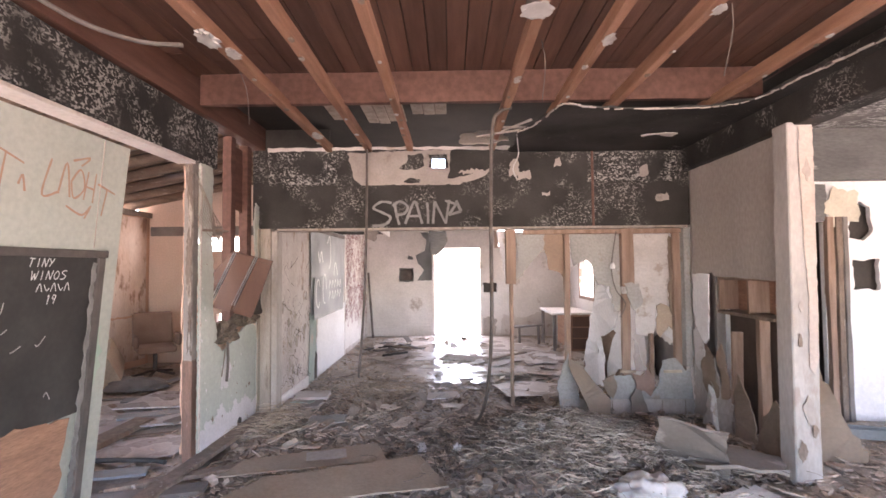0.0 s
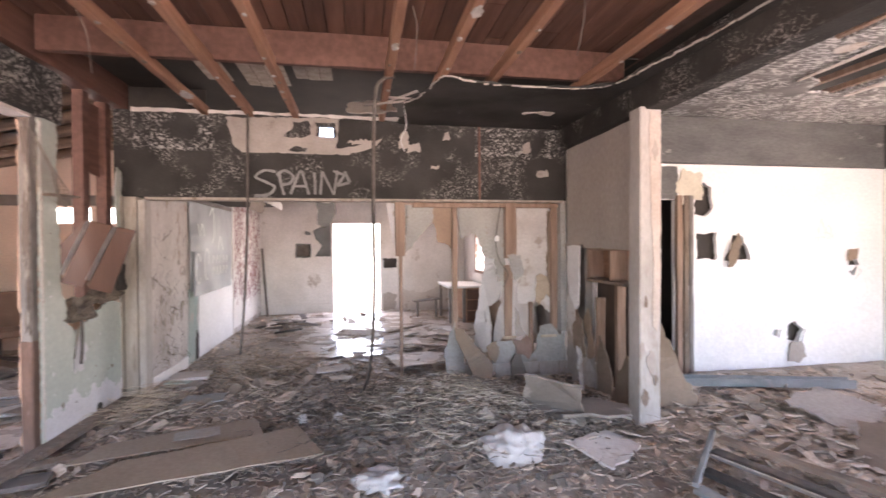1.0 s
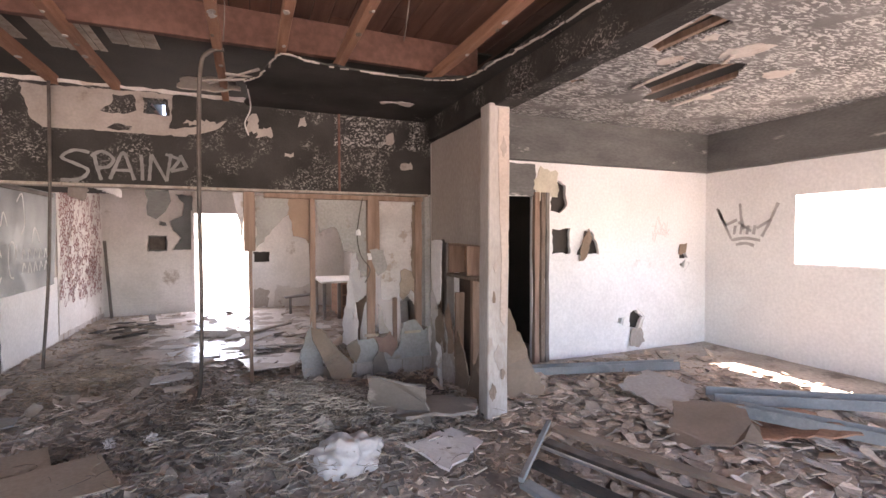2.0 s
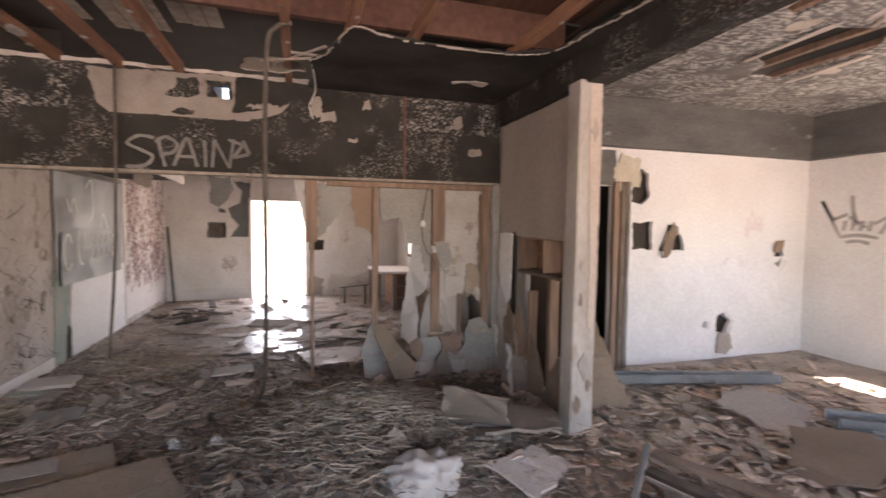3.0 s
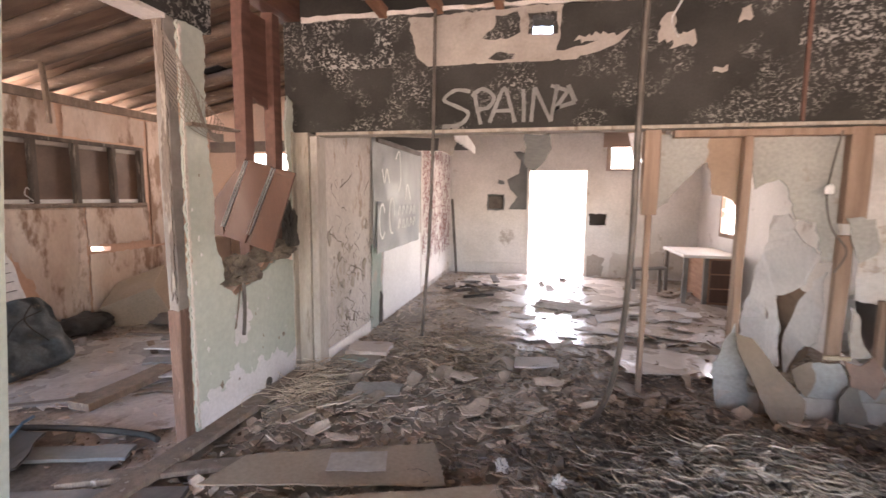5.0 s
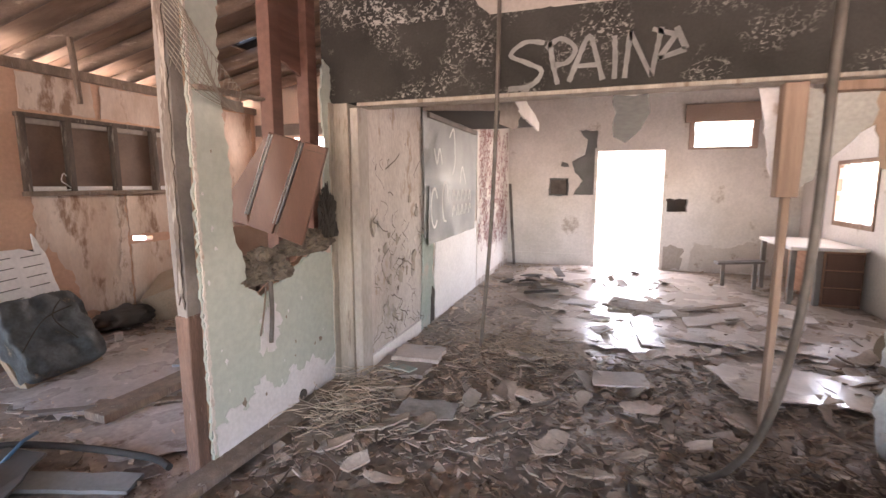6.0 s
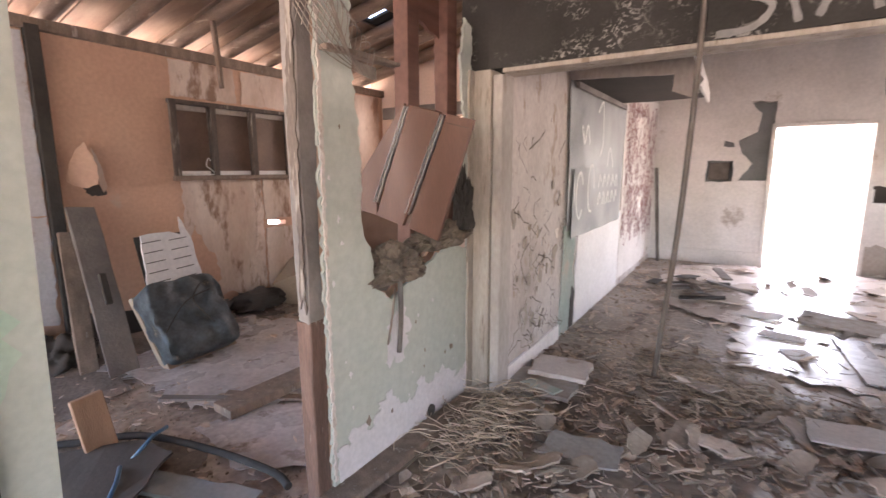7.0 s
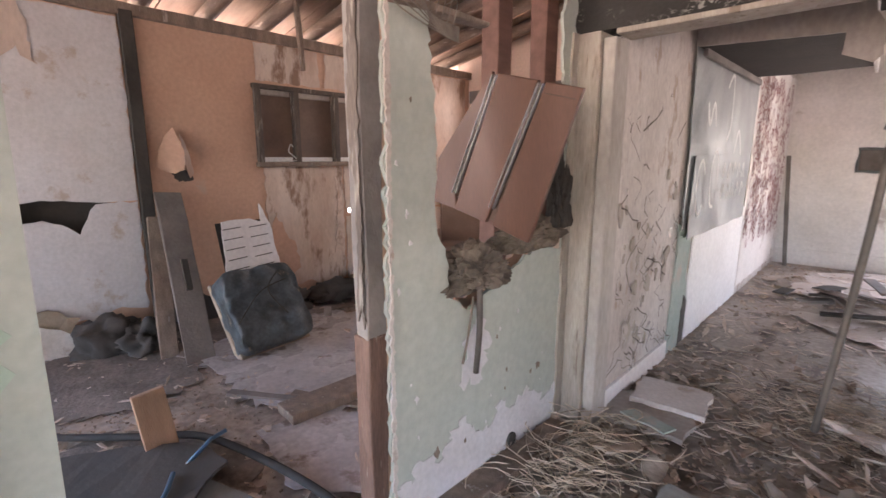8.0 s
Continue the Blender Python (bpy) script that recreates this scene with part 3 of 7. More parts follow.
for a, b in (((1.12, 10.93, 2.06), (2.12, 11.1, 2.1)), ((1.12, 10.93, 2.1), (1.2, 11.1, 2.5)), ((2.035, 10.93, 2.1), (2.12, 11.1, 2.5))):
    part("frame", bar(a, b), PINKBOARD, window_1)
door_1 = setting("door_1", bar((-0.36, 10.92, 0), (-0.302, 11.05, 2.1)), WHITE, "open doorway frame in the far wall", "door frame")
part("jamb", bar((0.772, 10.92, 0), (0.83, 11.05, 2.1)), WHITE, door_1)
part("head", bar((-0.36, 10.92, 2.064), (0.83, 11.05, 2.12)), WHITE, door_1)

CRACKED = mat("cracked_stained_plaster", (0.6, 0.54, 0.505), (0.47, 0.405, 0.365), 2.2, 45, 0.85, 0.6, squash=(1, 1, 0.55), stain=(0.37, 0.285, 0.23), stain_at=0.6, stain_scale=5.5, grit=0.16)
wall_west = setting("wall_west", sheet(rect(5.255, -0.05, 11.0, 3.25), (), "x", -2.12, 0.22), CRACKED, "cracked peeling pale plaster wall", "wall")
part("teal_strip", sheet([(6.36, 0.02), (6.72, 0.02), (6.8, 0.35), (6.7, 0.6), (6.76, 0.95), (6.42, 1.0), (6.4, 0.6)], (), "x", -1.898, 0.01, rag=0.02, bend=0.012), TEAL, wall_west, "teal peeling paint")
# dark patch laid on the wall draws the shade of a gap
part("dark_gap", sheet([(6.62, 0.02), (6.74, 0.02), (6.76, 0.35), (6.68, 0.42)], (), "x", -1.894, 0.012, rag=0.015), DARK, wall_west)
part("white_board", sheet([(6.8, 0.03), (8.5, 0.03), (8.52, 0.98), (6.82, 0.95), (6.76, 0.5)], (), "x", -1.895, 0.012, rag=0.012), BRIGHT, wall_west)
scribble = part("marker_panel", sheet([(8.56, 0.1), (10.9, 0.1), (10.9, 2.5), (8.56, 2.45)], (), "x", -1.896, 0.01, rag=0.01), WHITE, wall_west, "white panel covered in maroon scribbles")
lines = []
for k in range(420):
    y, z = R.uniform(8.65, 10.75), R.uniform(0.55, 2.35)
    a0 = R.uniform(0, 6.3)
    lines.append([(y + 0.05 * math.cos(a0 + i * R.uniform(0.7, 1.4)), z + 0.06 * math.sin(a0 + i * 1.1)) for i in range(5)])
part("scribble", strokes(lines, 0.02, "x", -1.885), PAINT_P, scribble)
part("skirting", bar((-1.9, 5.27, 0), (-1.88, 6.35, 0.14)), WHITE, wall_west)
for k in range(40):
    y, z, r = R.uniform(5.35, 6.35), R.uniform(0.15, 1.4), R.uniform(0.015, 0.07)
    part("crack_flake", sheet([(y + r * math.cos(a) * R.uniform(0.2, 1.1), z + 1.5 * r * math.sin(a) * R.uniform(0.2, 1.1)) for a in [i * 0.785 for i in range(8)]], (), "x", -1.898, R.uniform(0.004, 0.014), rag=0.014, step=0.025, bend=0.012), (CRACKED, BEIGE, CASING)[k % 3], wall_west)
for k in range(64):
    y, z = R.uniform(5.35, 6.4), R.choice((R.uniform(0.1, 1.1), R.uniform(0.1, 1.9)))
    pts = [(y, z)]
    if k % 5 < 2:
        rr, a0 = R.uniform(0.015, 0.06), R.uniform(0, 6.28)
        pts = [(y + 1.4 * rr * math.cos(a0 + i * 0.7) * R.uniform(0.5, 1.5), z + rr * math.sin(a0 + i * 0.7) * R.uniform(0.5, 1.6)) for i in range(R.randint(3, 5))]
    else:
        for i in range(R.randint(3, 6)):
            pts.append((pts[-1][0] + R.uniform(-0.1, 0.1), pts[-1][1] - R.uniform(0.01, 0.07)))
    part("crack", strokes([pts], R.uniform(0.004, 0.011), "x", -1.886, 0.002, False), DARKWOOD, wall_west)
wall_east = setting("wall_east", sheet(rect(5.24, -0.05, 11.0, 3.25), [rect(8.85, 1.0, 9.8, 1.75), [(5.4, 0.1), (6.5, 0.1), (6.55, 0.6), (6.2, 0.75), (5.8, 0.62), (5.42, 0.8)], [(6.75, 1.0), (6.9, 1.02), (6.95, 1.75), (6.8, 1.9)]], "x", 2.8, 0.12, hole_rag=0.02), WHITE, "pale grey torn wall of the back room", "wall")
part("bright_board", sheet([(5.28, 0.85), (5.6, 0.66), (6.1, 0.8), (6.62, 0.62), (6.62, 2.3), (5.28, 2.3)], (), "x", 2.786, 0.01, rag=0.015), BRIGHT, wall_east)
window_2 = setting("window_2", bar((2.785, 8.8, 0.94), (2.85, 9.85, 1.0)), STUD, "narrow wooden window frame with no glass", "window")
for y in (8.825, 9.825):
    part("jamb", bar((2.785, y - 0.025, 1.0), (2.84, y + 0.025, 1.75)), STUD, window_2)
part("head", bar((2.785, 8.8, 1.75), (2.85, 9.85, 1.8)), STUD, window_2)
# closet walls get a near-black colour in place of shade
setting("wall_closet", sheet(rect(2.92, -0.05, 4.6, 3.2), (), "y", 6.9, 0.1), DARK, "closet wall coloured dark for the unlit space", "wall")
setting("wall_closet_side", sheet(rect(4.95, -0.05, 6.9, 3.2), (), "x", 4.5, 0.1), DARK, "closet wall coloured dark for the unlit space", "wall")
setting("wall_closet_inner", sheet(rect(4.95, -0.05, 6.9, 3.2), (), "x", 2.95, 0.02), GREYWOOD, "dark closet lining behind the torn wall", "wall")

# stud wall right of the wide opening
stud_wall = thing("stud_wall", (1.36, 5.15, 0), "stripped timber stud wall with torn drywall remnants", "stud wall")
part("stud", beam((0.755, 5.16, 1.42), (0.755, 5.16, 2.03), 0.11, 0.09, (0, 1, 0), wear=0.004), STUD, stud_wall)
part("stud", beam((0.76, 5.17, 0), (0.76, 5.16, 1.45), 0.035, 0.06, (0, 1, 0), wear=0.004), STUD, stud_wall)
part("stud", beam((1.385, 5.18, 0), (1.385, 5.18, 2.03), 0.055, 0.09, (0, 1, 0), wear=0.005), STUD, stud_wall)
part("stud", beam((2.055, 5.16, 1.38), (2.055, 5.16, 2.03), 0.13, 0.08, (0, 1, 0), wear=0.004), STUD, stud_wall)
part("stud", beam((2.02, 5.17, 0.0), (2.035, 5.17, 1.3), 0.09, 0.05, (0, 1, 0), wear=0.006), STUD, stud_wall)
part("stud", beam((2.6, 5.17, 0.0), (2.6, 5.17, 2.03), 0.08, 0.05, (0, 1, 0), wear=0.005), STUD, stud_wall)
part("stud", beam((2.32, 5.2, 0.0), (2.32, 5.2, 0.85), 0.045, 0.05, (0, 1, 0), wear=0.005), STUD, stud_wall)
part("top_plate", beam((0.9, 5.17, 2.0), (2.65, 5.17, 2.0), 0.09, 0.05), STUD, stud_wall)
part("tan_backing", sheet([(0.97, 2.0), (1.37, 2.0), (1.38, 1.48), (1.28, 1.56), (1.19, 1.57), (1.15, 1.81), (1.09, 1.77), (1.02, 1.87)], (), "y", 5.21, 0.01, rag=0.012, step=0.04), TAN, stud_wall, "torn tan hardboard")
part("grey_board", sheet([(1.43, 2.0), (2.005, 2.0), (2.007, 1.425), (1.997, 1.1), (1.92, 1.1), (1.872, 1.384), (1.742, 1.4), (1.672, 1.63), (1.617, 1.68), (1.467, 1.61), (1.44, 1.75)], (), "y", 5.2, 0.012, rag=0.012, step=0.035, bend=0.012), GREYGREEN, stud_wall, "grey drywall hanging in rags")
part("grey_board", sheet([(0.81, 2.0), (1.16, 2.0), (1.13, 1.8), (1.05, 1.72), (0.95, 1.6), (0.82, 1.45)], (), "y", 5.2, 0.012, rag=0.012, step=0.04), GREYGREEN, stud_wall)
part("grey_board", sheet([(0.6, 2.02), (0.7, 2.02), (0.7, 1.5), (0.66, 1.7)], (), "y", 5.2, 0.012, rag=0.01, step=0.04), LILAC, stud_wall)
part("flap", sheet([(2.0, 1.42), (2.16, 1.42), (2.2, 1.2), (2.1, 1.12), (2.04, 1.25)], (), "y", 5.1, 0.012, rag=0.012, step=0.04), GREYGREEN, stud_wall)
part("low_drywall", sheet([(1.8, 0.02), (2.72, 0.02), (2.7, 0.5), (2.64, 0.46), (2.53, 0.6), (2.39, 0.57), (2.34, 0.31), (2.24, 0.2), (2.1, 0.3), (2.04, 0.42), (1.85, 0.4)], (), "y", 5.09, 0.013, rag=0.012, step=0.05), GREYGREEN, stud_wall, "grey-green drywall torn to knee height")
part("low_drywall", sheet([(1.29, 0.02), (1.49, 0.02), (1.47, 0.2), (1.44, 0.42), (1.39, 0.55), (1.36, 0.66), (1.31, 0.55), (1.24, 0.32), (1.26, 0.15)], (), "y", 5.07, 0.013, rag=0.014, step=0.04, bend=0.03), GREYGREEN, stud_wall, "pale drywall torn to knee height")
part("skirting", sheet(rect(1.28, 0.0, 2.72, 0.16), (), "y", 5.075, 0.012, rag=0.004, step=0.3), BEIGE, stud_wall)
part("yellow_edge", bar((1.93, 5.08, 0.44), (2.1, 5.1, 0.47)), STRAW_Y, stud_wall)
part("yellow_edge", bar((2.4, 5.08, 0.44), (2.6, 5.1, 0.47)), STRAW_Y, stud_wall)
part("wire", tube(curve_pts([(1.93, 5.12, 2.0), (1.88, 5.1, 1.75), (1.86, 5.09, 1.55), (1.9, 5.08, 1.35), (2.0, 5.08, 1.2), (1.94, 5.08, 1.05)]), 0.006), STEEL, stud_wall)
part("switch_box", lump((1.87, 5.09, 1.6), (0.03, 0.02, 0.05), 3, 0.3, 2), BRIGHT, stud_wall)


def shard(name, pts, base, lean, turn, material, label, thick=0.013, rag=0.02, bend=0.03, category="drywall piece"):
    """A torn board standing on base, cut to pts (across, up), leaning back by lean degrees and turned."""
    bm = sheet(pts, (), "y", 0.0, thick, rag, 0.05, bend)
    m = pose(base[0], base[1], base[2], -lean, 0, turn)
    bmesh.ops.transform(bm, matrix=m, verts=bm.verts)
    low = min(v.co.z for v in bm.verts)
    bmesh.ops.translate(bm, verts=bm.verts, vec=(0, 0, base[2] - low))
    return single(name, bm, material, label, category)


def leaning(name, pts, y0, lean, material, label="", rag=0.011, bend=0.04):
    """A torn piece of the stud wall's lining, tipped forwards about its top."""
    bm = sheet(pts, (), "y", y0, 0.013, rag, 0.045, bend)
    top = max(v.co.z for v in bm.verts)
    for v in bm.verts:
        v.co.y -= lean * (top - v.co.z)
    return part(name, bm, material, stud_wall, label)


def standing_sheet(pts, label, push=0.0, material=BRIGHT, rag=0.014):
    """A torn sheet that stands on edge just behind the studs and runs back into the room."""
    bm = sheet(pts, [[(0.3, 0.42), (0.35, 0.5), (0.33, 0.62), (0.31, 0.52)]] if push == 0 else (), "y", 0.0, 0.013, rag, 0.045, 0.05)
    bmesh.ops.transform(bm, matrix=pose(1.965 + push, 6.55, 0.0, 0, 0, -79.1), verts=bm.verts)
    return single("torn_sheet", bm, material, label, "drywall piece")


standing_sheet([(0.3, 1.4), (0.25, 1.06), (0.1, 0.78), (0.0, 0.55), (-0.03, 0.05), (0.3, 0.02), (0.6, 0.09), (0.56, 0.3), (0.51, 0.5), (0.46, 0.68), (0.6, 0.74), (0.74, 0.84), (0.9, 1.11), (0.71, 1.19), (0.63, 1.3), (0.66, 1.38), (0.48, 1.42)], "tall torn white drywall sheet standing askew behind the studs")
standing_sheet([(0.73, 0.77), (0.92, 0.98), (0.94, 0.62), (0.92, 0.41), (0.76, 0.3), (0.62, 0.0), (0.57, 0.4), (0.66, 0.55)], "lower piece of the torn white drywall sheet", 0.03)
standing_sheet([(0.2, 0.0), (0.62, 0.0), (0.8, 0.3), (0.8, 0.72), (0.62, 0.8), (0.42, 0.72)], "bare tan paper showing through the torn sheet", 0.05, TAN)
standing_sheet([(-0.3, 0.0), (0.0, 0.0), (0.25, 0.55), (0.42, 1.0), (0.3, 0.98), (0.1, 0.7), (-0.2, 0.25)], "brown backing board behind the torn white sheet", 0.1, BROWN)
part("white_board", sheet([(2.12, 2.0), (2.58, 2.0), (2.57, 1.57), (2.54, 1.17), (2.42, 1.17), (2.37, 0.79), (2.17, 0.84), (2.16, 1.42)], (), "y", 5.25, 0.012, rag=0.008, step=0.05, bend=0.01), TORN, stud_wall, "white drywall filling one bay")
leaning("torn_flap", [(2.38, 0.86), (2.4, 1.16), (2.45, 1.19), (2.53, 1.16), (2.62, 1.0), (2.6, 0.84), (2.52, 0.94), (2.43, 0.8)], 5.22, 0.04, CARD, "tan paper hanging from the torn bay")
leaning("torn_flap", [(2.55, 1.95), (2.6, 1.9), (2.56, 1.3), (2.6, 0.95), (2.54, 1.1), (2.52, 1.35)], 5.2, 0.02, BROWN)
leaning("torn_flap", [(2.1, 0.8), (2.14, 0.76), (2.17, 0.6), (2.26, 0.45), (2.1, 0.46)], 5.13, 0.05, BEIGE)
leaning("torn_flap", [(2.04, 0.45), (2.14, 0.42), (2.23, 0.48), (2.31, 0.34), (2.23, 0.2), (2.16, 0.26), (2.1, 0.24)], 5.07, 0.1, mat("reddish_paper", (0.3, 0.19, 0.15), (0.22, 0.14, 0.11), 4, 40, 0.9, 0.4), "reddish torn paper")
leaning("torn_flap", [(1.72, 0.37), (1.84, 0.43), (1.88, 0.3), (1.82, 0.18), (1.76, 0.24)], 5.05, 0.1, BROWN, "brown drywall backing")
for x in (1.56, 1.83, 2.1, 2.37, 2.62):
    part("tile_joint", bar((x - 0.003, 5.068, 0.0), (x + 0.003, 5.0735, 0.15), bevel=0), OLDWOOD, stud_wall)
shard("drywall_shard", [(0.22, 0.0), (0.38, 0.0), (0.41, 0.2), (0.25, 0.4), (0.11, 0.6), (0.0, 0.63), (0.01, 0.5)], (1.35, 4.82, 0.0), 14, 4, BROWN, "brown paper-faced drywall strip leaning on the low wall", rag=0.006)
shard("drywall_shard", [(0, 0), (0.2, -0.01), (0.13, 0.25), (0.07, 0.26), (0.0, 0.17)], (2.01, 4.98, 0.0), 12, 4, TANGREY, "brown drywall fragment against the skirting", rag=0.008)

# right partition, column, beams
wall_partition = setting("wall_partition", sheet([(3.5, 1.47), (4.66, 1.5), (4.7, 1.54), (5.08, 1.5), (5.08, 2.67), (3.5, 2.67)], (), "x", 2.74, 0.014, rag=0.006, step=0.15), BEIGE, "plain beige drywall partition above a torn niche", "wall")
part("far_skin", sheet(rect(3.78, 0.0, 5.1, 2.67), (), "x", 2.97, 0.014), RAWDARK, wall_partition)
part("hanging_strip", sheet([(4.74, 0.86), (4.82, 0.8), (4.98, 0.95), (5.04, 1.1), (5.04, 1.52), (4.72, 1.52)], (), "x", 2.715, 0.012, rag=0.012, step=0.05, bend=0.015), BRIGHT, wall_partition, "white drywall strip hanging loose")
part("low_drywall", sheet([(4.3, 0.02), (5.08, 0.02), (5.08, 0.6), (4.95, 0.75), (4.85, 0.45), (4.7, 0.7), (4.6, 0.4), (4.45, 0.55), (4.38, 0.2)], (), "x", 2.725, 0.013, rag=0.02, step=0.05, bend=0.015), BEIGE, wall_partition)
part("low_drywall", sheet([(4.6, 0.3), (4.78, 0.25), (4.9, 0.55), (4.75, 0.78), (4.66, 0.7)], (), "x", 2.7, 0.013, rag=0.02, step=0.05, bend=0.02), BROWN, wall_partition)
for pts, x0, m in (([(4.02, 0.0), (4.3, 0.0), (4.34, 0.4), (4.26, 0.62), (4.16, 0.45), (4.06, 0.3)], 2.7, BROWN), ([(3.6, 0.0), (3.95, 0.0), (3.9, 0.35), (3.8, 0.5), (3.68, 0.4)], 2.72, BROWN), ([(4.84, 0.45), (5.04, 0.4), (5.05, 0.9), (4.9, 0.98)], 2.72, TORN), ([(4.42, 0.35), (4.56, 0.3), (4.6, 0.75), (4.5, 0.85)], 2.71, TAN)):
    part("torn_flap", sheet(pts, (), "x", x0, 0.012, rag=0.014, step=0.04, bend=0.03), m, wall_partition)
part("stud", beam((2.79, 4.02, 0), (2.79, 4.02, 1.14), 0.09, 0.06, wear=0.004), STUD, wall_partition)
part("stud", beam((2.78, 4.4, 0.3), (2.78, 4.38, 0.98), 0.1, 0.04, wear=0.006), STUD, wall_partition)
part("stud", beam((2.8, 4.68, 0), (2.8, 4.68, 1.5), 0.09, 0.05, wear=0.004), GREYWOOD, wall_partition)
part("stud", beam((2.8, 5.05, 0), (2.8, 5.05, 2.67), 0.09, 0.07, wear=0.004), STUD, wall_partition)
shelf = thing("wall_shelf", (2.85, 4.1, 1.14), "brown wooden pigeonhole shelf built into the torn partition", "shelf")
part("board", bar((2.72, 3.78, 1.14), (2.96, 4.58, 1.17)), OLDWOOD, shelf)
part("divider", bar((2.76, 4.15, 1.17), (2.95, 4.18, 1.49)), STUD, shelf)
part("top_board", bar((2.76, 3.78, 1.47), (2.95, 4.64, 1.495)), STUD, shelf)
part("side", bar((2.76, 4.61, 1.17), (2.95, 4.64, 1.47)), STUD, shelf)
part("back_panel", bar((2.945, 3.78, 1.17), (2.96, 4.61, 1.47)), RAW, shelf)
shard("drywall_shard", [(0, 0), (0.05, 0.0), (0.11, 0.28), (0.16, 0.42), (0.1, 0.48), (0.05, 0.32)], (2.52, 4.28, 0.0), 14, 30, TORN, "creased pale drywall piece propped against the partition")
shard("drywall_shard", [(0, 0), (0.4, 0.0), (0.36, 0.35), (0.2, 0.5), (0.05, 0.3)], (2.66, 4.0, 0.0), 12, -80, BROWN, "brown-backed drywall piece propped under the niche")
shard("drywall_shard", [(0, 0), (0.36, 0.0), (0.34, 0.3), (0.25, 0.36), (0.2, 0.6), (0.13, 0.42), (0.04, 0.5)], (2.62, 4.72, 0.0), 10, -78, BEIGE, "beige drywall piece propped against the partition foot")
shard("leaning_board", [(0, 0), (0.5, 0), (0.32, 0.45), (0.15, 0.85), (0.05, 0.9)], (2.9, 3.78, 0.0), 6, -10, BROWN, "grey-brown torn panel leaning behind the column", category="board")
COLUMN_M = mat("chipped_white_post", (0.48, 0.44, 0.41), (0.37, 0.33, 0.295), 3, 40, 0.85, 0.5, squash=(1, 1, 0.4), stain=(0.36, 0.3, 0.26), stain_at=0.63, stain_scale=4, grit=0.12)
column = setting("column", beam((2.685, 3.485, -0.03), (2.712, 3.485, 2.68), 0.196, 0.17, (0, 1, 0), bevel=0.009, wear=0.004), COLUMN_M, "chipped white painted timber column", "column")
part("bare_patch", sheet([(2.71, 0.85), (2.75, 0.8), (2.782, 0.95), (2.795, 2.64), (2.69, 2.64), (2.695, 2.0), (2.72, 1.4)], (), "y", 3.39, 0.006, rag=0.006, step=0.04), mat("peach_wood", (0.52, 0.44, 0.385), (0.44, 0.36, 0.31), 4, 40, 0.8, 0.4), column)
for x0, z0, w0, h0 in ((2.69, 0.55, 0.05, 0.14), (2.63, 0.25, 0.05, 0.1), (2.66, 1.3, 0.035, 0.05), (2.74, 2.32, 0.04, 0.1), (2.65, 1.05, 0.02, 0.09), (2.73, 0.4, 0.03, 0.06)):
    part("chip", sheet([(x0 + w0 * math.cos(a) * R.uniform(0.4, 1), z0 + h0 * math.sin(a) * R.uniform(0.4, 1)) for a in [i * 0.785 for i in range(8)]], (), "y", 3.386, 0.004, rag=0.006, step=0.015), (OLDWOOD, BEIGE)[int(z0 * 10) % 2], column)
beam_e = setting("beam_east", beam((2.76, -2.5, 2.84), (2.76, 5.1, 2.84), 0.2, 0.36, bevel=0.01, wear=0.006), CHAR, "charred dropped beam between the two rooms", "beam")
beam_w = setting("beam_west", beam((-2.13, -2.5, 2.73), (-2.13, 4.12, 2.73), 0.16, 0.4, bevel=0.006, wear=0.004), CHAR_W, "charred beam scraped to pale flecks", "beam")
part("bottom_strip", bar((-2.2, -2.5, 2.5), (-2.05, 3.75, 2.527)), PEELED, beam_w)
setting("beam_side", beam((-2.12, -2.5, 3.1), (-2.12, 5.2, 3.1), 0.16, 0.28), REDWOOD, "red-stained side beam under the roof", "beam")
setting("beam_cross", beam((-2.0, 3.74, 3.115), (2.66, 3.74, 3.115), 0.06, 0.26, wear=0.003), REDWOOD, "red-stained cross beam over the joists", "beam")

# ceiling: joists, roof deck, burnt board
for x in (-1.27, -0.825, -0.36, 0.555, 0.99, 1.44, 2.26):
    j = setting("ceiling_joist", beam((x, -2.5, 2.965), (x, 5.12, 2.965), 0.062, 0.085, wear=0.003), JOIST, "bare joist with nails and scraps of torn ceiling", "joist")
    for k in range(9):
        y = R.uniform(0.8, 4.8)
        r = R.uniform(0.008, 0.026)
        part("nail_scrap", lump((x + R.uniform(-0.02, 0.02), y, 2.918), (r, r * 1.4, 0.008), k + x, 0.5, 1), (PLASTIC, BEIGE, OLDWOOD)[k % 3], j)


def plank_deck():
    bm = bmesh.new()
    x = -2.2
    while x < 2.86:
        w = 0.142
        spans = [(-2.7, 11.1)]
        if -0.42 < x < 0.22:
            spans = [(-2.7, 6.4), (8.1, 11.1)]
        for y0, y1 in spans:
            cut = y0
            while cut < y1:
                end = min(y1, cut + R.uniform(2.4, 4.2))
                bar((x, cut, 3.245 + R.uniform(0, 0.004)), (x + w - 0.006, end - 0.003, 3.268), bm, bevel=0.003)
                cut = end
        x += w
    return bm


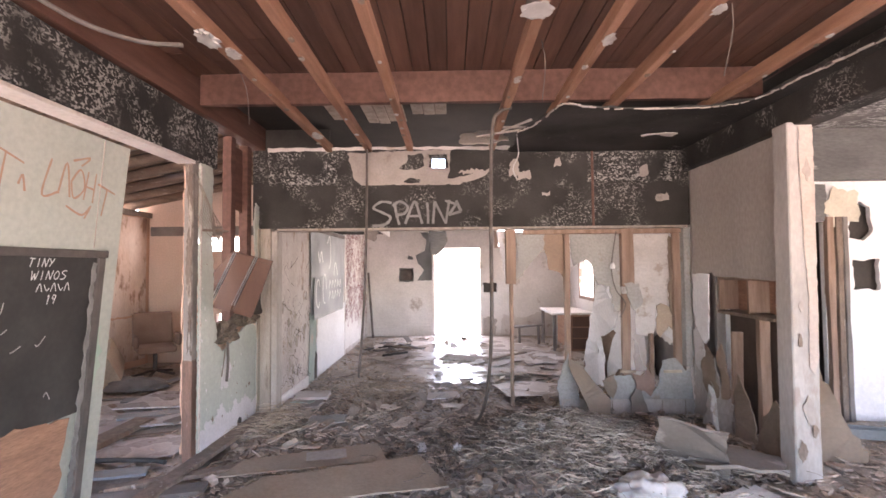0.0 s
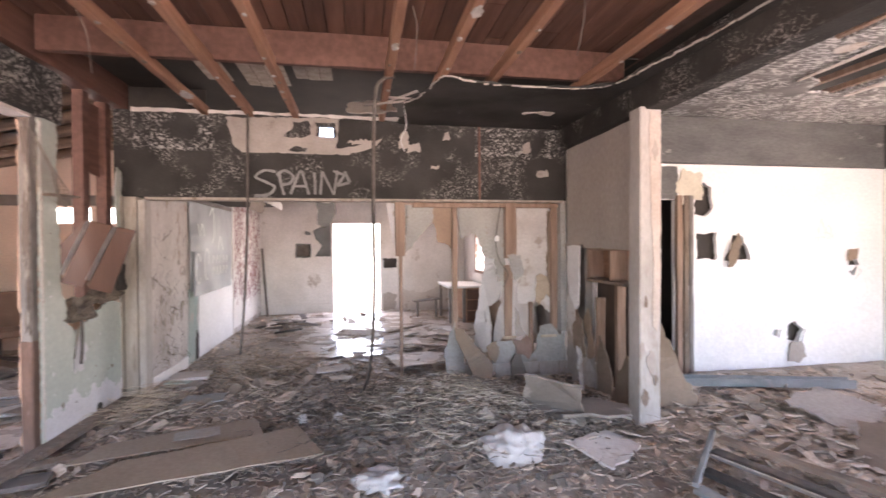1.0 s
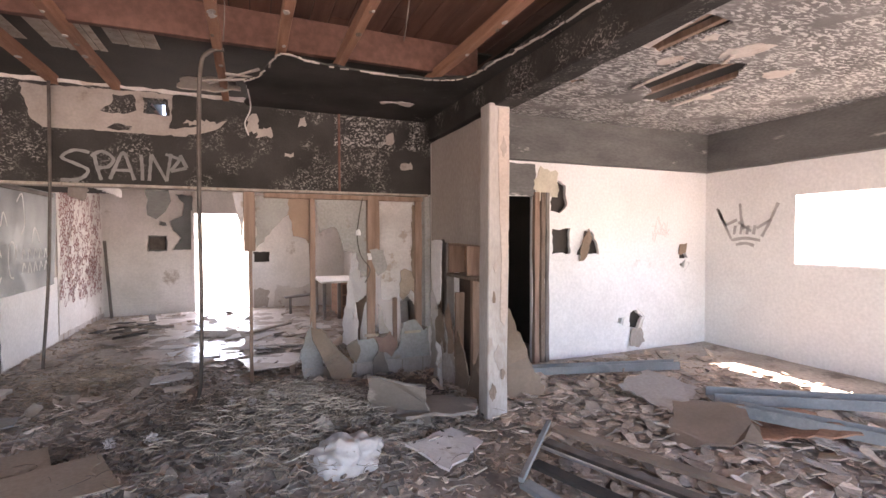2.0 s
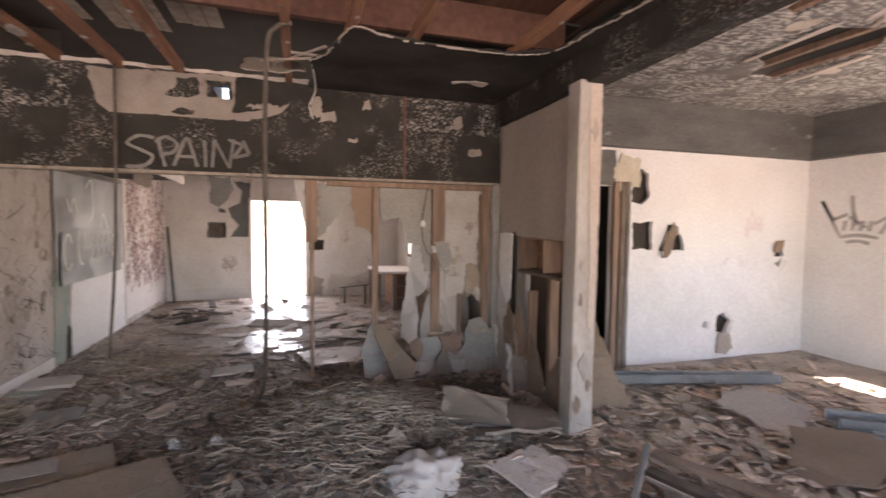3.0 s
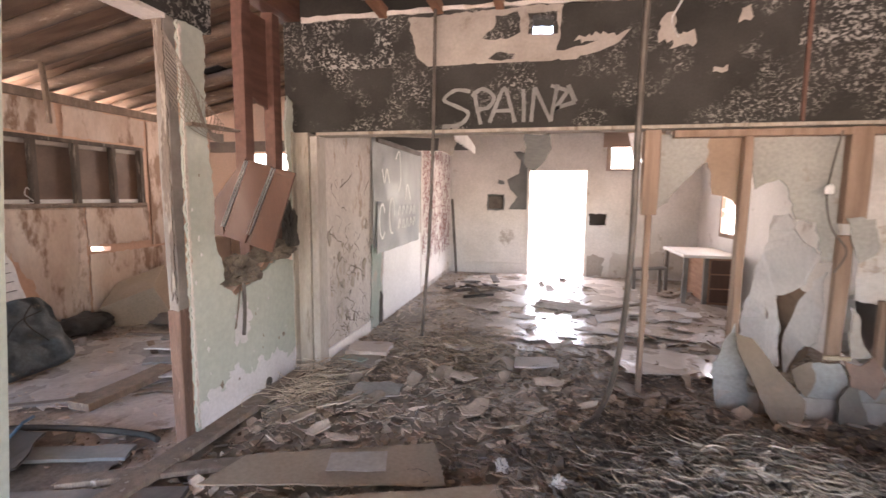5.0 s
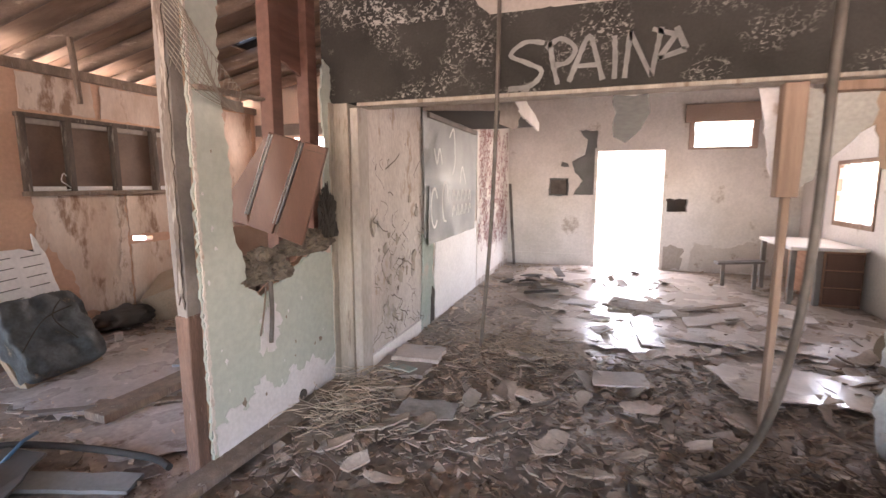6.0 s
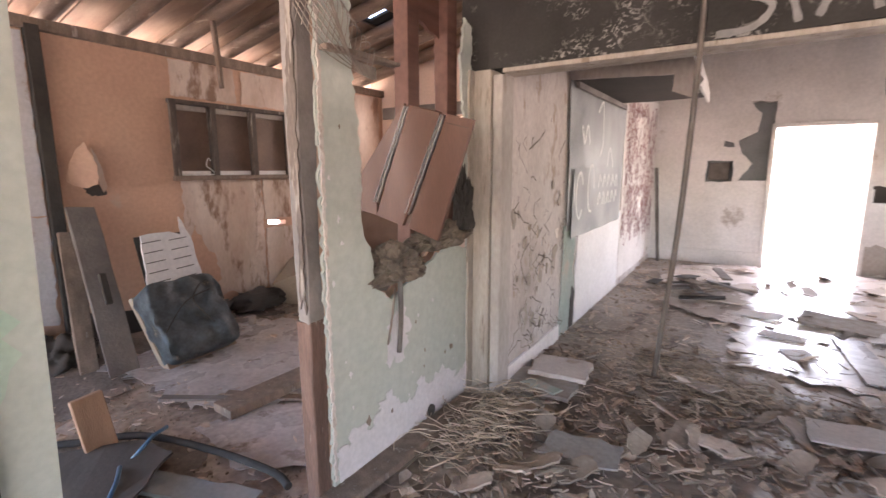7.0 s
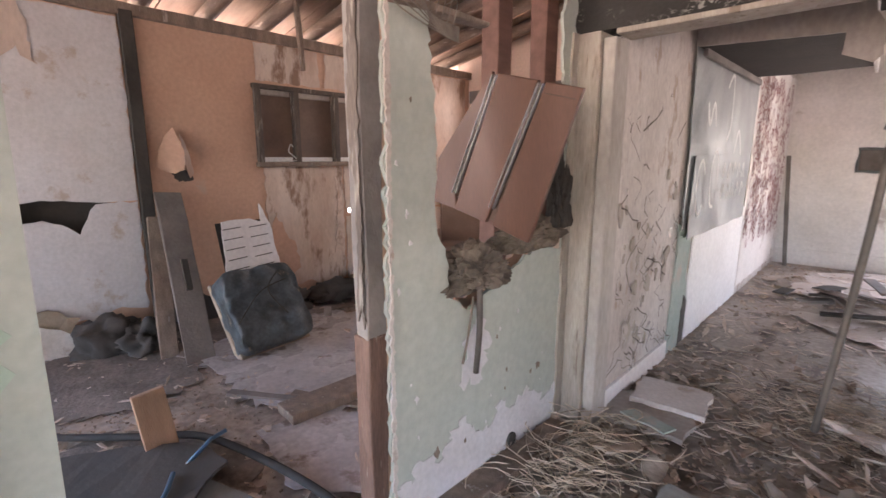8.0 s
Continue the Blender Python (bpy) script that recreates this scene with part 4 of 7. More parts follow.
ceiling_soot = setting("ceiling_soot", sheet(rect(-2.05, 3.78, 2.84, 10.95), [rect(-1.15, 4.3, -0.95, 4.9), rect(-0.8, 4.25, -0.45, 5.0), rect(-0.27, 4.25, 0.0, 4.75), rect(-0.38, 6.4, 0.22, 8.1)], "z", 3.225, 0.014, hole_rag=0.03), BLACK, "soot-black boards behind the cross beam", "ceiling")
# whitewashed planks, with the doorway light on them put into the pale colour
for x0, x1, y0, y1 in ((-1.16, -0.93, 4.25, 4.95), (-0.8, -0.43, 4.2, 5.02), (-0.3, 0.02, 4.2, 4.8)):
    x = x0
    while x < x1:
        part("bare_plank", bar((x, y0 + R.uniform(0, 0.1), 3.214), (min(x + 0.115, x1 + 0.05), y1 - R.uniform(0, 0.12), 3.222)), CASING, ceiling_soot)
        x += 0.12
tagged(ob_from("ceiling_deck", plank_deck(), DECK), "red-brown board roof deck seen from below", "ceiling", kind="structure")
# unseen cover added so no sun leaks between the deck planks
setting("roof", sheet(rect(-2.25, -2.8, 7.3, 11.3), [rect(-0.38, 6.42, 0.22, 8.1)], "z", 3.3, 0.05), BLACK, "added cover above the deck blocking light leaks, with one hole", "roof")
burnt = [(0.75, 5.09), (0.72, 4.3), (0.85, 4.1), (0.98, 3.56), (1.2, 3.62), (1.5, 3.68), (2.2, 3.66), (2.45, 3.5), (2.5, 3.1), (2.56, 2.6), (2.6, 1.6), (2.58, 0.4), (2.64, -1.0), (2.74, -2.4), (2.74, 5.09)]
ceiling_burnt = setting("ceiling_burnt", sheet(burnt, (), "z", 2.895, 0.014, rag=0.03, step=0.09), CHAR_C, "burnt black remnant of the ceiling board", "ceiling")
edge_line = [(a, b, 2.893) for a, b in burnt[1:14]]
edge = bmesh.new()
ep = curve_pts(edge_line, 7)
for a, b in zip(ep, ep[1:]):
    a, b = Vector(a), Vector(b)
    if R.random() < 0.22:
        continue
    w = R.uniform(0.004, 0.014)
    beam(a + Vector((R.uniform(-0.015, 0.015), R.uniform(-0.015, 0.015), 0)), b, w, R.uniform(0.008, 0.016), bevel=0, bm=edge)
part("broken_edge", edge, JAMB, ceiling_burnt)
single("ceiling_rag", sheet([(1.95, 4.45), (2.15, 4.35), (2.3, 4.42), (2.28, 4.5), (2.1, 4.47), (2.02, 4.54)], (), "z", 2.88, 0.008, rag=0.02, step=0.05, bend=0.03), PEELED, "scrap of pale board stuck to the burnt ceiling", "ceiling scrap")
flapm = sheet([(-0.25, -0.15), (0.05, -0.2), (0.27, -0.1), (0.25, 0.12), (0.0, 0.18), (-0.2, 0.1)], (), "z", 0, 0.01, rag=0.025, step=0.06, bend=0.03)
bmesh.ops.transform(flapm, matrix=pose(0.42, 4.78, 2.98, 35, 0, 5), verts=flapm.verts)
single("ceiling_flap", flapm, BEIGE, "grey torn ceiling board hanging over the header", "ceiling scrap")
for a, b in (((0.35, 4.45, 2.9), (0.98, 4.2, 2.92)), ((0.45, 4.5, 2.9), (0.85, 4.2, 2.98)), ((0.55, 4.3, 2.94), (0.95, 4.35, 2.95))):
    single("splintered_lath", beam(a, b, 0.03, 0.012, wear=0.005), BEIGE, "splintered pale lath hanging from the ceiling", "lath", "splintered laths")
single("hanging_wire", tube(curve_pts([(0.75, 4.5, 2.93), (0.78, 4.6, 2.75), (0.73, 4.65, 2.62), (0.76, 4.6, 2.5)]), 0.006), PLASTIC, "thin white wire hanging by the header", "wire")
for x0, y0 in ((-1.3, 2.9), (0.62, 2.55), (1.5, 2.2)):
    single("hanging_wire", tube(curve_pts([(x0, y0, 2.92), (x0 + 0.03, y0 + 0.05, 2.8), (x0 + 0.02, y0 + 0.12, 2.6)]), 0.003, 5), STEEL, "thin wire hanging from a joist", "wire")
for x0, y0, s in ((-1.26, 2.42, 0.05), (-1.2, 2.6, 0.035), (-1.2, 4.35, 0.045), (0.99, 2.5, 0.03), (1.44, 2.2, 0.025)):
    single("torn_paper", lump((x0, y0, 2.89), (s, s * 1.8, s * 0.45), x0, 0.8, 3, 3), PLASTIC, "crumpled pale scrap stuck under a joist", "paper scrap", "scraps under the joists")
junction = thing("ceiling_box", (0.53, 2.2, 2.9), "round ceiling electrical box with a torn white rim", "electrical box")
part("can", tube([(0.53, 2.2, 2.9), (0.53, 2.2, 2.97)], 0.055, 16), BLACK, junction)
part("rim", lump((0.53, 2.2, 2.9), (0.08, 0.08, 0.012), 5, 0.4, 3, 4), PLASTIC, junction)

# unseen hood added to keep direct sun out of the roof hole
hood_r = setting("roof_vent", sheet(rect(-0.5, 6.3, 0.36, 8.4), (), "z", 4.1, 0.03), BLACK, "added hood over the roof hole, blocks sun, open north", "roof vent")
part("south_side", sheet(rect(-0.5, 3.35, 0.36, 4.1), (), "y", 6.3, 0.03), BLACK, hood_r)
for x in (-0.5, 0.33):
    part("cheek", sheet(rect(6.33, 3.35, 8.4, 4.1), (), "x", x, 0.03), BLACK, hood_r)

# hanging conduits
single("loose_cable", tube(curve_pts([(-2.02, 1.2, 2.99), (-1.98, 1.9, 2.98), (-1.9, 2.3, 2.95), (-1.72, 2.52, 2.94), (-1.5, 2.6, 2.95)]), 0.014, 8), GREYWOOD, "loose grey cable sagging beside the scraped beam", "cable")
single("hanging_conduit", tube(curve_pts([(-0.83, 5.0, 2.96), (-0.84, 5.0, 2.0), (-0.87, 5.01, 1.2), (-0.93, 5.02, 0.42)]), 0.013), STEEL, "thin dark conduit hanging in front of the header", "conduit", "conduits")
single("bent_conduit", tube(curve_pts([(0.6, 3.72, 2.93), (0.5, 3.73, 2.9), (0.44, 3.75, 2.75), (0.42, 3.77, 2.0), (0.42, 3.8, 1.2), (0.4, 3.95, 0.65), (0.36, 4.2, 0.3), (0.28, 4.4, 0.1)]), 0.015), STEEL, "bent steel conduit from joist to rubble heap", "conduit", "conduits")

# right room
rb = [(2.9, -0.05), (3.38, -0.05), (3.38, 2.05), (3.95, 2.05), (3.95, -0.05), (7.1, -0.05), (7.1, 3.05), (2.9, 3.05)]
rh = [[(4.22, 1.88), (4.36, 1.85), (4.46, 1.95), (4.44, 2.2), (4.34, 2.26), (4.24, 2.18)], rect(4.24, 1.34, 4.52, 1.66), [(4.62, 1.32), (4.98, 1.32), (4.96, 1.44), (4.86, 1.62), (4.74, 1.64), (4.7, 1.46)], [(5.5, 0.32), (5.66, 0.3), (5.74, 0.45), (5.62, 0.56), (5.52, 0.52)], [(6.4, 1.2), (6.5, 1.1), (6.58, 1.25), (6.52, 1.44), (6.42, 1.4)], [(5.3, 0.4), (5.36, 0.38), (5.38, 0.46), (5.32, 0.47)], [(5.62, 1.08), (5.68, 1.06), (5.69, 1.16), (5.64, 1.17)]]
wall_room = setting("wall_room_north", sheet(rb, rh, "y", 4.8, 0.05, hole_rag=0.018, step=0.05), BRIGHT, "white painted wall with broken holes", "wall")
# near-black sheet gives the broken holes their shade by colour
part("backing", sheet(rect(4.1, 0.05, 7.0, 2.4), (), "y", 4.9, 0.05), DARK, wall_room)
part("lower_board", sheet([(4.16, 0.02), (6.93, 0.02), (6.93, 1.24), (5.0, 1.245), (4.16, 1.24)], [[(5.48, 0.3), (5.68, 0.28), (5.77, 0.45), (5.63, 0.58), (5.5, 0.54)], [(5.28, 0.39), (5.37, 0.36), (5.4, 0.47), (5.31, 0.49)], [(6.39, 1.16), (6.5, 1.06), (6.6, 1.18), (6.5, 1.22)]], "y", 4.786, 0.012, rag=0.004, hole_rag=0.015, step=0.06), BRIGHT, wall_room)
for x, w, m in ((3.99, 0.07, STUD), (4.08, 0.06, OLDWOOD), (4.145, 0.05, GREYWOOD)):
    part("stud", beam((x, 4.78, 0), (x, 4.78, 2.1), w, 0.06, (0, 1, 0), wear=0.006), m, wall_room)
part("torn_green_paper", sheet([(4.0, 2.0), (4.3, 2.05), (4.32, 2.35), (4.05, 2.42), (3.95, 2.25)], (), "y", 4.77, 0.01, rag=0.025, step=0.05, bend=0.02), mat("yellowed_paper", (0.6, 0.55, 0.44), (0.5, 0.45, 0.36), 4, 40), wall_room, "torn yellowish paper")
part("grey_board", sheet(rect(3.3, 2.06, 3.98, 2.44), (), "y", 4.775, 0.012, rag=0.01), BAND, wall_room)
part("flap", sheet([(4.62, 1.25), (4.72, 1.28), (4.82, 1.55), (4.76, 1.66), (4.66, 1.5)], (), "y", 4.74, 0.012, rag=0.015, step=0.04, bend=0.02), BROWN, wall_room)
part("flap", sheet([(6.36, 1.3), (6.5, 1.32), (6.52, 1.46), (6.4, 1.45)], (), "y", 4.765, 0.012, rag=0.015, step=0.04, bend=0.02), TAN, wall_room)
part("flap", sheet([(5.46, 0.08), (5.62, 0.05), (5.74, 0.12), (5.66, 0.32), (5.5, 0.3)], (), "y", 4.75, 0.012, rag=0.02, step=0.04, bend=0.02), BEIGE, wall_room)
part("scrawl", strokes([[(5.9 + i * 0.07 + R.uniform(-0.05, 0.05), 1.65 + R.uniform(-0.18, 0.18)) for i in range(5)] for _ in range(5)] + [[(5.5, 1.02), (5.6, 1.1), (5.75, 1.05), (5.95, 1.12)]], 0.012, "y", 4.797, -0.002), mat("faint_pink_paint", (0.7, 0.6, 0.58), (0.72, 0.64, 0.62), 4, 50), wall_room)
setting("beam_room_north", beam((2.86, 4.745, 2.74), (6.95, 4.745, 2.74), 0.1, 0.54, wear=0.003), BAND, "sooty grey boxed beam above the white wall", "beam")
setting("beam_room_east", beam((6.88, -2.5, 2.74), (6.88, 4.69, 2.74), 0.13, 0.54, wear=0.003), BAND, "sooty grey boxed beam above the window wall", "beam")
wall_re = setting("wall_room_east", sheet(rect(-2.6, -0.05, 4.85, 3.05), [rect(2.0, 1.22, 3.58, 2.06)], "x", 6.94, 0.16), BRIGHT, "white painted wall with one window opening", "wall")
crown = [[(4.62, 1.95), (4.5, 1.72), (4.4, 1.52)], [(4.6, 1.93), (4.48, 1.7)], [(4.5, 1.7), (4.32, 1.78)], [(4.28, 2.0), (4.26, 1.8), (4.22, 1.65)], [(4.3, 1.75), (4.12, 1.62)], [(3.78, 1.98), (3.88, 1.75), (3.98, 1.55)], [(3.86, 1.77), (4.05, 1.66)], [(4.4, 1.5), (4.2, 1.53), (4.0, 1.5)], [(4.33, 1.44), (4.2, 1.46), (4.08, 1.43)]]
part("graffiti", strokes(crown + [[(4.36 - i * 0.09, 1.58), (4.36 - i * 0.09 - 0.02, 1.7)] for i in range(4)], 0.04, "x", 6.937, -0.002), PAINT_G, wall_re, "grey spray-painted crown")
part("reveal", bar((6.93, 1.94, 1.18), (7.12, 3.64, 1.22)), BRIGHT, wall_re)
ch = [[(3.5, 2.66), (3.52, 2.1), (3.78, 2.12), (3.76, 2.7)], [(4.15, 3.35), (4.2, 2.74), (4.4, 2.7), (4.62, 2.6), (4.7, 2.7), (4.9, 2.95), (4.95, 3.7), (4.6, 3.75), (4.5, 3.5)], [(3.5, 3.5), (3.6, 3.42), (3.66, 3.52), (3.56, 3.56)], [(3.35, 4.0), (3.48, 3.95), (3.5, 4.03), (3.4, 4.06)]]
ceil_r = setting("ceiling_room", sheet(rect(2.84, -2.6, 6.95, 4.8), ch, "z", 3.0, 0.02, hole_rag=0.02, step=0.07), SOOT, "sooty flaking white ceiling with torn holes", "ceiling")
for x in (3.535, 3.7, 4.5, 4.86):
    part("lath", beam((x, 1.8, 3.03), (x + 0.02, 4.0, 3.03), 0.05, 0.05, wear=0.003), STUD, ceil_r)
for x, y0, y1 in ((4.12, 2.7, 3.4), (4.98, 3.0, 3.7), (3.45, 2.2, 2.6), (4.3, 2.5, 2.62)):
    part("hanging_splinter", beam((x, y0, 2.985), (x + 0.04, y1, 2.97), 0.05, 0.012, wear=0.008), PEELED, ceil_r)
for u, v, s in ((4.35, 2.45, 0.17), (5.1, 2.7, 0.12), (3.85, 2.35, 0.08), (3.15, 3.1, 0.12), (5.15, 3.4, 0.08), (3.95, 2.8, 0.09), (3.0, 3.6, 0.06)):
    part("flake", sheet([(u + s * math.cos(a) * R.uniform(0.5, 1.2), v + 1.5 * s * math.sin(a) * R.uniform(0.4, 1)) for a in [i * 1.05 for i in range(6)]], (), "z", 2.994, 0.005, rag=0.02, step=0.03), PEELED, ceil_r)

# assumed side behind the camera, its openings added to let light in
setting("wall_south", sheet(rect(-5.4, -0.05, 7.1, 3.3), [rect(-1.9, 0.35, 0.2, 2.6), rect(0.5, 0.35, 2.5, 2.6), rect(3.1, 0.5, 6.6, 2.4), rect(-5.0, 0.5, -2.5, 2.5)], "y", -2.75, 0.15), WHITE, "assumed unseen wall with openings added to let light in", "wall")

# orange side room
ow = [(-2.6, -0.05), (-2.2, -0.05), (-2.2, 2.4), (2.1, 2.4), (2.1, -0.05), (8.1, -0.05), (8.1, 2.52), (-2.6, 2.52)]
wall_or = setting("wall_orange", sheet(ow, [rect(4.93, 1.42, 6.66, 2.13), [(5.92, 0.86), (6.17, 0.85), (6.17, 0.9), (5.92, 0.92)], [(4.1, 1.42), (4.2, 1.34), (4.32, 1.33), (4.3, 1.48), (4.22, 1.68), (4.12, 1.58)], [(3.02, 0.9), (3.5, 0.84), (3.72, 0.84), (3.72, 1.2), (3.4, 1.22), (3.02, 1.2)]], "x", -5.32, 0.12, hole_rag=0.008), ORANGE, "faded orange painted wall with a strip window", "wall")
# dark sheet behind the torn holes, shade put into its colour
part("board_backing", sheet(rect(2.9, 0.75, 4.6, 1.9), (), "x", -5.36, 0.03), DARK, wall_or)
flap_l = sheet([(4.06, 1.4), (4.1, 1.36), (4.18, 1.34), (4.24, 1.37), (4.25, 1.5), (4.22, 1.62), (4.19, 1.71), (4.13, 1.64), (4.08, 1.53)], (), "x", -5.198, 0.01, rag=0.006, step=0.025)
for v in flap_l.verts:
    v.co.x += 0.09 * max(0.0, (v.co.y - 4.06) / 0.19) ** 1.4
part("torn_flap", flap_l, ORANGE, wall_or, "orange plaster flap curling off the wall")
flap_r = sheet([(4.23, 1.66), (4.26, 1.62), (4.31, 1.5), (4.34, 1.34), (4.3, 1.3), (4.27, 1.4), (4.25, 1.55)], (), "x", -5.198, 0.01, rag=0.006, step=0.025)
for v in flap_r.verts:
    v.co.x += 0.07 * max(0.0, (4.34 - v.co.y) / 0.11) ** 1.3
part("torn_flap", flap_r, ORANGE_PALE, wall_or)
# near-black sliver below the curled flap
part("sooty_gap", sheet([(4.16, 1.34), (4.22, 1.27), (4.33, 1.28), (4.34, 1.34), (4.26, 1.37)], (), "x", -5.197, 0.004, rag=0.01, step=0.02), DARK, wall_or)
# this strip along the wall foot is dark, unlike the other pale boards
part("pale_board", sheet([(4.0, 0.3), (4.9, 0.2), (4.9, 0.0), (4.0, 0.0)], (), "x", -5.197, 0.006, rag=0.02), DARK, wall_or)
part("white_board", sheet([(2.4, 1.135), (3.1, 1.135), (3.16, 1.15), (3.3, 1.17), (3.5, 1.15), (3.64, 1.135), (3.9, 1.135), (3.9, 2.5), (2.4, 2.5)], (), "x", -5.197, 0.012, rag=0.008), LILAC, wall_or, "pale lilac wall board")
part("white_board", sheet([(2.4, 0.4), (3.3, 0.3), (3.5, 0.22), (3.7, 0.3), (3.88, 0.25), (3.9, 1.13), (3.62, 1.12), (3.56, 1.02), (3.5, 0.9), (3.44, 0.96), (3.3, 1.03), (3.14, 1.02), (3.1, 1.13), (2.4, 1.13)], (), "x", -5.197, 0.014, rag=0.014, step=0.05), LILAC, wall_or, "pale lilac wall board torn at the foot")
part("torn_paper", sheet([(2.6, 0.05), (3.3, 0.1), (3.42, 0.28), (3.3, 0.36), (3.0, 0.42), (2.6, 0.45)], (), "x", -5.17, 0.01, rag=0.02, step=0.06, bend=0.06), CARD, wall_or, "crumpled tan paper at the foot")
part("curled_edge", sheet([(5.72, 0.45), (5.8, 0.4), (5.86, 0.9), (5.83, 1.36), (5.74, 1.36), (5.78, 1.0)], (), "x", -5.17, 0.01, rag=0.015, step=0.05, bend=0.05), ORANGE_PALE, wall_or)
part("bare_streak", sheet([(5.1, 0.2), (5.3, 0.35), (5.25, 0.6), (5.14, 0.75), (5.06, 0.95), (5.0, 0.8), (5.03, 0.4)], (), "x", -5.186, 0.004, rag=0.02, step=0.04), ORANGE, wall_or)
part("rag_patch", sheet([(2.7, 2.5), (3.35, 2.5), (3.4, 2.1), (3.3, 2.2), (3.1, 1.95), (2.8, 2.1)], (), "x", -5.183, 0.006, rag=0.03, step=0.05), ORANGE_PALE, wall_or)
part("pale_board", sheet([(4.97, 0.12), (5.4, 0.2), (5.6, 0.1), (5.85, 0.15), (5.85, 1.38), (4.97, 1.38)], (), "x", -5.197, 0.012, rag=0.015, step=0.05, bend=0.006), ORANGE_PALE, wall_or)
part("pale_board", sheet([(5.89, 0.1), (6.4, 0.15), (7.9, 0.1), (7.9, 0.83), (5.89, 0.83)], (), "x", -5.196, 0.012, rag=0.012, step=0.05, bend=0.006), ORANGE_PALE, wall_or)
part("pale_board", sheet([(6.8, 0.86), (7.9, 0.86), (7.9, 2.5), (6.8, 2.5)], (), "x", -5.196, 0.012, rag=0.012, step=0.06), ORANGE_PALE, wall_or)
part("pale_board", sheet([(5.88, 0.93), (6.2, 0.93), (6.75, 0.93), (6.75, 1.4), (5.88, 1.38)], (), "x", -5.196, 0.012, rag=0.012, step=0.05, bend=0.006), ORANGE_PALE, wall_or)
part("pale_board", sheet([(4.95, 2.17), (5.62, 2.17), (5.6, 2.5), (4.95, 2.5)], (), "x", -5.197, 0.012, rag=0.01, step=0.05), ORANGE_PALE, wall_or)
part("pale_board", sheet([(5.68, 2.17), (6.75, 2.17), (6.75, 2.5), (5.7, 2.5)], (), "x", -5.197, 0.012, rag=0.01, step=0.05), ORANGE_PALE, wall_or)
setting("post_orange", beam((-5.17, 3.955, 0), (-5.17, 3.955, 2.55), 0.06, 0.09, wear=0.004), BLACK, "blackened timber post on the orange wall", "post")
setting("plate_orange", beam((-5.22, -2.6, 2.56), (-5.22, 8.1, 2.56), 0.14, 0.09, wear=0.004), OLDWOOD, "weathered wall plate under the rafters", "plate")
single("coat_hanger", tube(curve_pts([(-5.17, 5.1, 1.435), (-5.17, 5.2, 1.44), (-5.17, 5.31, 1.445), (-5.17, 5.27, 1.49), (-5.175, 5.23, 1.525), (-5.175, 5.235, 1.57), (-5.175, 5.255, 1.6), (-5.175, 5.275, 1.575)], 5), 0.005, 6), BRIGHT, "white wire coat hanger lying on the window ledge", "coat hanger")
window_3 = setting("window_3", bar((-5.24, 4.9, 1.385), (-5.14, 6.7, 1.43)), OLDWOOD, "strip window of four boarded panes in grey frames", "window")
for k, y in enumerate((4.94, 5.33, 5.79, 6.26, 6.66)):
    part("mullion", bar((-5.23, y - 0.027, 1.43), (-5.15, y + 0.027, 2.11)), DARKWOOD, window_3)
part("head", bar((-5.24, 4.9, 2.1), (-5.15, 6.7, 2.14)), DARKWOOD, window_3)
for y0, y1 in ((4.975, 5.295), (5.365, 5.755), (5.825, 6.225), (6.295, 6.625)):
    part("pane", bar((-5.262, y0 - 0.03, 1.43), (-5.235, y1 + 0.03, 2.1)), GLASSY, window_3, "dim boarded pane")
    part("sill_strip", bar((-5.24, y0 + 0.01, 1.432), (-5.2, y1 - 0.01, 1.475)), BRIGHT, window_3)
    part("head_strip", bar((-5.24, y0 + 0.01, 2.05), (-5.2, y1 - 0.01, 2.098)), BEIGE, window_3)
wall_of = setting("wall_orange_north", sheet([(-5.4, -0.05), (-2.1, -0.05), (-2.1, 3.385), (-5.4, 2.725)], [rect(-4.5, 1.93, -3.82, 2.17), rect(-3.74, 1.93, -3.48, 2.17), rect(-4.0, 0.6, -3.87, 0.84)], "y", 8.0, 0.12), mat("peach_plaster", (0.68, 0.52, 0.43), (0.6, 0.44, 0.35), 1.2, 40, 0.8, 0.2, stain=(0.5, 0.35, 0.27), stain_at=0.68), "pale orange plaster end wall", "wall")
part("dark_rail", bar((-5.15, 7.95, 2.2), (-2.15, 7.99, 2.36)), GREYWOOD, wall_of)
roof_or = setting("ceiling_orange", bar((-5.9, 8.0, 2.6), (-5.85, 8.1, 2.7)), OLDWOOD, "sloping plywood roof on round rafters", "ceiling")
slope = lambda x: 2.62 + (x + 5.2) * 0.2
deckb = bmesh.new()
y = -2.7
while y < 8.2:
    w = R.uniform(0.28, 0.5)
    runs = [(-5.75, -4.1), (-3.78, -2.05)] if y < 6.4 < y + w else [(-5.75, -2.05)]
    for xa, xb in runs:
        beam((xa, y + w / 2, slope(xa) + 0.155), (xb, y + w / 2, slope(xb) + 0.155), w - 0.012, 0.02, bevel=0.002, bm=deckb)
    y += w
part("boards", deckb, PLY, roof_or)
# unseen cover added over the sloping boards to close their gaps to light
cover = sheet(rect(-5.75, -2.8, -2.0, 8.3), [rect(-4.08, 6.3, -3.8, 6.5)], "z", 0.0, 0.03)
for v in cover.verts:
    v.co.z += slope(v.co.x) + 0.175
part("felt", cover, BLACK, roof_or)
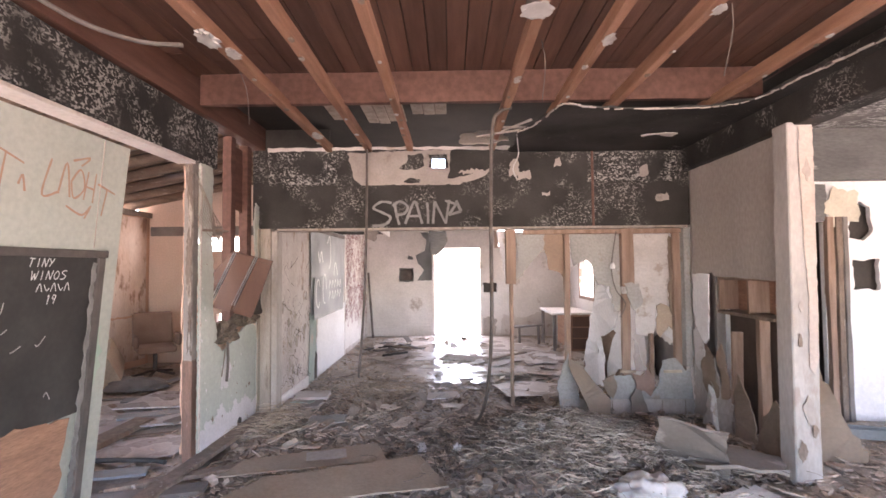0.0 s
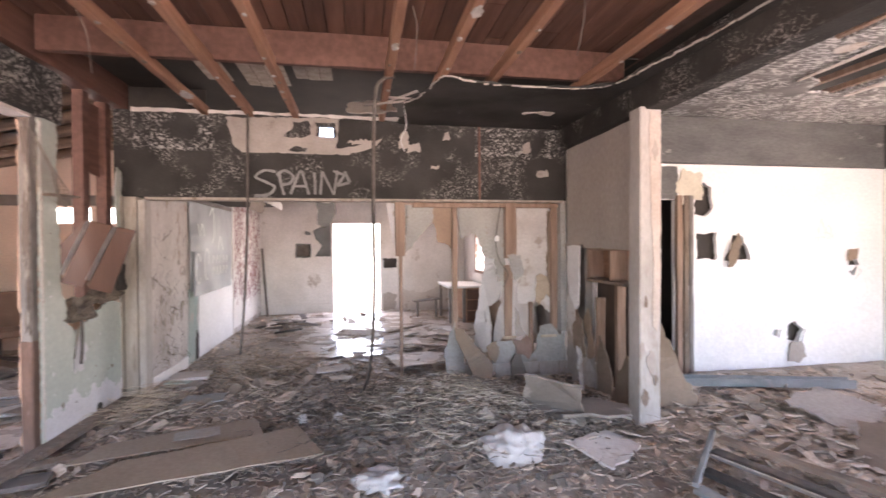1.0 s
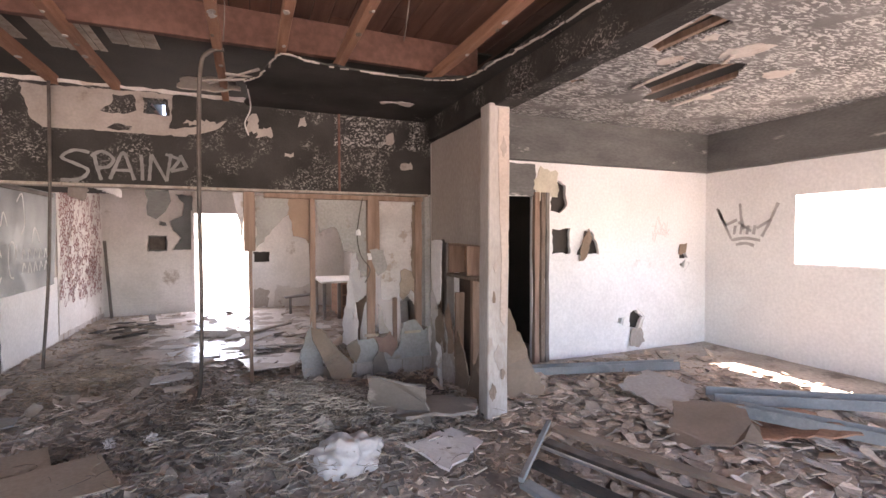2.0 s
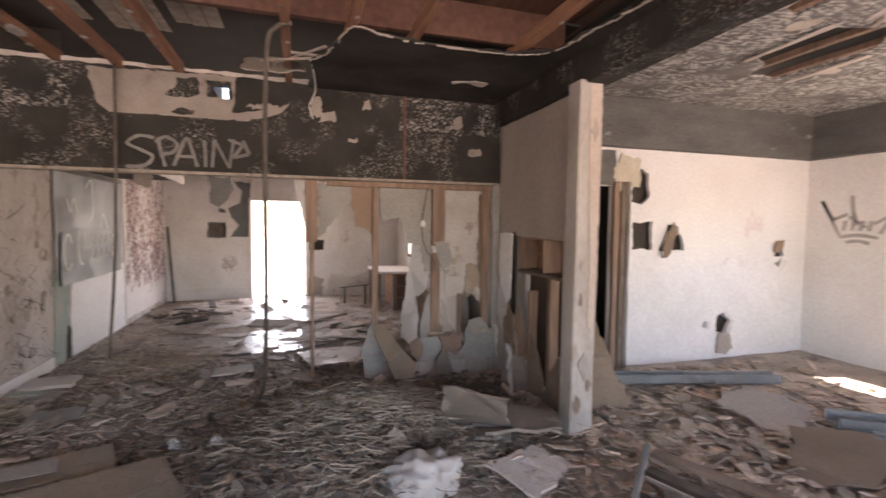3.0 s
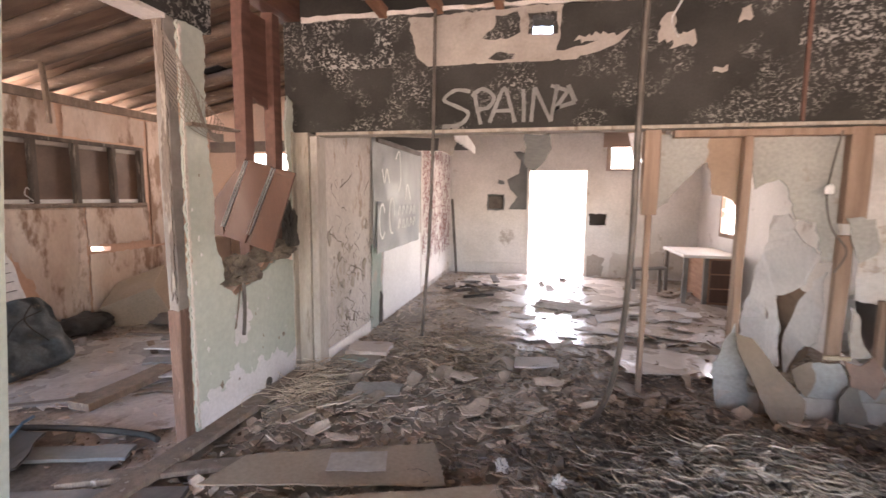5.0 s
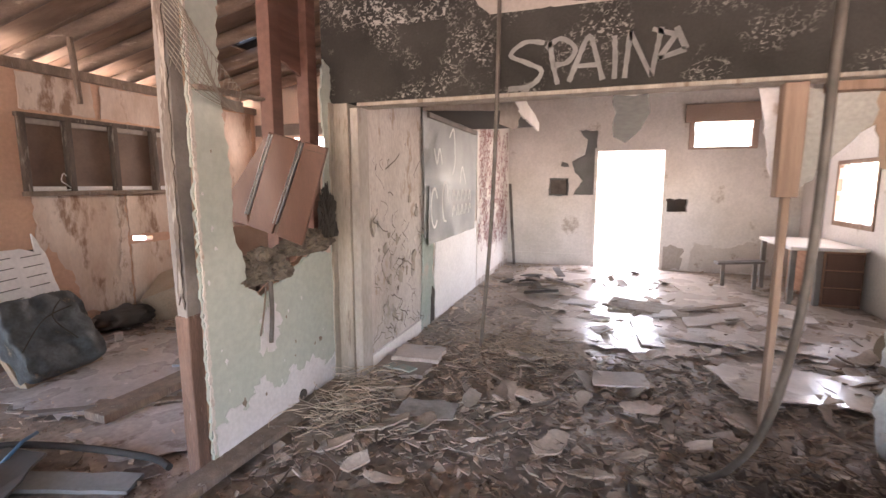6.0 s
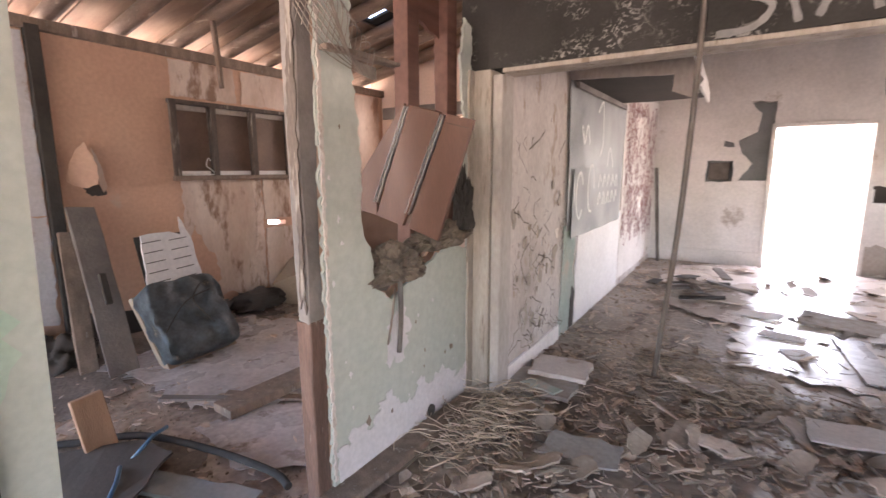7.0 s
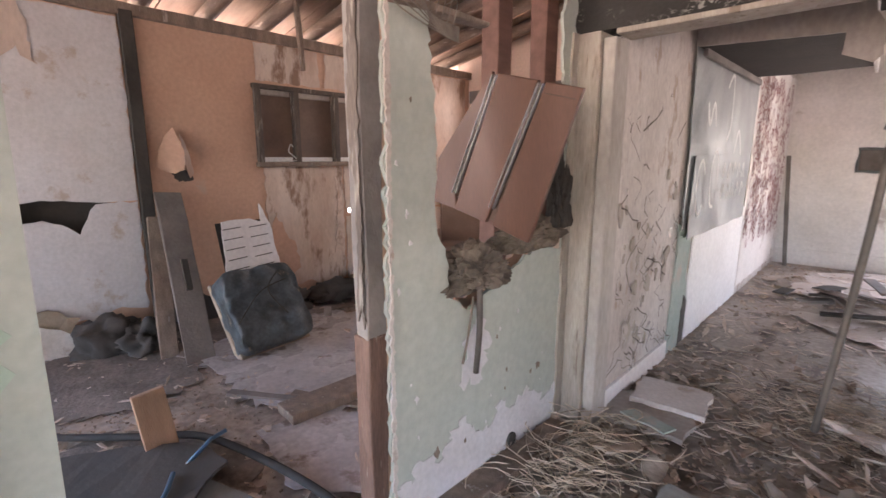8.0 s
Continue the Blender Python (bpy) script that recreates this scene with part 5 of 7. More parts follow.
# upstands added beside the hole only to block the sun
for a, b in (((-3.79, 6.24, 3.06), (-3.76, 6.56, 3.72)), ((-4.12, 6.24, 3.0), (-3.79, 6.27, 3.72))):
    part("hole_kerb", bar(a, b), BLACK, roof_or)
y = -2.4
while y < 8.0:
    setting("rafter", tube([(-5.7, y, slope(-5.7) + 0.07), (-3.9, y + 0.01, slope(-3.9) + 0.075), (-2.1, y, slope(-2.1) + 0.07)], 0.068, 10), RAFTER, "round weathered rafter", "rafter")
    y += 0.5
single("hanging_batten", beam((-4.6, 5.05, 2.75), (-4.62, 5.1, 2.2), 0.05, 0.03, (0, 1, 0), wear=0.004), OLDWOOD, "splintered batten hanging from a rafter", "batten")

# green wall between hall and side room
torn = [(3.83, 0.06), (5.06, 0.06), (5.06, 2.3), (4.98, 2.34), (4.93, 2.1), (4.98, 1.75), (4.93, 1.4), (5.03, 1.2), (5.02, 1.0), (4.8, 1.04), (4.6, 0.98), (4.42, 0.9), (4.26, 0.84), (4.15, 0.92), (4.12, 1.1), (4.06, 1.25), (4.07, 1.6), (4.03, 1.9), (4.04, 2.52), (3.83, 2.52)]
wall_green = setting("wall_green", sheet(torn, (), "x", -2.065, 0.015, rag=0.012, step=0.028), GREEN, "pale green plastered wall with a torn hole", "wall")
part("rear_skin", sheet([(3.85, 0.06), (5.06, 0.06), (5.06, 1.1), (4.6, 0.9), (4.2, 0.8), (4.05, 1.3), (4.0, 2.5), (3.85, 2.5)], (), "x", -2.21, 0.012, rag=0.02), ORANGE, wall_green)
part("scuffed_base", sheet([(3.86, 0.05), (5.04, 0.05), (5.04, 0.28), (4.9, 0.2), (4.75, 0.32), (4.6, 0.27), (4.5, 0.35), (4.4, 0.22), (4.28, 0.3), (4.2, 0.36), (4.1, 0.24), (3.97, 0.3), (3.92, 0.2), (3.86, 0.25)], (), "x", -2.049, 0.003, rag=0.03, step=0.022), SCUFF, wall_green, "white undercoat where the green paint has gone")
part("chip", sheet([(4.22, 0.52), (4.36, 0.5), (4.4, 0.7), (4.33, 0.8), (4.24, 0.72)], (), "x", -2.049, 0.003, rag=0.03, step=0.02), SCUFF, wall_green)
for k in range(30):
    y, z, r = R.uniform(3.9, 5.0), R.choice((R.uniform(0.15, 0.45), R.uniform(0.2, 0.75), R.uniform(0.3, 2.4))), R.uniform(0.004, 0.022) * R.uniform(0.4, 1.3)
    if z > 0.8 and y > 4.0:
        y = R.uniform(3.86, 4.0)
    part("chip", sheet([(y + r * math.cos(a) * R.uniform(0.2, 1.1), z + 1.4 * r * math.sin(a) * R.uniform(0.2, 1.1)) for a in [i * 0.785 for i in range(8)]], (), "x", -2.0485, 0.003, rag=0.006, step=0.012), SCUFF if k % 4 else OLDWOOD, wall_green)
part("corner_bead", sheet([(3.832, 0.1), (3.85, 0.1), (3.846, 1.0), (3.852, 1.8), (3.846, 2.5), (3.832, 2.5)], (), "x", -2.0488, 0.006, rag=0.007, step=0.016), PEELED, wall_green, "ragged perforated edge strip")
part("end_stud", beam((-2.1, 3.79, 0.85), (-2.1, 3.79, 2.53), 0.075, 0.085, (0, 1, 0), wear=0.007), GREYWOOD, wall_green)
part("end_stud", beam((-2.102, 3.79, 0), (-2.102, 3.79, 0.86), 0.08, 0.08, (0, 1, 0), wear=0.004), REDSTUD, wall_green)
part("split_lath", beam((-2.15, 3.8, 0.8), (-2.148, 3.79, 2.3), 0.02, 0.03, (0, 1, 0), wear=0.006), OLDWOOD, wall_green)
part("end_cover", sheet([(-2.1, 0.92), (-2.08, 1.0), (-2.066, 0.9), (-2.066, 1.7), (-2.066, 2.5), (-2.13, 2.5), (-2.1, 2.1), (-2.12, 1.6), (-2.09, 1.3)], (), "y", 3.738, 0.006, rag=0.008, step=0.03, bend=0.006), DARKWOOD, wall_green, "peeled pale skin on the end stud")
part("red_stud", beam((-2.15, 4.55, 0.9), (-2.15, 4.55, 2.95), 0.09, 0.1, (0, 1, 0), wear=0.003), REDWOOD, wall_green)
part("red_stud", beam((-2.15, 4.93, 1.0), (-2.15, 4.93, 2.95), 0.09, 0.11, (0, 1, 0), wear=0.003), REDWOOD, wall_green)
part("red_board", sheet([(4.6, 2.3), (4.9, 2.2), (4.9, 2.9), (4.6, 2.9)], (), "x", -2.18, 0.02, rag=0.01), REDWOOD, wall_green)
part("right_strip", sheet([(5.0, 0.06), (5.09, 0.06), (5.07, 2.06), (5.02, 2.06)], (), "x", -2.05, 0.012, rag=0.008, step=0.06), CASING, wall_green)
part("pipe_stub", tube([(-2.08, 4.59, 0.1), (-2.035, 4.59, 0.1)], 0.035, 12), BLACK, wall_green)
part("pipe_collar", lump((-2.05, 4.59, 0.08), (0.015, 0.045, 0.05), 2, 0.3, 2), OLDWOOD, wall_green)
single("conduit_stub", tube(curve_pts([(-2.04, 4.32, 0.95), (-2.03, 4.31, 0.75), (-2.03, 4.29, 0.56)]), 0.013), STEEL, "short flexible conduit hanging from the torn hole", "conduit", "conduits")
single("wire_stub", tube(curve_pts([(-2.04, 4.28, 0.9), (-2.04, 4.25, 0.75), (-2.045, 4.22, 0.62)]), 0.005), OLDWOOD, "frayed wire hanging down the green wall", "wire")
single("insulation", lump((-2.08, 4.33, 0.98), (0.085, 0.21, 0.13), 4, 0.42, 5, 3.0), INSUL, "dirty brown insulation spilling from the hole", "insulation")
single("insulation", lump((-2.07, 4.74, 1.08), (0.07, 0.24, 0.1), 9, 0.45, 5, 3.0), INSUL, "charred insulation along the hole's edge", "insulation")
single("insulation", lump((-2.045, 4.96, 1.22), (0.05, 0.07, 0.24), 12, 0.5, 5, 3.0), BLACK, "burnt insulation hanging by the stud", "insulation")

cab = thing("cabinet_door", (-1.95, 4.31, 1.16), "brown laminate cabinet front hanging askew in the torn wall", "cabinet door")
ACROSS, DOWN, THROUGH = Vector((0.969, -0.039, -0.243)), Vector((-0.24, 0.07, -0.968)), Vector((0.055, 0.997, 0.059))


def cab_part(name, pts, near, far, m, label=""):
    """A board of the cabinet front; pts run across and down from its upper strip end."""
    bm = sheet(pts, (), "z", 0.0, far - near)
    bmesh.ops.bevel(bm, geom=[e for e in bm.edges if len(e.link_faces) == 2 and e.calc_face_angle(0) > 0.5], offset=0.003, segments=1, affect="EDGES")
    for v in bm.verts:
        v.co = Vector((-1.974, 4.299, 1.779)) + ACROSS * v.co.x + DOWN * v.co.y + THROUGH * (near + v.co.z)
    return part(name, bm, m, cab, label)


cab_part("side_panel", [(-0.02, -0.004), (-0.14, 0.2), (-0.25, 0.39), (-0.24, 0.585), (-0.1, 0.575), (-0.12, 0.5), (-0.005, 0.03)], 0.012, 0.032, CABINET, "darker laminate panel")
cab_part("front_panel", [(0.022, 0.0), (0.205, 0.0), (0.085, 0.572), (-0.098, 0.572)], 0.0, 0.02, CABINET)
cab_part("front_panel", [(0.238, 0.0), (0.385, 0.0), (0.304, 0.578), (0.118, 0.572)], 0.0, 0.02, CABINET)
cab_part("top_rail", [(0.24, 0.035), (0.372, 0.035), (0.371, 0.041), (0.239, 0.041)], -0.002, 0.004, RAWDARK)
cab_part("rear_board", [(0.0, 0.01), (0.37, 0.01), (0.29, 0.56), (-0.1, 0.56)], 0.021, 0.034, RAWDARK)
for u in (-0.006, 0.206):
    cab_part("metal_strip", [(u, 0.008), (u + 0.026, 0.008), (u - 0.094, 0.505), (u - 0.12, 0.505)], 0.006, 0.018, STEEL)
    for edge_u in (u, u + 0.02):
        cab_part("strip_lip", [(edge_u, 0.008), (edge_u + 0.006, 0.008), (edge_u - 0.114, 0.505), (edge_u - 0.12, 0.505)], -0.004, 0.012, CHROME, "bright metal edge")

wm = bmesh.new()
for k in range(15):
    f = k / 14
    tube(curve_pts([(-2.03, 3.7 + 0.02 * f, 2.42 - 0.35 * f), (-1.98 + 0.05 * math.sin(f * 3), 3.8, 2.22 - 0.3 * f), (-2.0, 3.95 + 0.1 * f, 1.95 - 0.08 * f), (-2.06, 4.2, 1.93 - 0.05 * f)], 5), 0.0022, 4, wm)
    tube(curve_pts([(-2.03, 3.72 + 0.38 * f, 2.4 - 0.42 * f), (-1.98, 3.74 + 0.36 * f, 2.2 - 0.22 * f), (-2.0, 3.7 + 0.4 * f, 2.0 - 0.1 * f)], 5), 0.0022, 4, wm)
tagged(single("wire_lath", wm, MESHM, "torn rusty wire lath hanging off the green post", "wire mesh"), kind="stuff")
single("lath_stick", beam((-2.03, 3.85, 1.95), (-2.1, 4.4, 1.98), 0.05, 0.02, wear=0.004), OLDWOOD, "splintered lath across the torn hole", "lath")

# leaning green panel with the chalkboard


def panel_part(name, bm, m, label=""):
    for v in bm.verts:
        v.co.x -= 0.09 * (2.42 - v.co.z)
    return part(name, bm, m, panel, label)


panel = thing("green_panel", (-2.2, 1.5, 0), "leaning pale green panel carrying a framed chalkboard", "wall panel")
panel_part("sheet", sheet([(-0.6, 0.02), (2.925, 0.02), (2.935, 0.9), (2.935, 1.3), (2.945, 2.3), (2.95, 2.42), (2.6, 2.425), (-0.6, 2.41)], (), "x", -2.07, 0.02, rag=0.004, step=0.3), GREEN)
panel_part("seam", bar((-2.052, 2.72, 1.75), (-2.046, 2.728, 2.42)), BEIGE)
bb = panel_part("chalkboard", sheet(rect(0.5, 0.76, 2.74, 1.7), (), "x", -2.046, 0.012), BOARD, "black chalkboard")
panel_part("raw_area", sheet([(0.5, 0.1), (2.6, 0.1), (2.66, 0.74), (2.3, 0.8), (1.9, 0.74), (0.5, 0.8)], (), "x", -2.046, 0.014, rag=0.02), RAW, "bare brown board under the chalkboard")
panel_part("board_frame", bar((-2.05, 0.45, 1.69), (-2.02, 2.82, 1.735)), FRAME_BK)
panel_part("board_frame", bar((-2.05, 2.74, 0.05), (-2.02, 2.8, 1.69)), FRAME_BK)
panel_part("worn_edge", sheet([(2.69, 0.06), (2.735, 0.06), (2.735, 1.66), (2.71, 1.66)], (), "x", -2.03, 0.004, rag=0.012, step=0.04), PAINT_W)
for word_rows in (lettering("TINY", 2.265, 1.635, 0.041, 0.045, 0.01), lettering("WINOS", 2.285, 1.565, 0.047, 0.048, 0.01), lettering("19", 2.39, 1.43, 0.036, 0.05, 0.01), [[(2.33 + i * 0.045, 1.5 + 0.04 * (i % 2)), (2.35 + i * 0.045, 1.545 - 0.04 * (i % 2)), (2.365 + i * 0.045, 1.5 + 0.02 * (i % 2))] for i in range(5)]):
    panel_part("chalk_writing", strokes(word_rows, 0.0055, "x", -2.03, 0.002, True), CHALK)
for a, b in ((2.16, 1.3), (2.22, 1.2), (2.36, 1.22), (2.45, 0.92), (2.12, 1.42)):
    panel_part("chalk_stroke", strokes([[(a, b), (a + R.uniform(0.0, 0.03), b + R.uniform(-0.02, 0.03)), (a + R.uniform(0.02, 0.06), b + R.uniform(-0.03, 0.04))]], 0.006, "x", -2.03, 0.002), PAINT_G)
tagd = [[(2.02, 2.22), (2.2, 2.16)], [(2.1, 2.2), (2.08, 1.98)], [(2.18, 2.05), (2.2, 2.1), (2.22, 2.02)], [(2.36, 2.22), (2.32, 2.02), (2.42, 2.05)], [(2.42, 2.04), (2.46, 2.22), (2.5, 2.03)], [(2.5, 2.12), (2.56, 2.2), (2.6, 2.1), (2.53, 2.03), (2.5, 2.12)], [(2.62, 2.2), (2.6, 2.03)], [(2.68, 2.2), (2.67, 2.02)], [(2.61, 2.11), (2.68, 2.1)], [(2.7, 2.14), (2.85, 2.1)], [(2.78, 2.12), (2.75, 1.95)], [(2.5, 2.24), (2.62, 2.28), (2.56, 2.22)], [(2.48, 1.98), (2.6, 1.94), (2.66, 2.0), (2.62, 1.92)]]
for stroke in tagd:
    panel_part("graffiti", strokes([stroke], 0.012, "x", -2.05, 0.003), PAINT_R, "faint red spray paint")
panel_part("teal_stain", sheet([(2.55, 0.9), (2.8, 0.85), (2.88, 1.0), (2.86, 1.25), (2.7, 1.3), (2.6, 1.15)], (), "x", -2.0495, 0.002, rag=0.03, step=0.05), mat("faded_teal_paint", (0.35, 0.47, 0.38), (0.42, 0.5, 0.41), 3, 30, 0.6, 0.1), "")

# ---- things: back room ----
ms = thing("metal_sheet", (-1.9, 7.4, 0.9), "grey metal sheet with chalk scrawls hung on the plaster wall", "metal sheet")
part("upper_sheet", sheet([(6.44, 0.95), (8.4, 0.98), (8.52, 2.22), (6.42, 2.2)], (), "x", -1.88, 0.006, rag=0.004, step=0.15, bend=0.012), METAL, ms)
part("lower_sheet", sheet([(6.5, 0.88), (8.3, 0.9), (8.34, 1.5), (6.52, 1.48)], (), "x", -1.858, 0.005, rag=0.006, step=0.12, bend=0.01), METAL, ms)
chalk = [[(6.6 + 0.1 * math.cos(a), 1.25 + 0.2 * math.sin(a)) for a in np.linspace(0.5, 5.6, 7)], [(6.95 + 0.1 * math.cos(a), 1.3 + 0.22 * math.sin(a)) for a in np.linspace(0, 5.0, 7)], [(6.6, 1.85), (6.68, 1.7), (6.76, 1.86), (6.85, 1.7)], [(7.1, 2.0), (7.25, 2.1), (7.3, 1.75), (7.2, 1.6)], [(7.5, 1.5), (7.6, 1.7), (7.75, 1.5)]]
for i in range(10):
    a, b = 7.2 + (i % 5) * 0.17, 1.3 - (i // 5) * 0.17
    chalk.append([(a, b), (a + 0.05, b + 0.12), (a + 0.1, b + R.uniform(-0.02, 0.1))])
part("chalk_mark", strokes(chalk, 0.026, "x", -1.826, 0.002), CHALK, ms)
hood = thing("ceiling_soffit", (-1.5, 7.4, 2.2), "torn brown soffit box with a black underside", "soffit")
part("front_board", sheet([(-1.9, 2.205), (-1.02, 2.16), (-1.0, 2.4), (-1.9, 2.4)], (), "y", 6.45, 0.02, rag=0.002), BEIGE, hood)
part("underside", sheet([(-1.94, 6.47), (-1.04, 6.47), (-1.02, 8.25), (-1.6, 8.3), (-1.94, 8.2)], (), "z", 2.215, 0.02, rag=0.004, step=0.2), BLACK, hood)
part("side_board", sheet([(6.47, 2.19), (8.3, 2.17), (8.3, 2.27), (7.9, 2.32), (6.47, 2.4)], (), "x", -1.03, 0.02, rag=0.015), WHITE, hood)
part("torn_end", sheet([(-1.12, 2.04), (-0.98, 1.98), (-0.92, 2.1), (-1.0, 2.3), (-1.08, 2.32)], (), "y", 6.4, 0.012, rag=0.02, step=0.04, bend=0.03), BEIGE, hood)
part("rail", beam((-1.85, 6.5, 2.17), (-1.82, 8.2, 2.16), 0.03, 0.05), GREYWOOD, hood)
single("wooden_stick", beam((-1.72, 10.7, 0.0), (-1.86, 10.9, 1.5), 0.05, 0.03, (0, 1, 0), wear=0.004), GREYWOOD, "dark timber stick leaning in the corner", "stick")
single("hanging_flap", sheet([(-0.16, 2.03), (0.03, 2.03), (0.05, 1.92), (0.0, 1.82), (-0.08, 1.74), (-0.15, 1.78)], (), "y", 5.2, 0.01, rag=0.012, step=0.05, bend=0.015), BAND, "grey board flap hanging under the header", "board flap")
desk = thing("desk", (2.35, 9.3, 0), "worn white-topped brown desk with open drawers", "desk")
part("top", bar((1.98, 8.72, 0.7), (2.76, 9.95, 0.74)), WHITE, desk)
for x, y in ((2.03, 8.78), (2.03, 9.88), (2.3, 8.78)):
    part("leg", bar((x - 0.03, y - 0.03, 0), (x + 0.03, y + 0.03, 0.7)), GREYWOOD, desk)
ped = part("pedestal", bar((2.34, 8.76, 0.02), (2.74, 9.9, 0.7)), RAW, desk)
for z in (0.06, 0.27, 0.48):
    part("drawer_front", bar((2.36, 8.735, z), (2.72, 8.765, z + 0.19)), CABINET, ped)
stool = thing("bench", (1.75, 9.6, 0), "low broken wooden bench against the far debris", "bench")
part("seat", beam((1.4, 9.7, 0.36), (2.0, 9.75, 0.4), 0.2, 0.03), GREYWOOD, stool)
for x in (1.5, 1.9):
    part("leg", beam((x, 9.7, 0), (x, 9.72, 0.37), 0.05, 0.04, (0, 1, 0)), GREYWOOD, stool)
heap = thing("debris_heap", (-0.9, 8.6, 0), "low heap of dark broken boards near the doorway", "debris heap")
for k in range(16):
    a = R.uniform(0, 3.14)
    c = Vector((-0.9 + R.gauss(0, 0.3), 8.6 + R.gauss(0, 0.2), 0.04 + 0.012 * k))
    d = Vector((math.cos(a), math.sin(a), R.uniform(-0.15, 0.15))) * R.uniform(0.15, 0.42)
    part("board", beam(c - d, c + d, R.uniform(0.04, 0.14), 0.018, wear=0.006), (GREYWOOD, OLDWOOD, BLACK)[k % 3], heap)


def flat_piece(name, pts, x, y, turn, material, label, category, lift=0.02, tilt=(0, 0), thick=0.012, rag=0.02, bend=0.01, group=""):
    bm = sheet(pts, (), "z", 0, thick, rag, 0.07, bend)
    bmesh.ops.transform(bm, matrix=pose(x, y, floor_z(x, y) + lift, tilt[0], tilt[1], turn), verts=bm.verts)
    return single(name, bm, material, label, category, group)


flat_piece("floor_board", rect(-0.43, -0.2, 0.43, 0.2), 0.36, 7.93, -12, CASING, "long pale board lying in the wet back room", "board", 0.04, (2, 3), 0.025, 0.006)
flat_piece("floor_board", rect(-0.4, -0.04, 0.4, 0.04), 1.0, 8.0, 18, OLDWOOD, "short board lying on rubble", "board", 0.07, (0, -6), 0.02, 0.004)
flat_piece("grey_tile", rect(-0.1, -0.5, 0.1, 0.5), 0.26, 7.05, 4, VINYL, "smooth grey board lying flat in the wet", "board", 0.03, (0, 0), 0.012, 0.004)
flat_piece("white_tile", rect(-0.09, -0.1, 0.09, 0.1), -0.15, 6.95, 20, BRIGHT, "small white board lying flat", "board", 0.03, (0, 0), 0.012, 0.012)
# wet areas as added sheets, paled so the floor looks lit from the doorway
flat_piece("wet_sheet", [(-0.8, -0.7), (0.3, -0.85), (1.0, -0.4), (0.9, 0.5), (0.2, 0.8), (-0.7, 0.6)], 0.15, 7.2, 0, SHEETGREY, "wet floor patch, pale and glossy for the doorway glow", "floor sheet", 0.018, (0, 0), 0.006, 0.06, 0.0)
flat_piece("wet_sheet", [(-1.5, -1.0), (-0.9, -1.5), (0.6, -1.5), (1.3, -0.9), (1.4, 0.3), (1.2, 1.4), (0.3, 1.75), (-0.9, 1.7), (-1.6, 1.2), (-1.7, 0.2)], 0.2, 9.1, 0, SHEETGREY, "wet floor area inside the doorway, its colour carrying the glow", "floor sheet", 0.022, (0, 0), 0.006, 0.08, 0.0)
flat_piece("wet_sheet", [(-0.7, -1.2), (0.5, -1.3), (0.8, -0.2), (0.7, 1.2), (-0.2, 1.4), (-0.8, 0.6)], 1.85, 7.9, 5, SHEETGREY, "wet floor area beside the stud wall, made pale for the glow", "floor sheet", 0.02, (0, 0), 0.006, 0.08, 0.0)
for k in range(16):
    a, b = R.uniform(0.12, 0.36), R.uniform(0.06, 0.16)
    flat_piece("pale_board", [(-a, -b), (a * 0.9, -b * 1.1), (a, b * 0.8), (-a * 0.8, b)], R.uniform(-0.9, 2.2), R.uniform(5.6, 8.6), R.uniform(-30, 30), (PEELED, SHEETGREY, WHITE)[k % 3], "pale broken board lying on the wet floor", "board", R.uniform(0.035, 0.06), (R.gauss(0, 2), R.gauss(0, 3)), 0.012, 0.012, 0.015, "pale boards on the wet floor")
flat_piece("wet_sheet", [(-0.5, -0.3), (0.4, -0.35), (0.6, 0.2), (0.0, 0.4), (-0.5, 0.25)], 1.15, 5.9, 12, SHEETGREY, "grey board lying flat on rubble", "floor sheet", 0.05, (0, 3), 0.01, 0.03, 0.01)
flat_piece("wet_sheet", [(-0.5, -0.2), (0.4, -0.25), (0.5, 0.2), (-0.4, 0.25)], 1.3, 7.0, -8, SHEETGREY, "pale grey board lying flat on rubble", "floor sheet", 0.05, (0, 2), 0.01, 0.03, 0.01)
flat_piece("plaster_slab", rect(-0.2, -0.18, 0.2, 0.18), -1.62, 5.64, 8, PEELED, "broken plaster slab beside the jamb", "slab", 0.055, (-3, 2), 0.03, 0.015)
flat_piece("plaster_slab", rect(-0.22, -0.2, 0.22, 0.15), -1.66, 5.42, 2, BEIGE, "broken plaster slab under another", "slab", 0.02, (2, -1), 0.03, 0.02)
flat_piece("teal_chip", [(-0.14, -0.04), (0.12, -0.05), (0.14, 0.03), (-0.1, 0.05)], -1.6, 5.2, -15, TEAL, "flake of teal painted board", "paint flake", 0.09, (3, 0), 0.01, 0.01)
flat_piece("grey_chip", [(-0.22, -0.1), (0.18, -0.12), (0.2, 0.08), (-0.15, 0.12)], -1.2, 4.72, 10, GREYGREEN, "grey-green board fragment on the rubble", "paint flake", 0.03, (3, 0), 0.01, 0.02)

# ---- things: hall ----
for pts, z, lb in (([(-1.64, 3.33), (-0.43, 3.6), (-0.57, 3.98), (-1.56, 3.62)], 0.1, "flattened brown cardboard sheet on the rubble"), ([(-1.5, 2.75), (0.05, 3.08), (-0.17, 3.6), (-1.25, 3.22)], 0.14, "flattened brown cardboard sheet overlapping another")):
    bm = sheet(pts, (), "z", z, 0.008, 0.003, 0.12, 0.01)
    single("cardboard_sheet", bm, CARD, lb, "cardboard", "cardboard sheets")
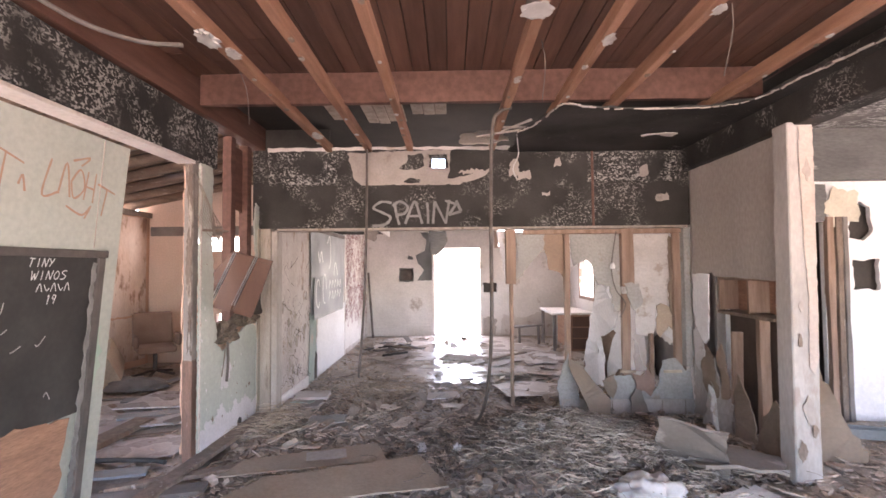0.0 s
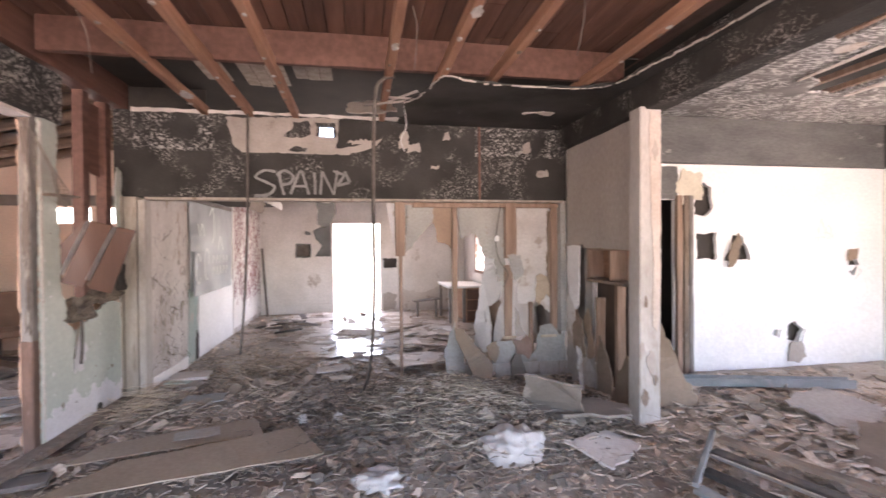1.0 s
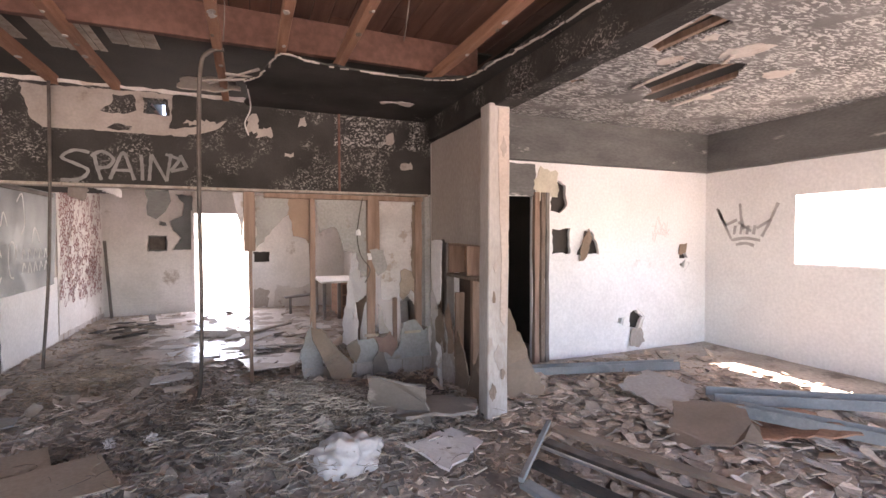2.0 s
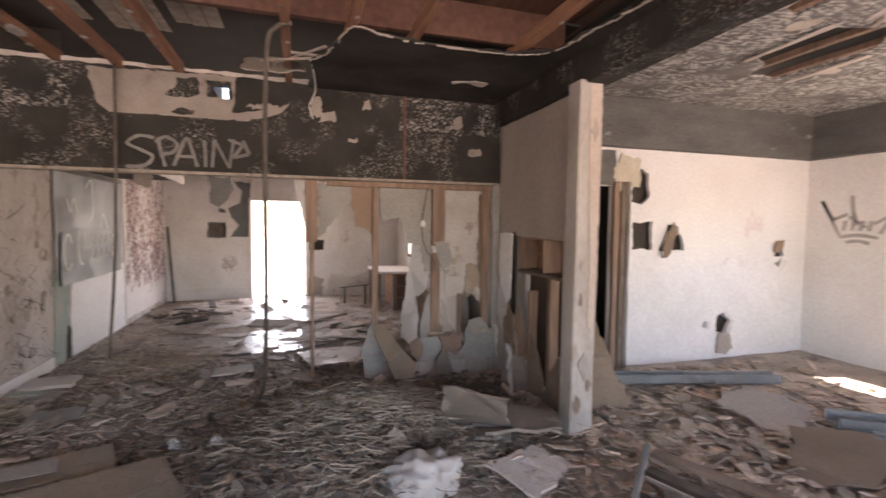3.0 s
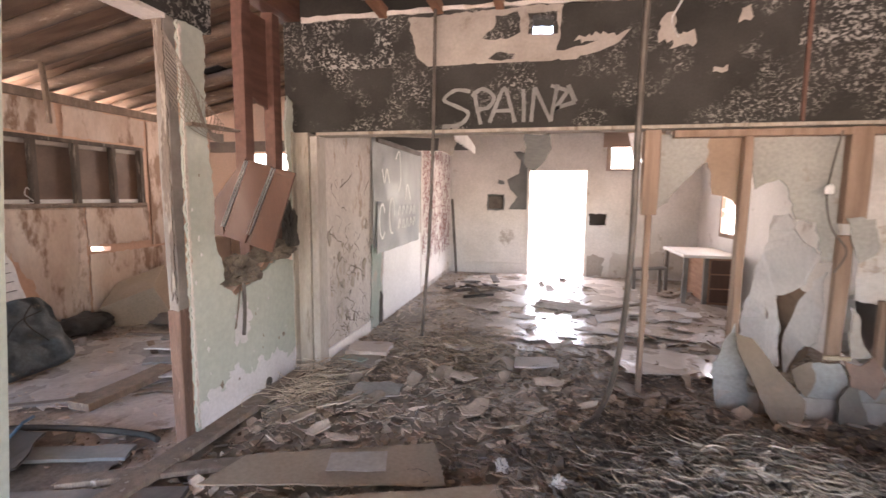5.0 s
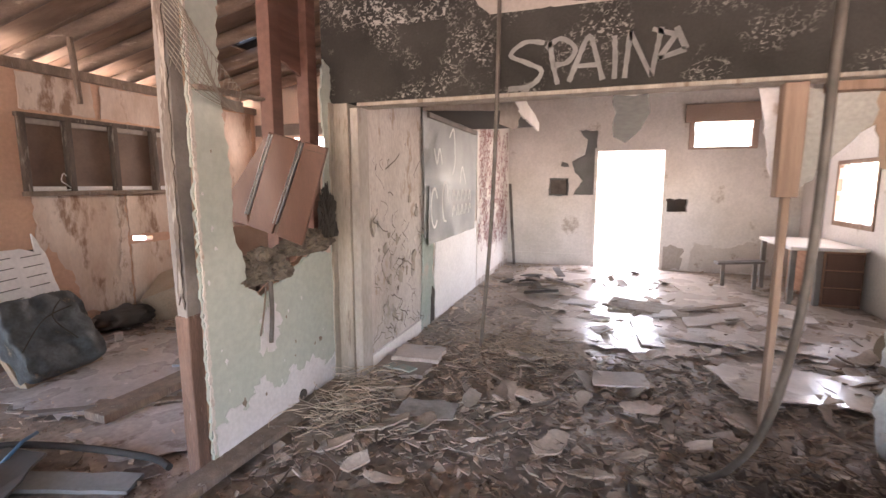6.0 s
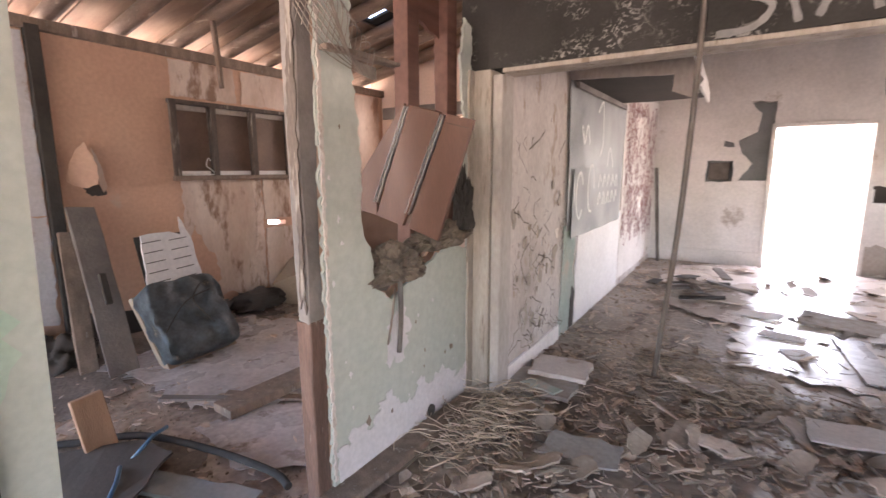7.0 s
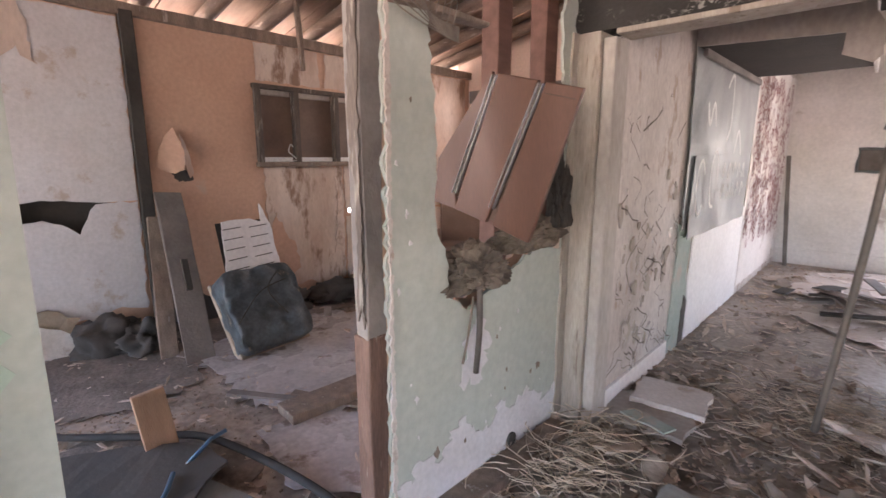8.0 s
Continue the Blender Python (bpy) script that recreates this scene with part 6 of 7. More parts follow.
single("cardboard_patch", sheet([(-1.05, 3.55), (-0.75, 3.62), (-0.8, 3.8), (-1.1, 3.72)], (), "z", 0.122, 0.003, 0.006, 0.1, 0.008), BEIGE, "pale paper torn over the cardboard", "paper")
single("timber_plank", beam((-1.96, 4.95, 0.05), (-2.02, 3.0, 0.06), 0.14, 0.04, wear=0.005), OLDWOOD, "weathered plank lying along the green wall", "plank")
single("timber_plank", beam((-2.4, 3.25, 0.05), (-1.35, 3.75, 0.05), 0.1, 0.03, wear=0.005), OLDWOOD, "weathered plank lying across the doorway", "plank")
single("timber_plank", beam((-2.9, 2.95, 0.04), (-1.7, 3.3, 0.04), 0.16, 0.03, wear=0.005), GREYWOOD, "grey plank lying in the doorway rubble", "plank")
single("plastic_bag", lump((1.3, 2.88, 0.16), (0.22, 0.15, 0.14), 21, 0.4, 4, 2.8), PLASTIC, "crumpled white plastic bag on the straw heap", "plastic bag", smooth=True)
single("plastic_bag", lump((0.42, 2.72, 0.1), (0.15, 0.1, 0.07), 31, 0.55, 4, 2.2), PLASTIC, "crumpled pale plastic scrap in the straw heap", "plastic bag", smooth=True)
flat_piece("shingle_slab", [(-0.3, -0.3), (0.3, -0.35), (0.42, 0.1), (0.2, 0.35), (-0.25, 0.25)], 2.0, 3.42, 10, TANGREY, "bent pale board slab beside the column", "slab", 0.1, (-14, 8), 0.02, 0.012, 0.03)
flat_piece("shingle_slab", [(-0.35, -0.2), (0.25, -0.25), (0.35, 0.2), (-0.2, 0.25)], 2.15, 3.4, -15, TANGREY, "creased pale board slab on rubble", "slab", 0.17, (-4, 6), 0.02, 0.012, 0.03)
flat_piece("shingle_slab", [(-0.22, -0.3), (0.2, -0.3), (0.24, 0.2), (0.0, 0.3), (-0.25, 0.2)], 1.78, 3.3, -30, TANGREY, "upright broken board beside the straw heap", "slab", 0.16, (-55, 8), 0.02, 0.02, 0.04)
flat_piece("shingle_slab", [(-0.3, -0.2), (0.25, -0.2), (0.3, 0.1), (-0.2, 0.2)], 2.0, 2.95, 40, PEELED, "pale board slab lying in front of the column", "slab", 0.05, (6, 5), 0.015, 0.02, 0.02)

mf = thing("steel_tray", (2.75, 2.45, 0), "bent steel tray lying on the rubble", "steel tray")
part("front_edge", beam((2.82, 2.85, 0.17), (2.2, 2.25, 0.14), 0.035, 0.03), BLUEGREY, mf)
for k, (p, q) in enumerate((((2.84, 2.82, 0.13), (3.4, 1.7, 0.1)), ((2.66, 2.66, 0.12), (3.1, 1.6, 0.1)), ((2.42, 2.45, 0.11), (2.8, 1.5, 0.08)), ((2.24, 2.28, 0.1), (2.5, 1.4, 0.06)))):
    part("rail", beam(p, q, 0.09, 0.03), (BROWN, STEEL, BLACK, BLUEGREY)[k], mf)
part("bright_rail", beam((2.55, 2.55, 0.15), (2.98, 1.55, 0.12), 0.02, 0.02), CHROME, mf)


def channel(name, p, q, w, label):
    th = thing(name, p, label, "steel channel", "steel channels on the floor")
    p, q = Vector(p), Vector(q)
    s = (q - p).normalized().cross(Vector((0, 0, 1))) * (w / 2)
    part("web", beam(p, q, w, 0.012), BLUEGREY, th)
    part("flange", beam(p + s + Vector((0, 0, 0.04)), q + s + Vector((0, 0, 0.04)), 0.012, 0.09), BLUEGREY, th)
    part("flange", beam(p - s + Vector((0, 0, 0.04)), q - s + Vector((0, 0, 0.04)), 0.012, 0.09), BLUEGREY, th)


channel("steel_channel", (4.55, 2.86, 0.1), (5.9, 2.0, 0.1), 0.2, "blue-grey steel channel lying across rubble")
channel("steel_channel", (3.5, 4.36, 0.04), (5.3, 3.86, 0.04), 0.12, "grey steel channel lying before the white wall")
channel("steel_channel", (4.4, 2.5, 0.12), (4.95, 1.6, 0.1), 0.12, "short blue-grey steel channel on rubble")
flat_piece("drywall_sheet", [(-0.35, -0.25), (0.3, -0.3), (0.4, 0.2), (-0.1, 0.35)], 4.3, 3.2, 30, BEIGE, "broken drywall sheet on the rubble", "drywall piece", 0.08, (6, -8), 0.013, 0.03, 0.03)
flat_piece("drywall_sheet", [(-0.35, -0.25), (0.3, -0.3), (0.4, 0.2), (-0.1, 0.35)], 4.0, 2.5, -30, BROWN, "curled brown paper-faced drywall sheet", "drywall piece", 0.1, (10, -8), 0.013, 0.03, 0.05)
flat_piece("drywall_sheet", [(-0.35, -0.25), (0.3, -0.3), (0.4, 0.2), (-0.1, 0.35)], 4.6, 2.2, 70, RAW, "curled reddish board on the rubble", "drywall piece", 0.1, (-12, 8), 0.013, 0.03, 0.06)

# ---- things: orange side room ----
ch = thing("seat_cushion", (-4.45, 4.42, 0), "torn blue-grey vinyl seat tipped against the wall", "seat")
cush = bmesh.new()
bmesh.ops.create_cube(cush, size=1)
bmesh.ops.subdivide_edges(cush, edges=cush.edges[:], cuts=22, use_grid_fill=True)
for v in cush.verts:
    n = Vector((abs(v.co.x), abs(v.co.y), abs(v.co.z))) * 2
    k = 1 / max(1.0, (n.x ** 9 + n.y ** 9 + n.z ** 9) ** (1 / 9))
    p = Vector((v.co.x * 0.64, v.co.y * 0.6, v.co.z * 0.21)) * k
    p.z += 0.026 * noise.noise(p * 9) + 0.03 * noise.noise(p * 3.5) + 0.012 * noise.noise(p * 22) - 0.03 * (1 - abs(noise.noise(p * 6 + Vector((3, 1, 0))))) ** 6
    v.co = p
cmx = pose(-4.27, 4.44, 0.32, 0, 56, 6)
bmesh.ops.transform(cush, matrix=cmx, verts=cush.verts)
part("cushion", cush, DENIM, ch, "creased blue-grey vinyl", smooth=True)
for a, b in (((-0.31, -0.29, -0.15), (0.32, 0.29, -0.1)), ((0.28, -0.3, -0.15), (0.33, 0.3, -0.04))):
    bm = bar(a, b)
    bmesh.ops.transform(bm, matrix=cmx, verts=bm.verts)
    part("wood_base", bm, CARD, ch)
for pts in ([(0.1, -0.3), (-0.1, -0.05), (-0.16, 0.2)], [(0.12, 0.1), (-0.1, 0.02), (-0.24, 0.16)]):
    bm = tube(curve_pts([(a, b, 0.106) for a, b in pts]), 0.005, 6)
    bmesh.ops.transform(bm, matrix=cmx, verts=bm.verts)
    part("seam", bm, BLACK, ch)
wb = thing("white_chair_back", (-4.55, 4.55, 0.02), "broken white plastic slotted panel behind the seat", "plastic panel")
slots = []
for i in range(5):
    for y0 in (0.05, 0.28):
        slots.append([(y0, 0.14 + i * 0.085), (y0 + 0.17, 0.15 + i * 0.085), (y0 + 0.17, 0.158 + i * 0.085), (y0, 0.148 + i * 0.085)])
bm = sheet([(0.02, -0.42), (0.48, -0.42), (0.5, 0), (0.48, 0.5), (0.42, 0.68), (0.4, 0.52), (0.3, 0.56), (0.06, 0.55), (0, 0)], slots, "x", 0, 0.015, 0.006, 0.06, hole_rag=0.0)
bmesh.ops.transform(bm, matrix=pose(-4.62, 4.31, 0.42, 0, -16, 4), verts=bm.verts)
part("slotted_sheet", bm, BRIGHT, wb)
bm = sheet(rect(0.02, 0.1, 0.47, 0.54), (), "x", 0, 0.004)
bmesh.ops.transform(bm, matrix=pose(-4.65, 4.31, 0.42, 0, -16, 4), verts=bm.verts)
part("rear_sheet", bm, BLACK, wb)
single("leaning_plank", beam((-4.32, 3.96, 0.0), (-5.1, 4.09, 1.19), 0.2, 0.03, (1, 0, 1), wear=0.006), GREYWOOD, "sooty grey plank leaning on the orange wall", "plank", "leaning planks")
single("leaning_plank", beam((-4.55, 3.82, 0.0), (-5.1, 3.98, 1.0), 0.12, 0.03, (1, 0, 1), wear=0.006), OLDWOOD, "weathered plank leaning on the black post", "plank", "leaning planks")
bm = beam((-4.6, 4.01, 0.47), (-4.74, 4.035, 0.68), 0.045, 0.03, (1, 0, 1))
bmesh.ops.translate(bm, verts=bm.verts, vec=(0.03, 0, 0.02))
single("latch_plate", bm, BLACK, "dark latch plate on the leaning plank", "latch")
for c, s, sd in (((-5.02, 3.55, 0.08), (0.14, 0.22, 0.2), 3), ((-4.9, 3.78, 0.06), (0.18, 0.2, 0.16), 8), ((-4.95, 4.95, 0.08), (0.2, 0.25, 0.13), 13), ((-4.9, 5.5, 0.1), (0.18, 0.3, 0.12), 17)):
    single("burnt_cloth", lump(c, s, sd, 0.5, 4, 2.2), DARK, "heap of dark burnt cloth at the wall foot", "cloth heap", "cloth heaps", smooth=True)
single("torn_board", sheet([(2.85, 0.0), (3.4, 0.0), (3.42, 0.12), (3.3, 0.22), (3.1, 0.3), (2.85, 0.28)], (), "x", -5.14, 0.012, 0.02, 0.06, 0.04), PEELED, "pale torn board bulging from the wall foot", "board")
single("tin_can", tube([(-4.5, 5.15, 0.0), (-4.5, 5.15, 0.1)], 0.035, 14), BEIGE, "small pale tin can on the floor", "can")
bx = thing("cardboard_box", (-4.7, 6.25, 0), "brown cardboard box tipped on its corner", "box")
bm = bar((-0.3, -0.32, 0), (0.3, 0.32, 0.4))
bmesh.ops.transform(bm, matrix=pose(-4.72, 6.25, 0.1, 18, -22, 25), verts=bm.verts)
part("carton", bm, CARD, bx)
bm = bar((-0.3, -0.34, 0.4), (0.3, -0.1, 0.41))
bmesh.ops.transform(bm, matrix=pose(-4.72, 6.25, 0.1, 18, -22, 25), verts=bm.verts)
part("flap", bm, CARD, bx)
single("wooden_block", beam((-3.25, 3.405, 0.0), (-3.3, 3.37, 0.37), 0.14, 0.035, (1, 0, 0), wear=0.002), SAWN, "sawn orange-brown board standing on end", "board")
single("black_hose", tube(curve_pts([(-3.95, 2.95, 0.04), (-3.75, 3.11, 0.05), (-3.45, 3.36, 0.07), (-3.2, 3.56, 0.09), (-2.8, 3.7, 0.07), (-2.43, 3.78, 0.04), (-2.28, 3.76, 0.03)]), 0.019, 10), RUBBER, "thick black rubber hose lying on the floor", "hose")
flat_piece("dark_board", [(-0.5, -0.2), (0.0, -0.34), (0.4, -0.2), (0.42, 0.16), (0.2, 0.28), (-0.2, 0.22), (-0.46, 0.1)], -3.12, 3.18, 35, DARK, "dark brown board lying under the hose", "board", 0.07, (3, -3), 0.012, 0.012, 0.015)
for p, q in (((-3.0, 3.42, 0.1), (-3.05, 3.62, 0.16)), ((-2.75, 3.2, 0.08), (-2.95, 3.35, 0.12)), ((-2.7, 3.15, 0.06), (-2.78, 3.1, 0.1))):
    single("blue_strap", tube([p, ((p[0] + q[0]) / 2, (p[1] + q[1]) / 2 + 0.02, q[2]), q], 0.01, 8), BLUE, "blue plastic strap among the rubbish", "strap", "blue straps")
single("grooved_plank", beam((-3.15, 3.98, 0.05), (-3.1, 4.75, 0.06), 0.2, 0.05, wear=0.006), OLDWOOD, "weathered grooved plank lying on the side room floor", "plank")
flat_piece("vinyl_sheet", [(-0.4, -0.25), (0.1, -0.35), (0.45, -0.1), (0.4, 0.4), (-0.1, 0.3), (-0.4, 0.1)], -2.75, 4.05, 0, VINYL, "torn grey vinyl flooring sheet", "vinyl sheet", 0.028, (0, 0), 0.004, 0.04, 0.0)
flat_piece("vinyl_sheet", [(-0.9, -0.8), (0.7, -0.7), (0.8, 0.7), (-0.3, 0.9), (-0.9, 0.5)], -3.7, 4.7, 0, VINYL, "dusty grey vinyl flooring sheet", "vinyl sheet", 0.028, (0, 0), 0.004, 0.06, 0.0)
for x, y, tn in ((-3.2, 5.0, 30), (-2.7, 4.9, 75), (-3.6, 5.6, 10), (-3.0, 6.0, 50), (-2.6, 3.5, 20), (-3.9, 6.4, 80)):
    flat_piece("blue_board", rect(-0.3, -0.07, 0.3, 0.07), x, y, tn, (BLUEGREY, GREYWOOD)[int(tn) % 2], "flat grey board on the side room floor", "board", 0.03, (2, 2), 0.02, 0.008, 0.0, "boards on the side room floor")

# sheets added where daylight glares off the floor, pale colour helping the reflection
flat_piece("pale_sheet", [(-0.5, -0.35), (0.45, -0.3), (0.5, 0.35), (-0.3, 0.4)], -3.3, 5.55, 12, VINYL, "pale glossy sheet for the daylight glare on the side room floor", "sheet", 0.05, (0, 2), 0.012, 0.01, 0.004)
flat_piece("pale_sheet", [(-0.45, -0.12), (0.45, -0.16), (0.42, 0.14), (-0.4, 0.16)], -2.85, 4.75, 24, VINYL, "pale glossy board for the bluish glare on the side room floor", "sheet", 0.045, (0, 1), 0.014, 0.008, 0.003)
arm = thing("office_armchair", (-4.45, 7.0, 0), "brown upholstered office armchair with padded arms", "armchair")
for nm, a, b, m in (("seat", (-0.25, -0.25, 0.38), (0.25, 0.25, 0.48), SKIN), ("arm", (0.0, 0.24, 0.48), (0.3, 0.3, 0.66), SKIN), ("arm", (0.0, -0.3, 0.48), (0.3, -0.24, 0.66), SKIN)):
    bm = bar(a, b, bevel=0.02)
    bmesh.ops.transform(bm, matrix=pose(-4.4, 6.95, 0, 0, 0, -50), verts=bm.verts)
    part(nm, bm, m, arm)
bm = bar((-0.05, -0.27, 0.0), (0.05, 0.27, 0.52), bevel=0.025)
bmesh.ops.transform(bm, matrix=pose(-4.4, 6.95, 0, 0, 0, -50) @ pose(-0.24, 0, 0.44, 0, -14, 0), verts=bm.verts)
part("backrest", bm, SKIN, arm)
part("stem", tube([(-4.4, 6.95, 0.08), (-4.4, 6.95, 0.39)], 0.03, 10), STEEL, arm)
for k in range(5):
    a = k * 1.2566
    part("foot", beam((-4.4, 6.95, 0.1), (-4.4 + 0.3 * math.cos(a), 6.95 + 0.3 * math.sin(a), 0.04), 0.04, 0.03), STEEL, arm)
single("side_cushion", lump((-4.2, 6.2, 0.06), (0.45, 0.22, 0.1), 40, 0.35, 4, 2), GREYWOOD, "flattened grey cushion on the side room floor", "cushion", smooth=True)

for k, (x, y, turn) in enumerate(((-3.0, 4.35, 28), (-3.35, 4.1, 35), (-2.75, 4.7, 20), (-3.7, 5.2, -40), (-4.1, 5.6, 15), (-3.2, 5.6, 60))):
    flat_piece("floor_batten", rect(-0.42 + 0.04 * k, -0.03, 0.42 - 0.04 * k, 0.03), x, y, turn, (OLDWOOD, GREYWOOD, CASING)[k % 3], "thin wooden batten lying on the side room floor", "batten", 0.02, (0, 2), 0.018, 0.004, 0.002, "battens on the side room floor")

# dark patches: dirt, plus the shade near the wall put into the colour
DIRT_SHADE = mat("dirt_and_shade", (0.26, 0.215, 0.185), (0.16, 0.13, 0.11), 5, 40, 0.95, 0.9, stain=(0.24, 0.2, 0.17), stain_at=0.6, stain_scale=6, grit=0.3)
for outline in ([(-5.15, 2.6), (-4.5, 2.6), (-4.05, 3.05), (-3.85, 3.5), (-4.0, 3.85), (-4.25, 4.0), (-4.5, 4.6), (-4.6, 5.6), (-5.15, 5.8)], [(-3.75, 2.9), (-2.9, 2.75), (-2.3, 3.2), (-2.3, 3.72), (-2.7, 3.62), (-3.1, 3.72), (-3.45, 3.5), (-3.7, 3.3)], [(-3.9, 3.95), (-3.5, 3.9), (-3.35, 4.15), (-3.6, 4.35), (-3.95, 4.25)]):
    dirt = sheet(outline, (), "z", 0.0, 0.006, rag=0.07, step=0.05)
    for v in dirt.verts:
        v.co.z += floor_z(v.co.x, v.co.y) + 0.012
    tagged(single("dirt_patch", dirt, DIRT_SHADE, "dark dirt and painted wall-foot shade over the side room floor", "dirt"), kind="stuff")

# ---- rubble ----
def pieces_mesh(name, spots, material, label, size, sides=(4, 6), flat=0.12, tilt=0.5, lift=0.02, narrow=(0.45, 1.0)):
    """Broken chips, each with a top and edges, joined into one mesh."""
    verts, faces = [], []
    for x, y in spots:
        n = R.randint(*sides)
        r = size[0] + (size[1] - size[0]) * R.random() ** 2.2
        base = floor_z(x, y) + R.uniform(0, lift)
        e = Euler((R.gauss(0, tilt) * 0.5, R.gauss(0, tilt) * 0.5, R.uniform(0, 6.28))).to_matrix()
        h = max(0.006, r * flat * R.uniform(0.5, 1.4))
        s = R.uniform(*narrow)
        k = len(verts)
        rad = [r * R.uniform(0.45, 1.15) for _ in range(n)]
        skew = [R.uniform(-0.4, 0.4) for _ in range(n)]
        for zz in (0, h):
            for i in range(n):
                a = 6.283 * (i + skew[i]) / n
                p = e @ Vector((rad[i] * math.cos(a), rad[i] * s * math.sin(a), zz))
                verts.append((x + p.x, y + p.y, base + p.z + r * 0.12))
        faces.append(tuple(range(k + n, k + 2 * n)))
        for i in range(n):
            j = (i + 1) % n
            faces.append((k + i, k + j, k + n + j, k + n + i))
    me = bpy.data.meshes.new(name)
    me.from_pydata(verts, [], faces)
    me.materials.append(material)
    return tagged(new(name, me), label, "rubble", kind="stuff")


def spots(n, x0, x1, y0, y1, keep=lambda x, y: True):
    out = []
    while len(out) < n:
        x, y = R.uniform(x0, x1), R.uniform(y0, y1)
        if keep(x, y):
            out.append((x, y))
    return out


near = lambda x, y: R.random() < (1.0 if y < 6.2 else 0.4 if abs(x - 0.5) > 1.3 else 0.07)
pieces_mesh("rubble_hall", spots(7000, -1.9, 2.7, 1.2, 10.8, near), RUBBLE, "broken pale drywall rubble over the hall floor", (0.008, 0.062), flat=0.14, tilt=0.55)
pieces_mesh("rubble_hall_dark", spots(5000, -1.9, 2.7, 1.2, 6.8, near), RUBBLE_D, "dark charred chips over the hall floor", (0.008, 0.06), flat=0.18, tilt=0.7)
pieces_mesh("rubble_room", spots(4000, 2.6, 6.8, 0.8, 4.6, lambda x, y: R.random() < 1.1 - (x - 2.6) / 3.5), RUBBLE, "broken drywall rubble over the side floor", (0.012, 0.11), flat=0.12, tilt=0.4)
pieces_mesh("rubble_orange", spots(2600, -5.1, -2.2, 2.4, 7.8, lambda x, y: R.random() < (1.0 if x < -4.4 or y < 3.7 else 0.35)), RUBBLE_D, "scattered dark chips on the side room floor", (0.005, 0.032), flat=0.08, tilt=0.25, lift=0.005, narrow=(0.25, 0.9))
pieces_mesh("litter_orange", spots(1700, -5.1, -2.15, 2.6, 5.4, lambda x, y: R.random() < (1.0 if y < 3.9 or x < -4.5 else 0.18)), OLDWOOD, "fine dark litter over the side room floor", (0.003, 0.016), flat=0.15, tilt=0.3, lift=0.004, narrow=(0.15, 0.6))
pieces_mesh("rubble_orange_pale", spots(350, -5.1, -2.2, 2.6, 7.8), RUBBLE, "scattered pale chips on the side room floor", (0.01, 0.06), flat=0.12, tilt=0.4)
pieces_mesh("paper_orange", spots(420, -5.0, -2.2, 2.8, 6.2), SCRAP, "pale paper and plaster strips on the side room floor", (0.012, 0.075), (4, 5), 0.07, 0.35, 0.025, (0.08, 0.4))
pieces_mesh("splinters", spots(650, -1.9, 2.7, 2.6, 6.8), OLDWOOD, "wood splinters and strips over the rubble", (0.03, 0.15), (4, 4), 0.08, 0.4, 0.03, (0.06, 0.2))
pieces_mesh("splinters_pale", spots(700, -1.9, 6.0, 1.4, 8.5, lambda x, y: x < 2.6 or y < 4.5), SCRAP, "pale paper strips over the rubble", (0.03, 0.13), (4, 5), 0.06, 0.5, 0.03, (0.1, 0.3))
heap_spots = [(0.95 + R.gauss(0, 0.55), 3.6 + R.gauss(0, 0.5)) for _ in range(3000)]
pieces_mesh("mulch", heap_spots, MOUND, "charred mulch chips in the straw heap", (0.012, 0.06), flat=0.3, tilt=1.0, lift=0.05)
heap_spots = [(0.5 + R.gauss(0, 0.7), 4.0 + R.gauss(0, 0.5)) for _ in range(420)]
pieces_mesh("heap_flakes", heap_spots, RUBBLE, "pale flakes scattered over the straw heap", (0.012, 0.05), flat=0.25, tilt=1.0, lift=0.05)

heap_spots = [(2.15 + R.gauss(0, 0.3), 4.45 + R.gauss(0, 0.3)) for _ in range(700)]
pieces_mesh("char_dust", [p for p in heap_spots if p[0] < 2.66 and p[1] < 4.95], MOUND, "dark charred crumbs at the foot of the partition", (0.015, 0.07), flat=0.1, tilt=0.3, lift=0.03)
for k in range(14):
    x, y = 0.95 + R.gauss(0, 0.45), 3.45 + R.gauss(0, 0.35)
    r = R.uniform(0.018, 0.04)
    single("fluff_tuft", lump((x, y, floor_z(x, y) + 0.07), (r, r * R.uniform(0.6, 1), r * 1.2), k, 0.9, 3, 2.6), PLASTIC if k % 3 else BEIGE, "pale fluffy tuft caught in the straw heap", "fluff", "tufts in the straw heap")

scraps = [single("drywall_scrap", sheet([(s * math.cos(a) * R.uniform(0.7, 1.15), s * w * math.sin(a) * R.uniform(0.8, 1.2)) for a in turns], (), "z", 0, 0.01, 0.012, 0.03, 0.045), SCRAP, "torn pale drywall scrap lying on the rubble", "drywall piece", "drywall scraps on the floor") for s, w, turns in ((0.05, 0.6, (0.3, 1.9, 3.3, 5.2)), (0.07, 0.35, (0.2, 2.4, 3.5, 5.9)), (0.09, 0.7, (0.6, 1.6, 3.0, 3.9, 5.4)), (0.12, 0.4, (0.3, 1.1, 2.9, 3.6, 5.9)), (0.16, 0.55, (0.5, 2.2, 3.4, 4.4, 5.7)))]
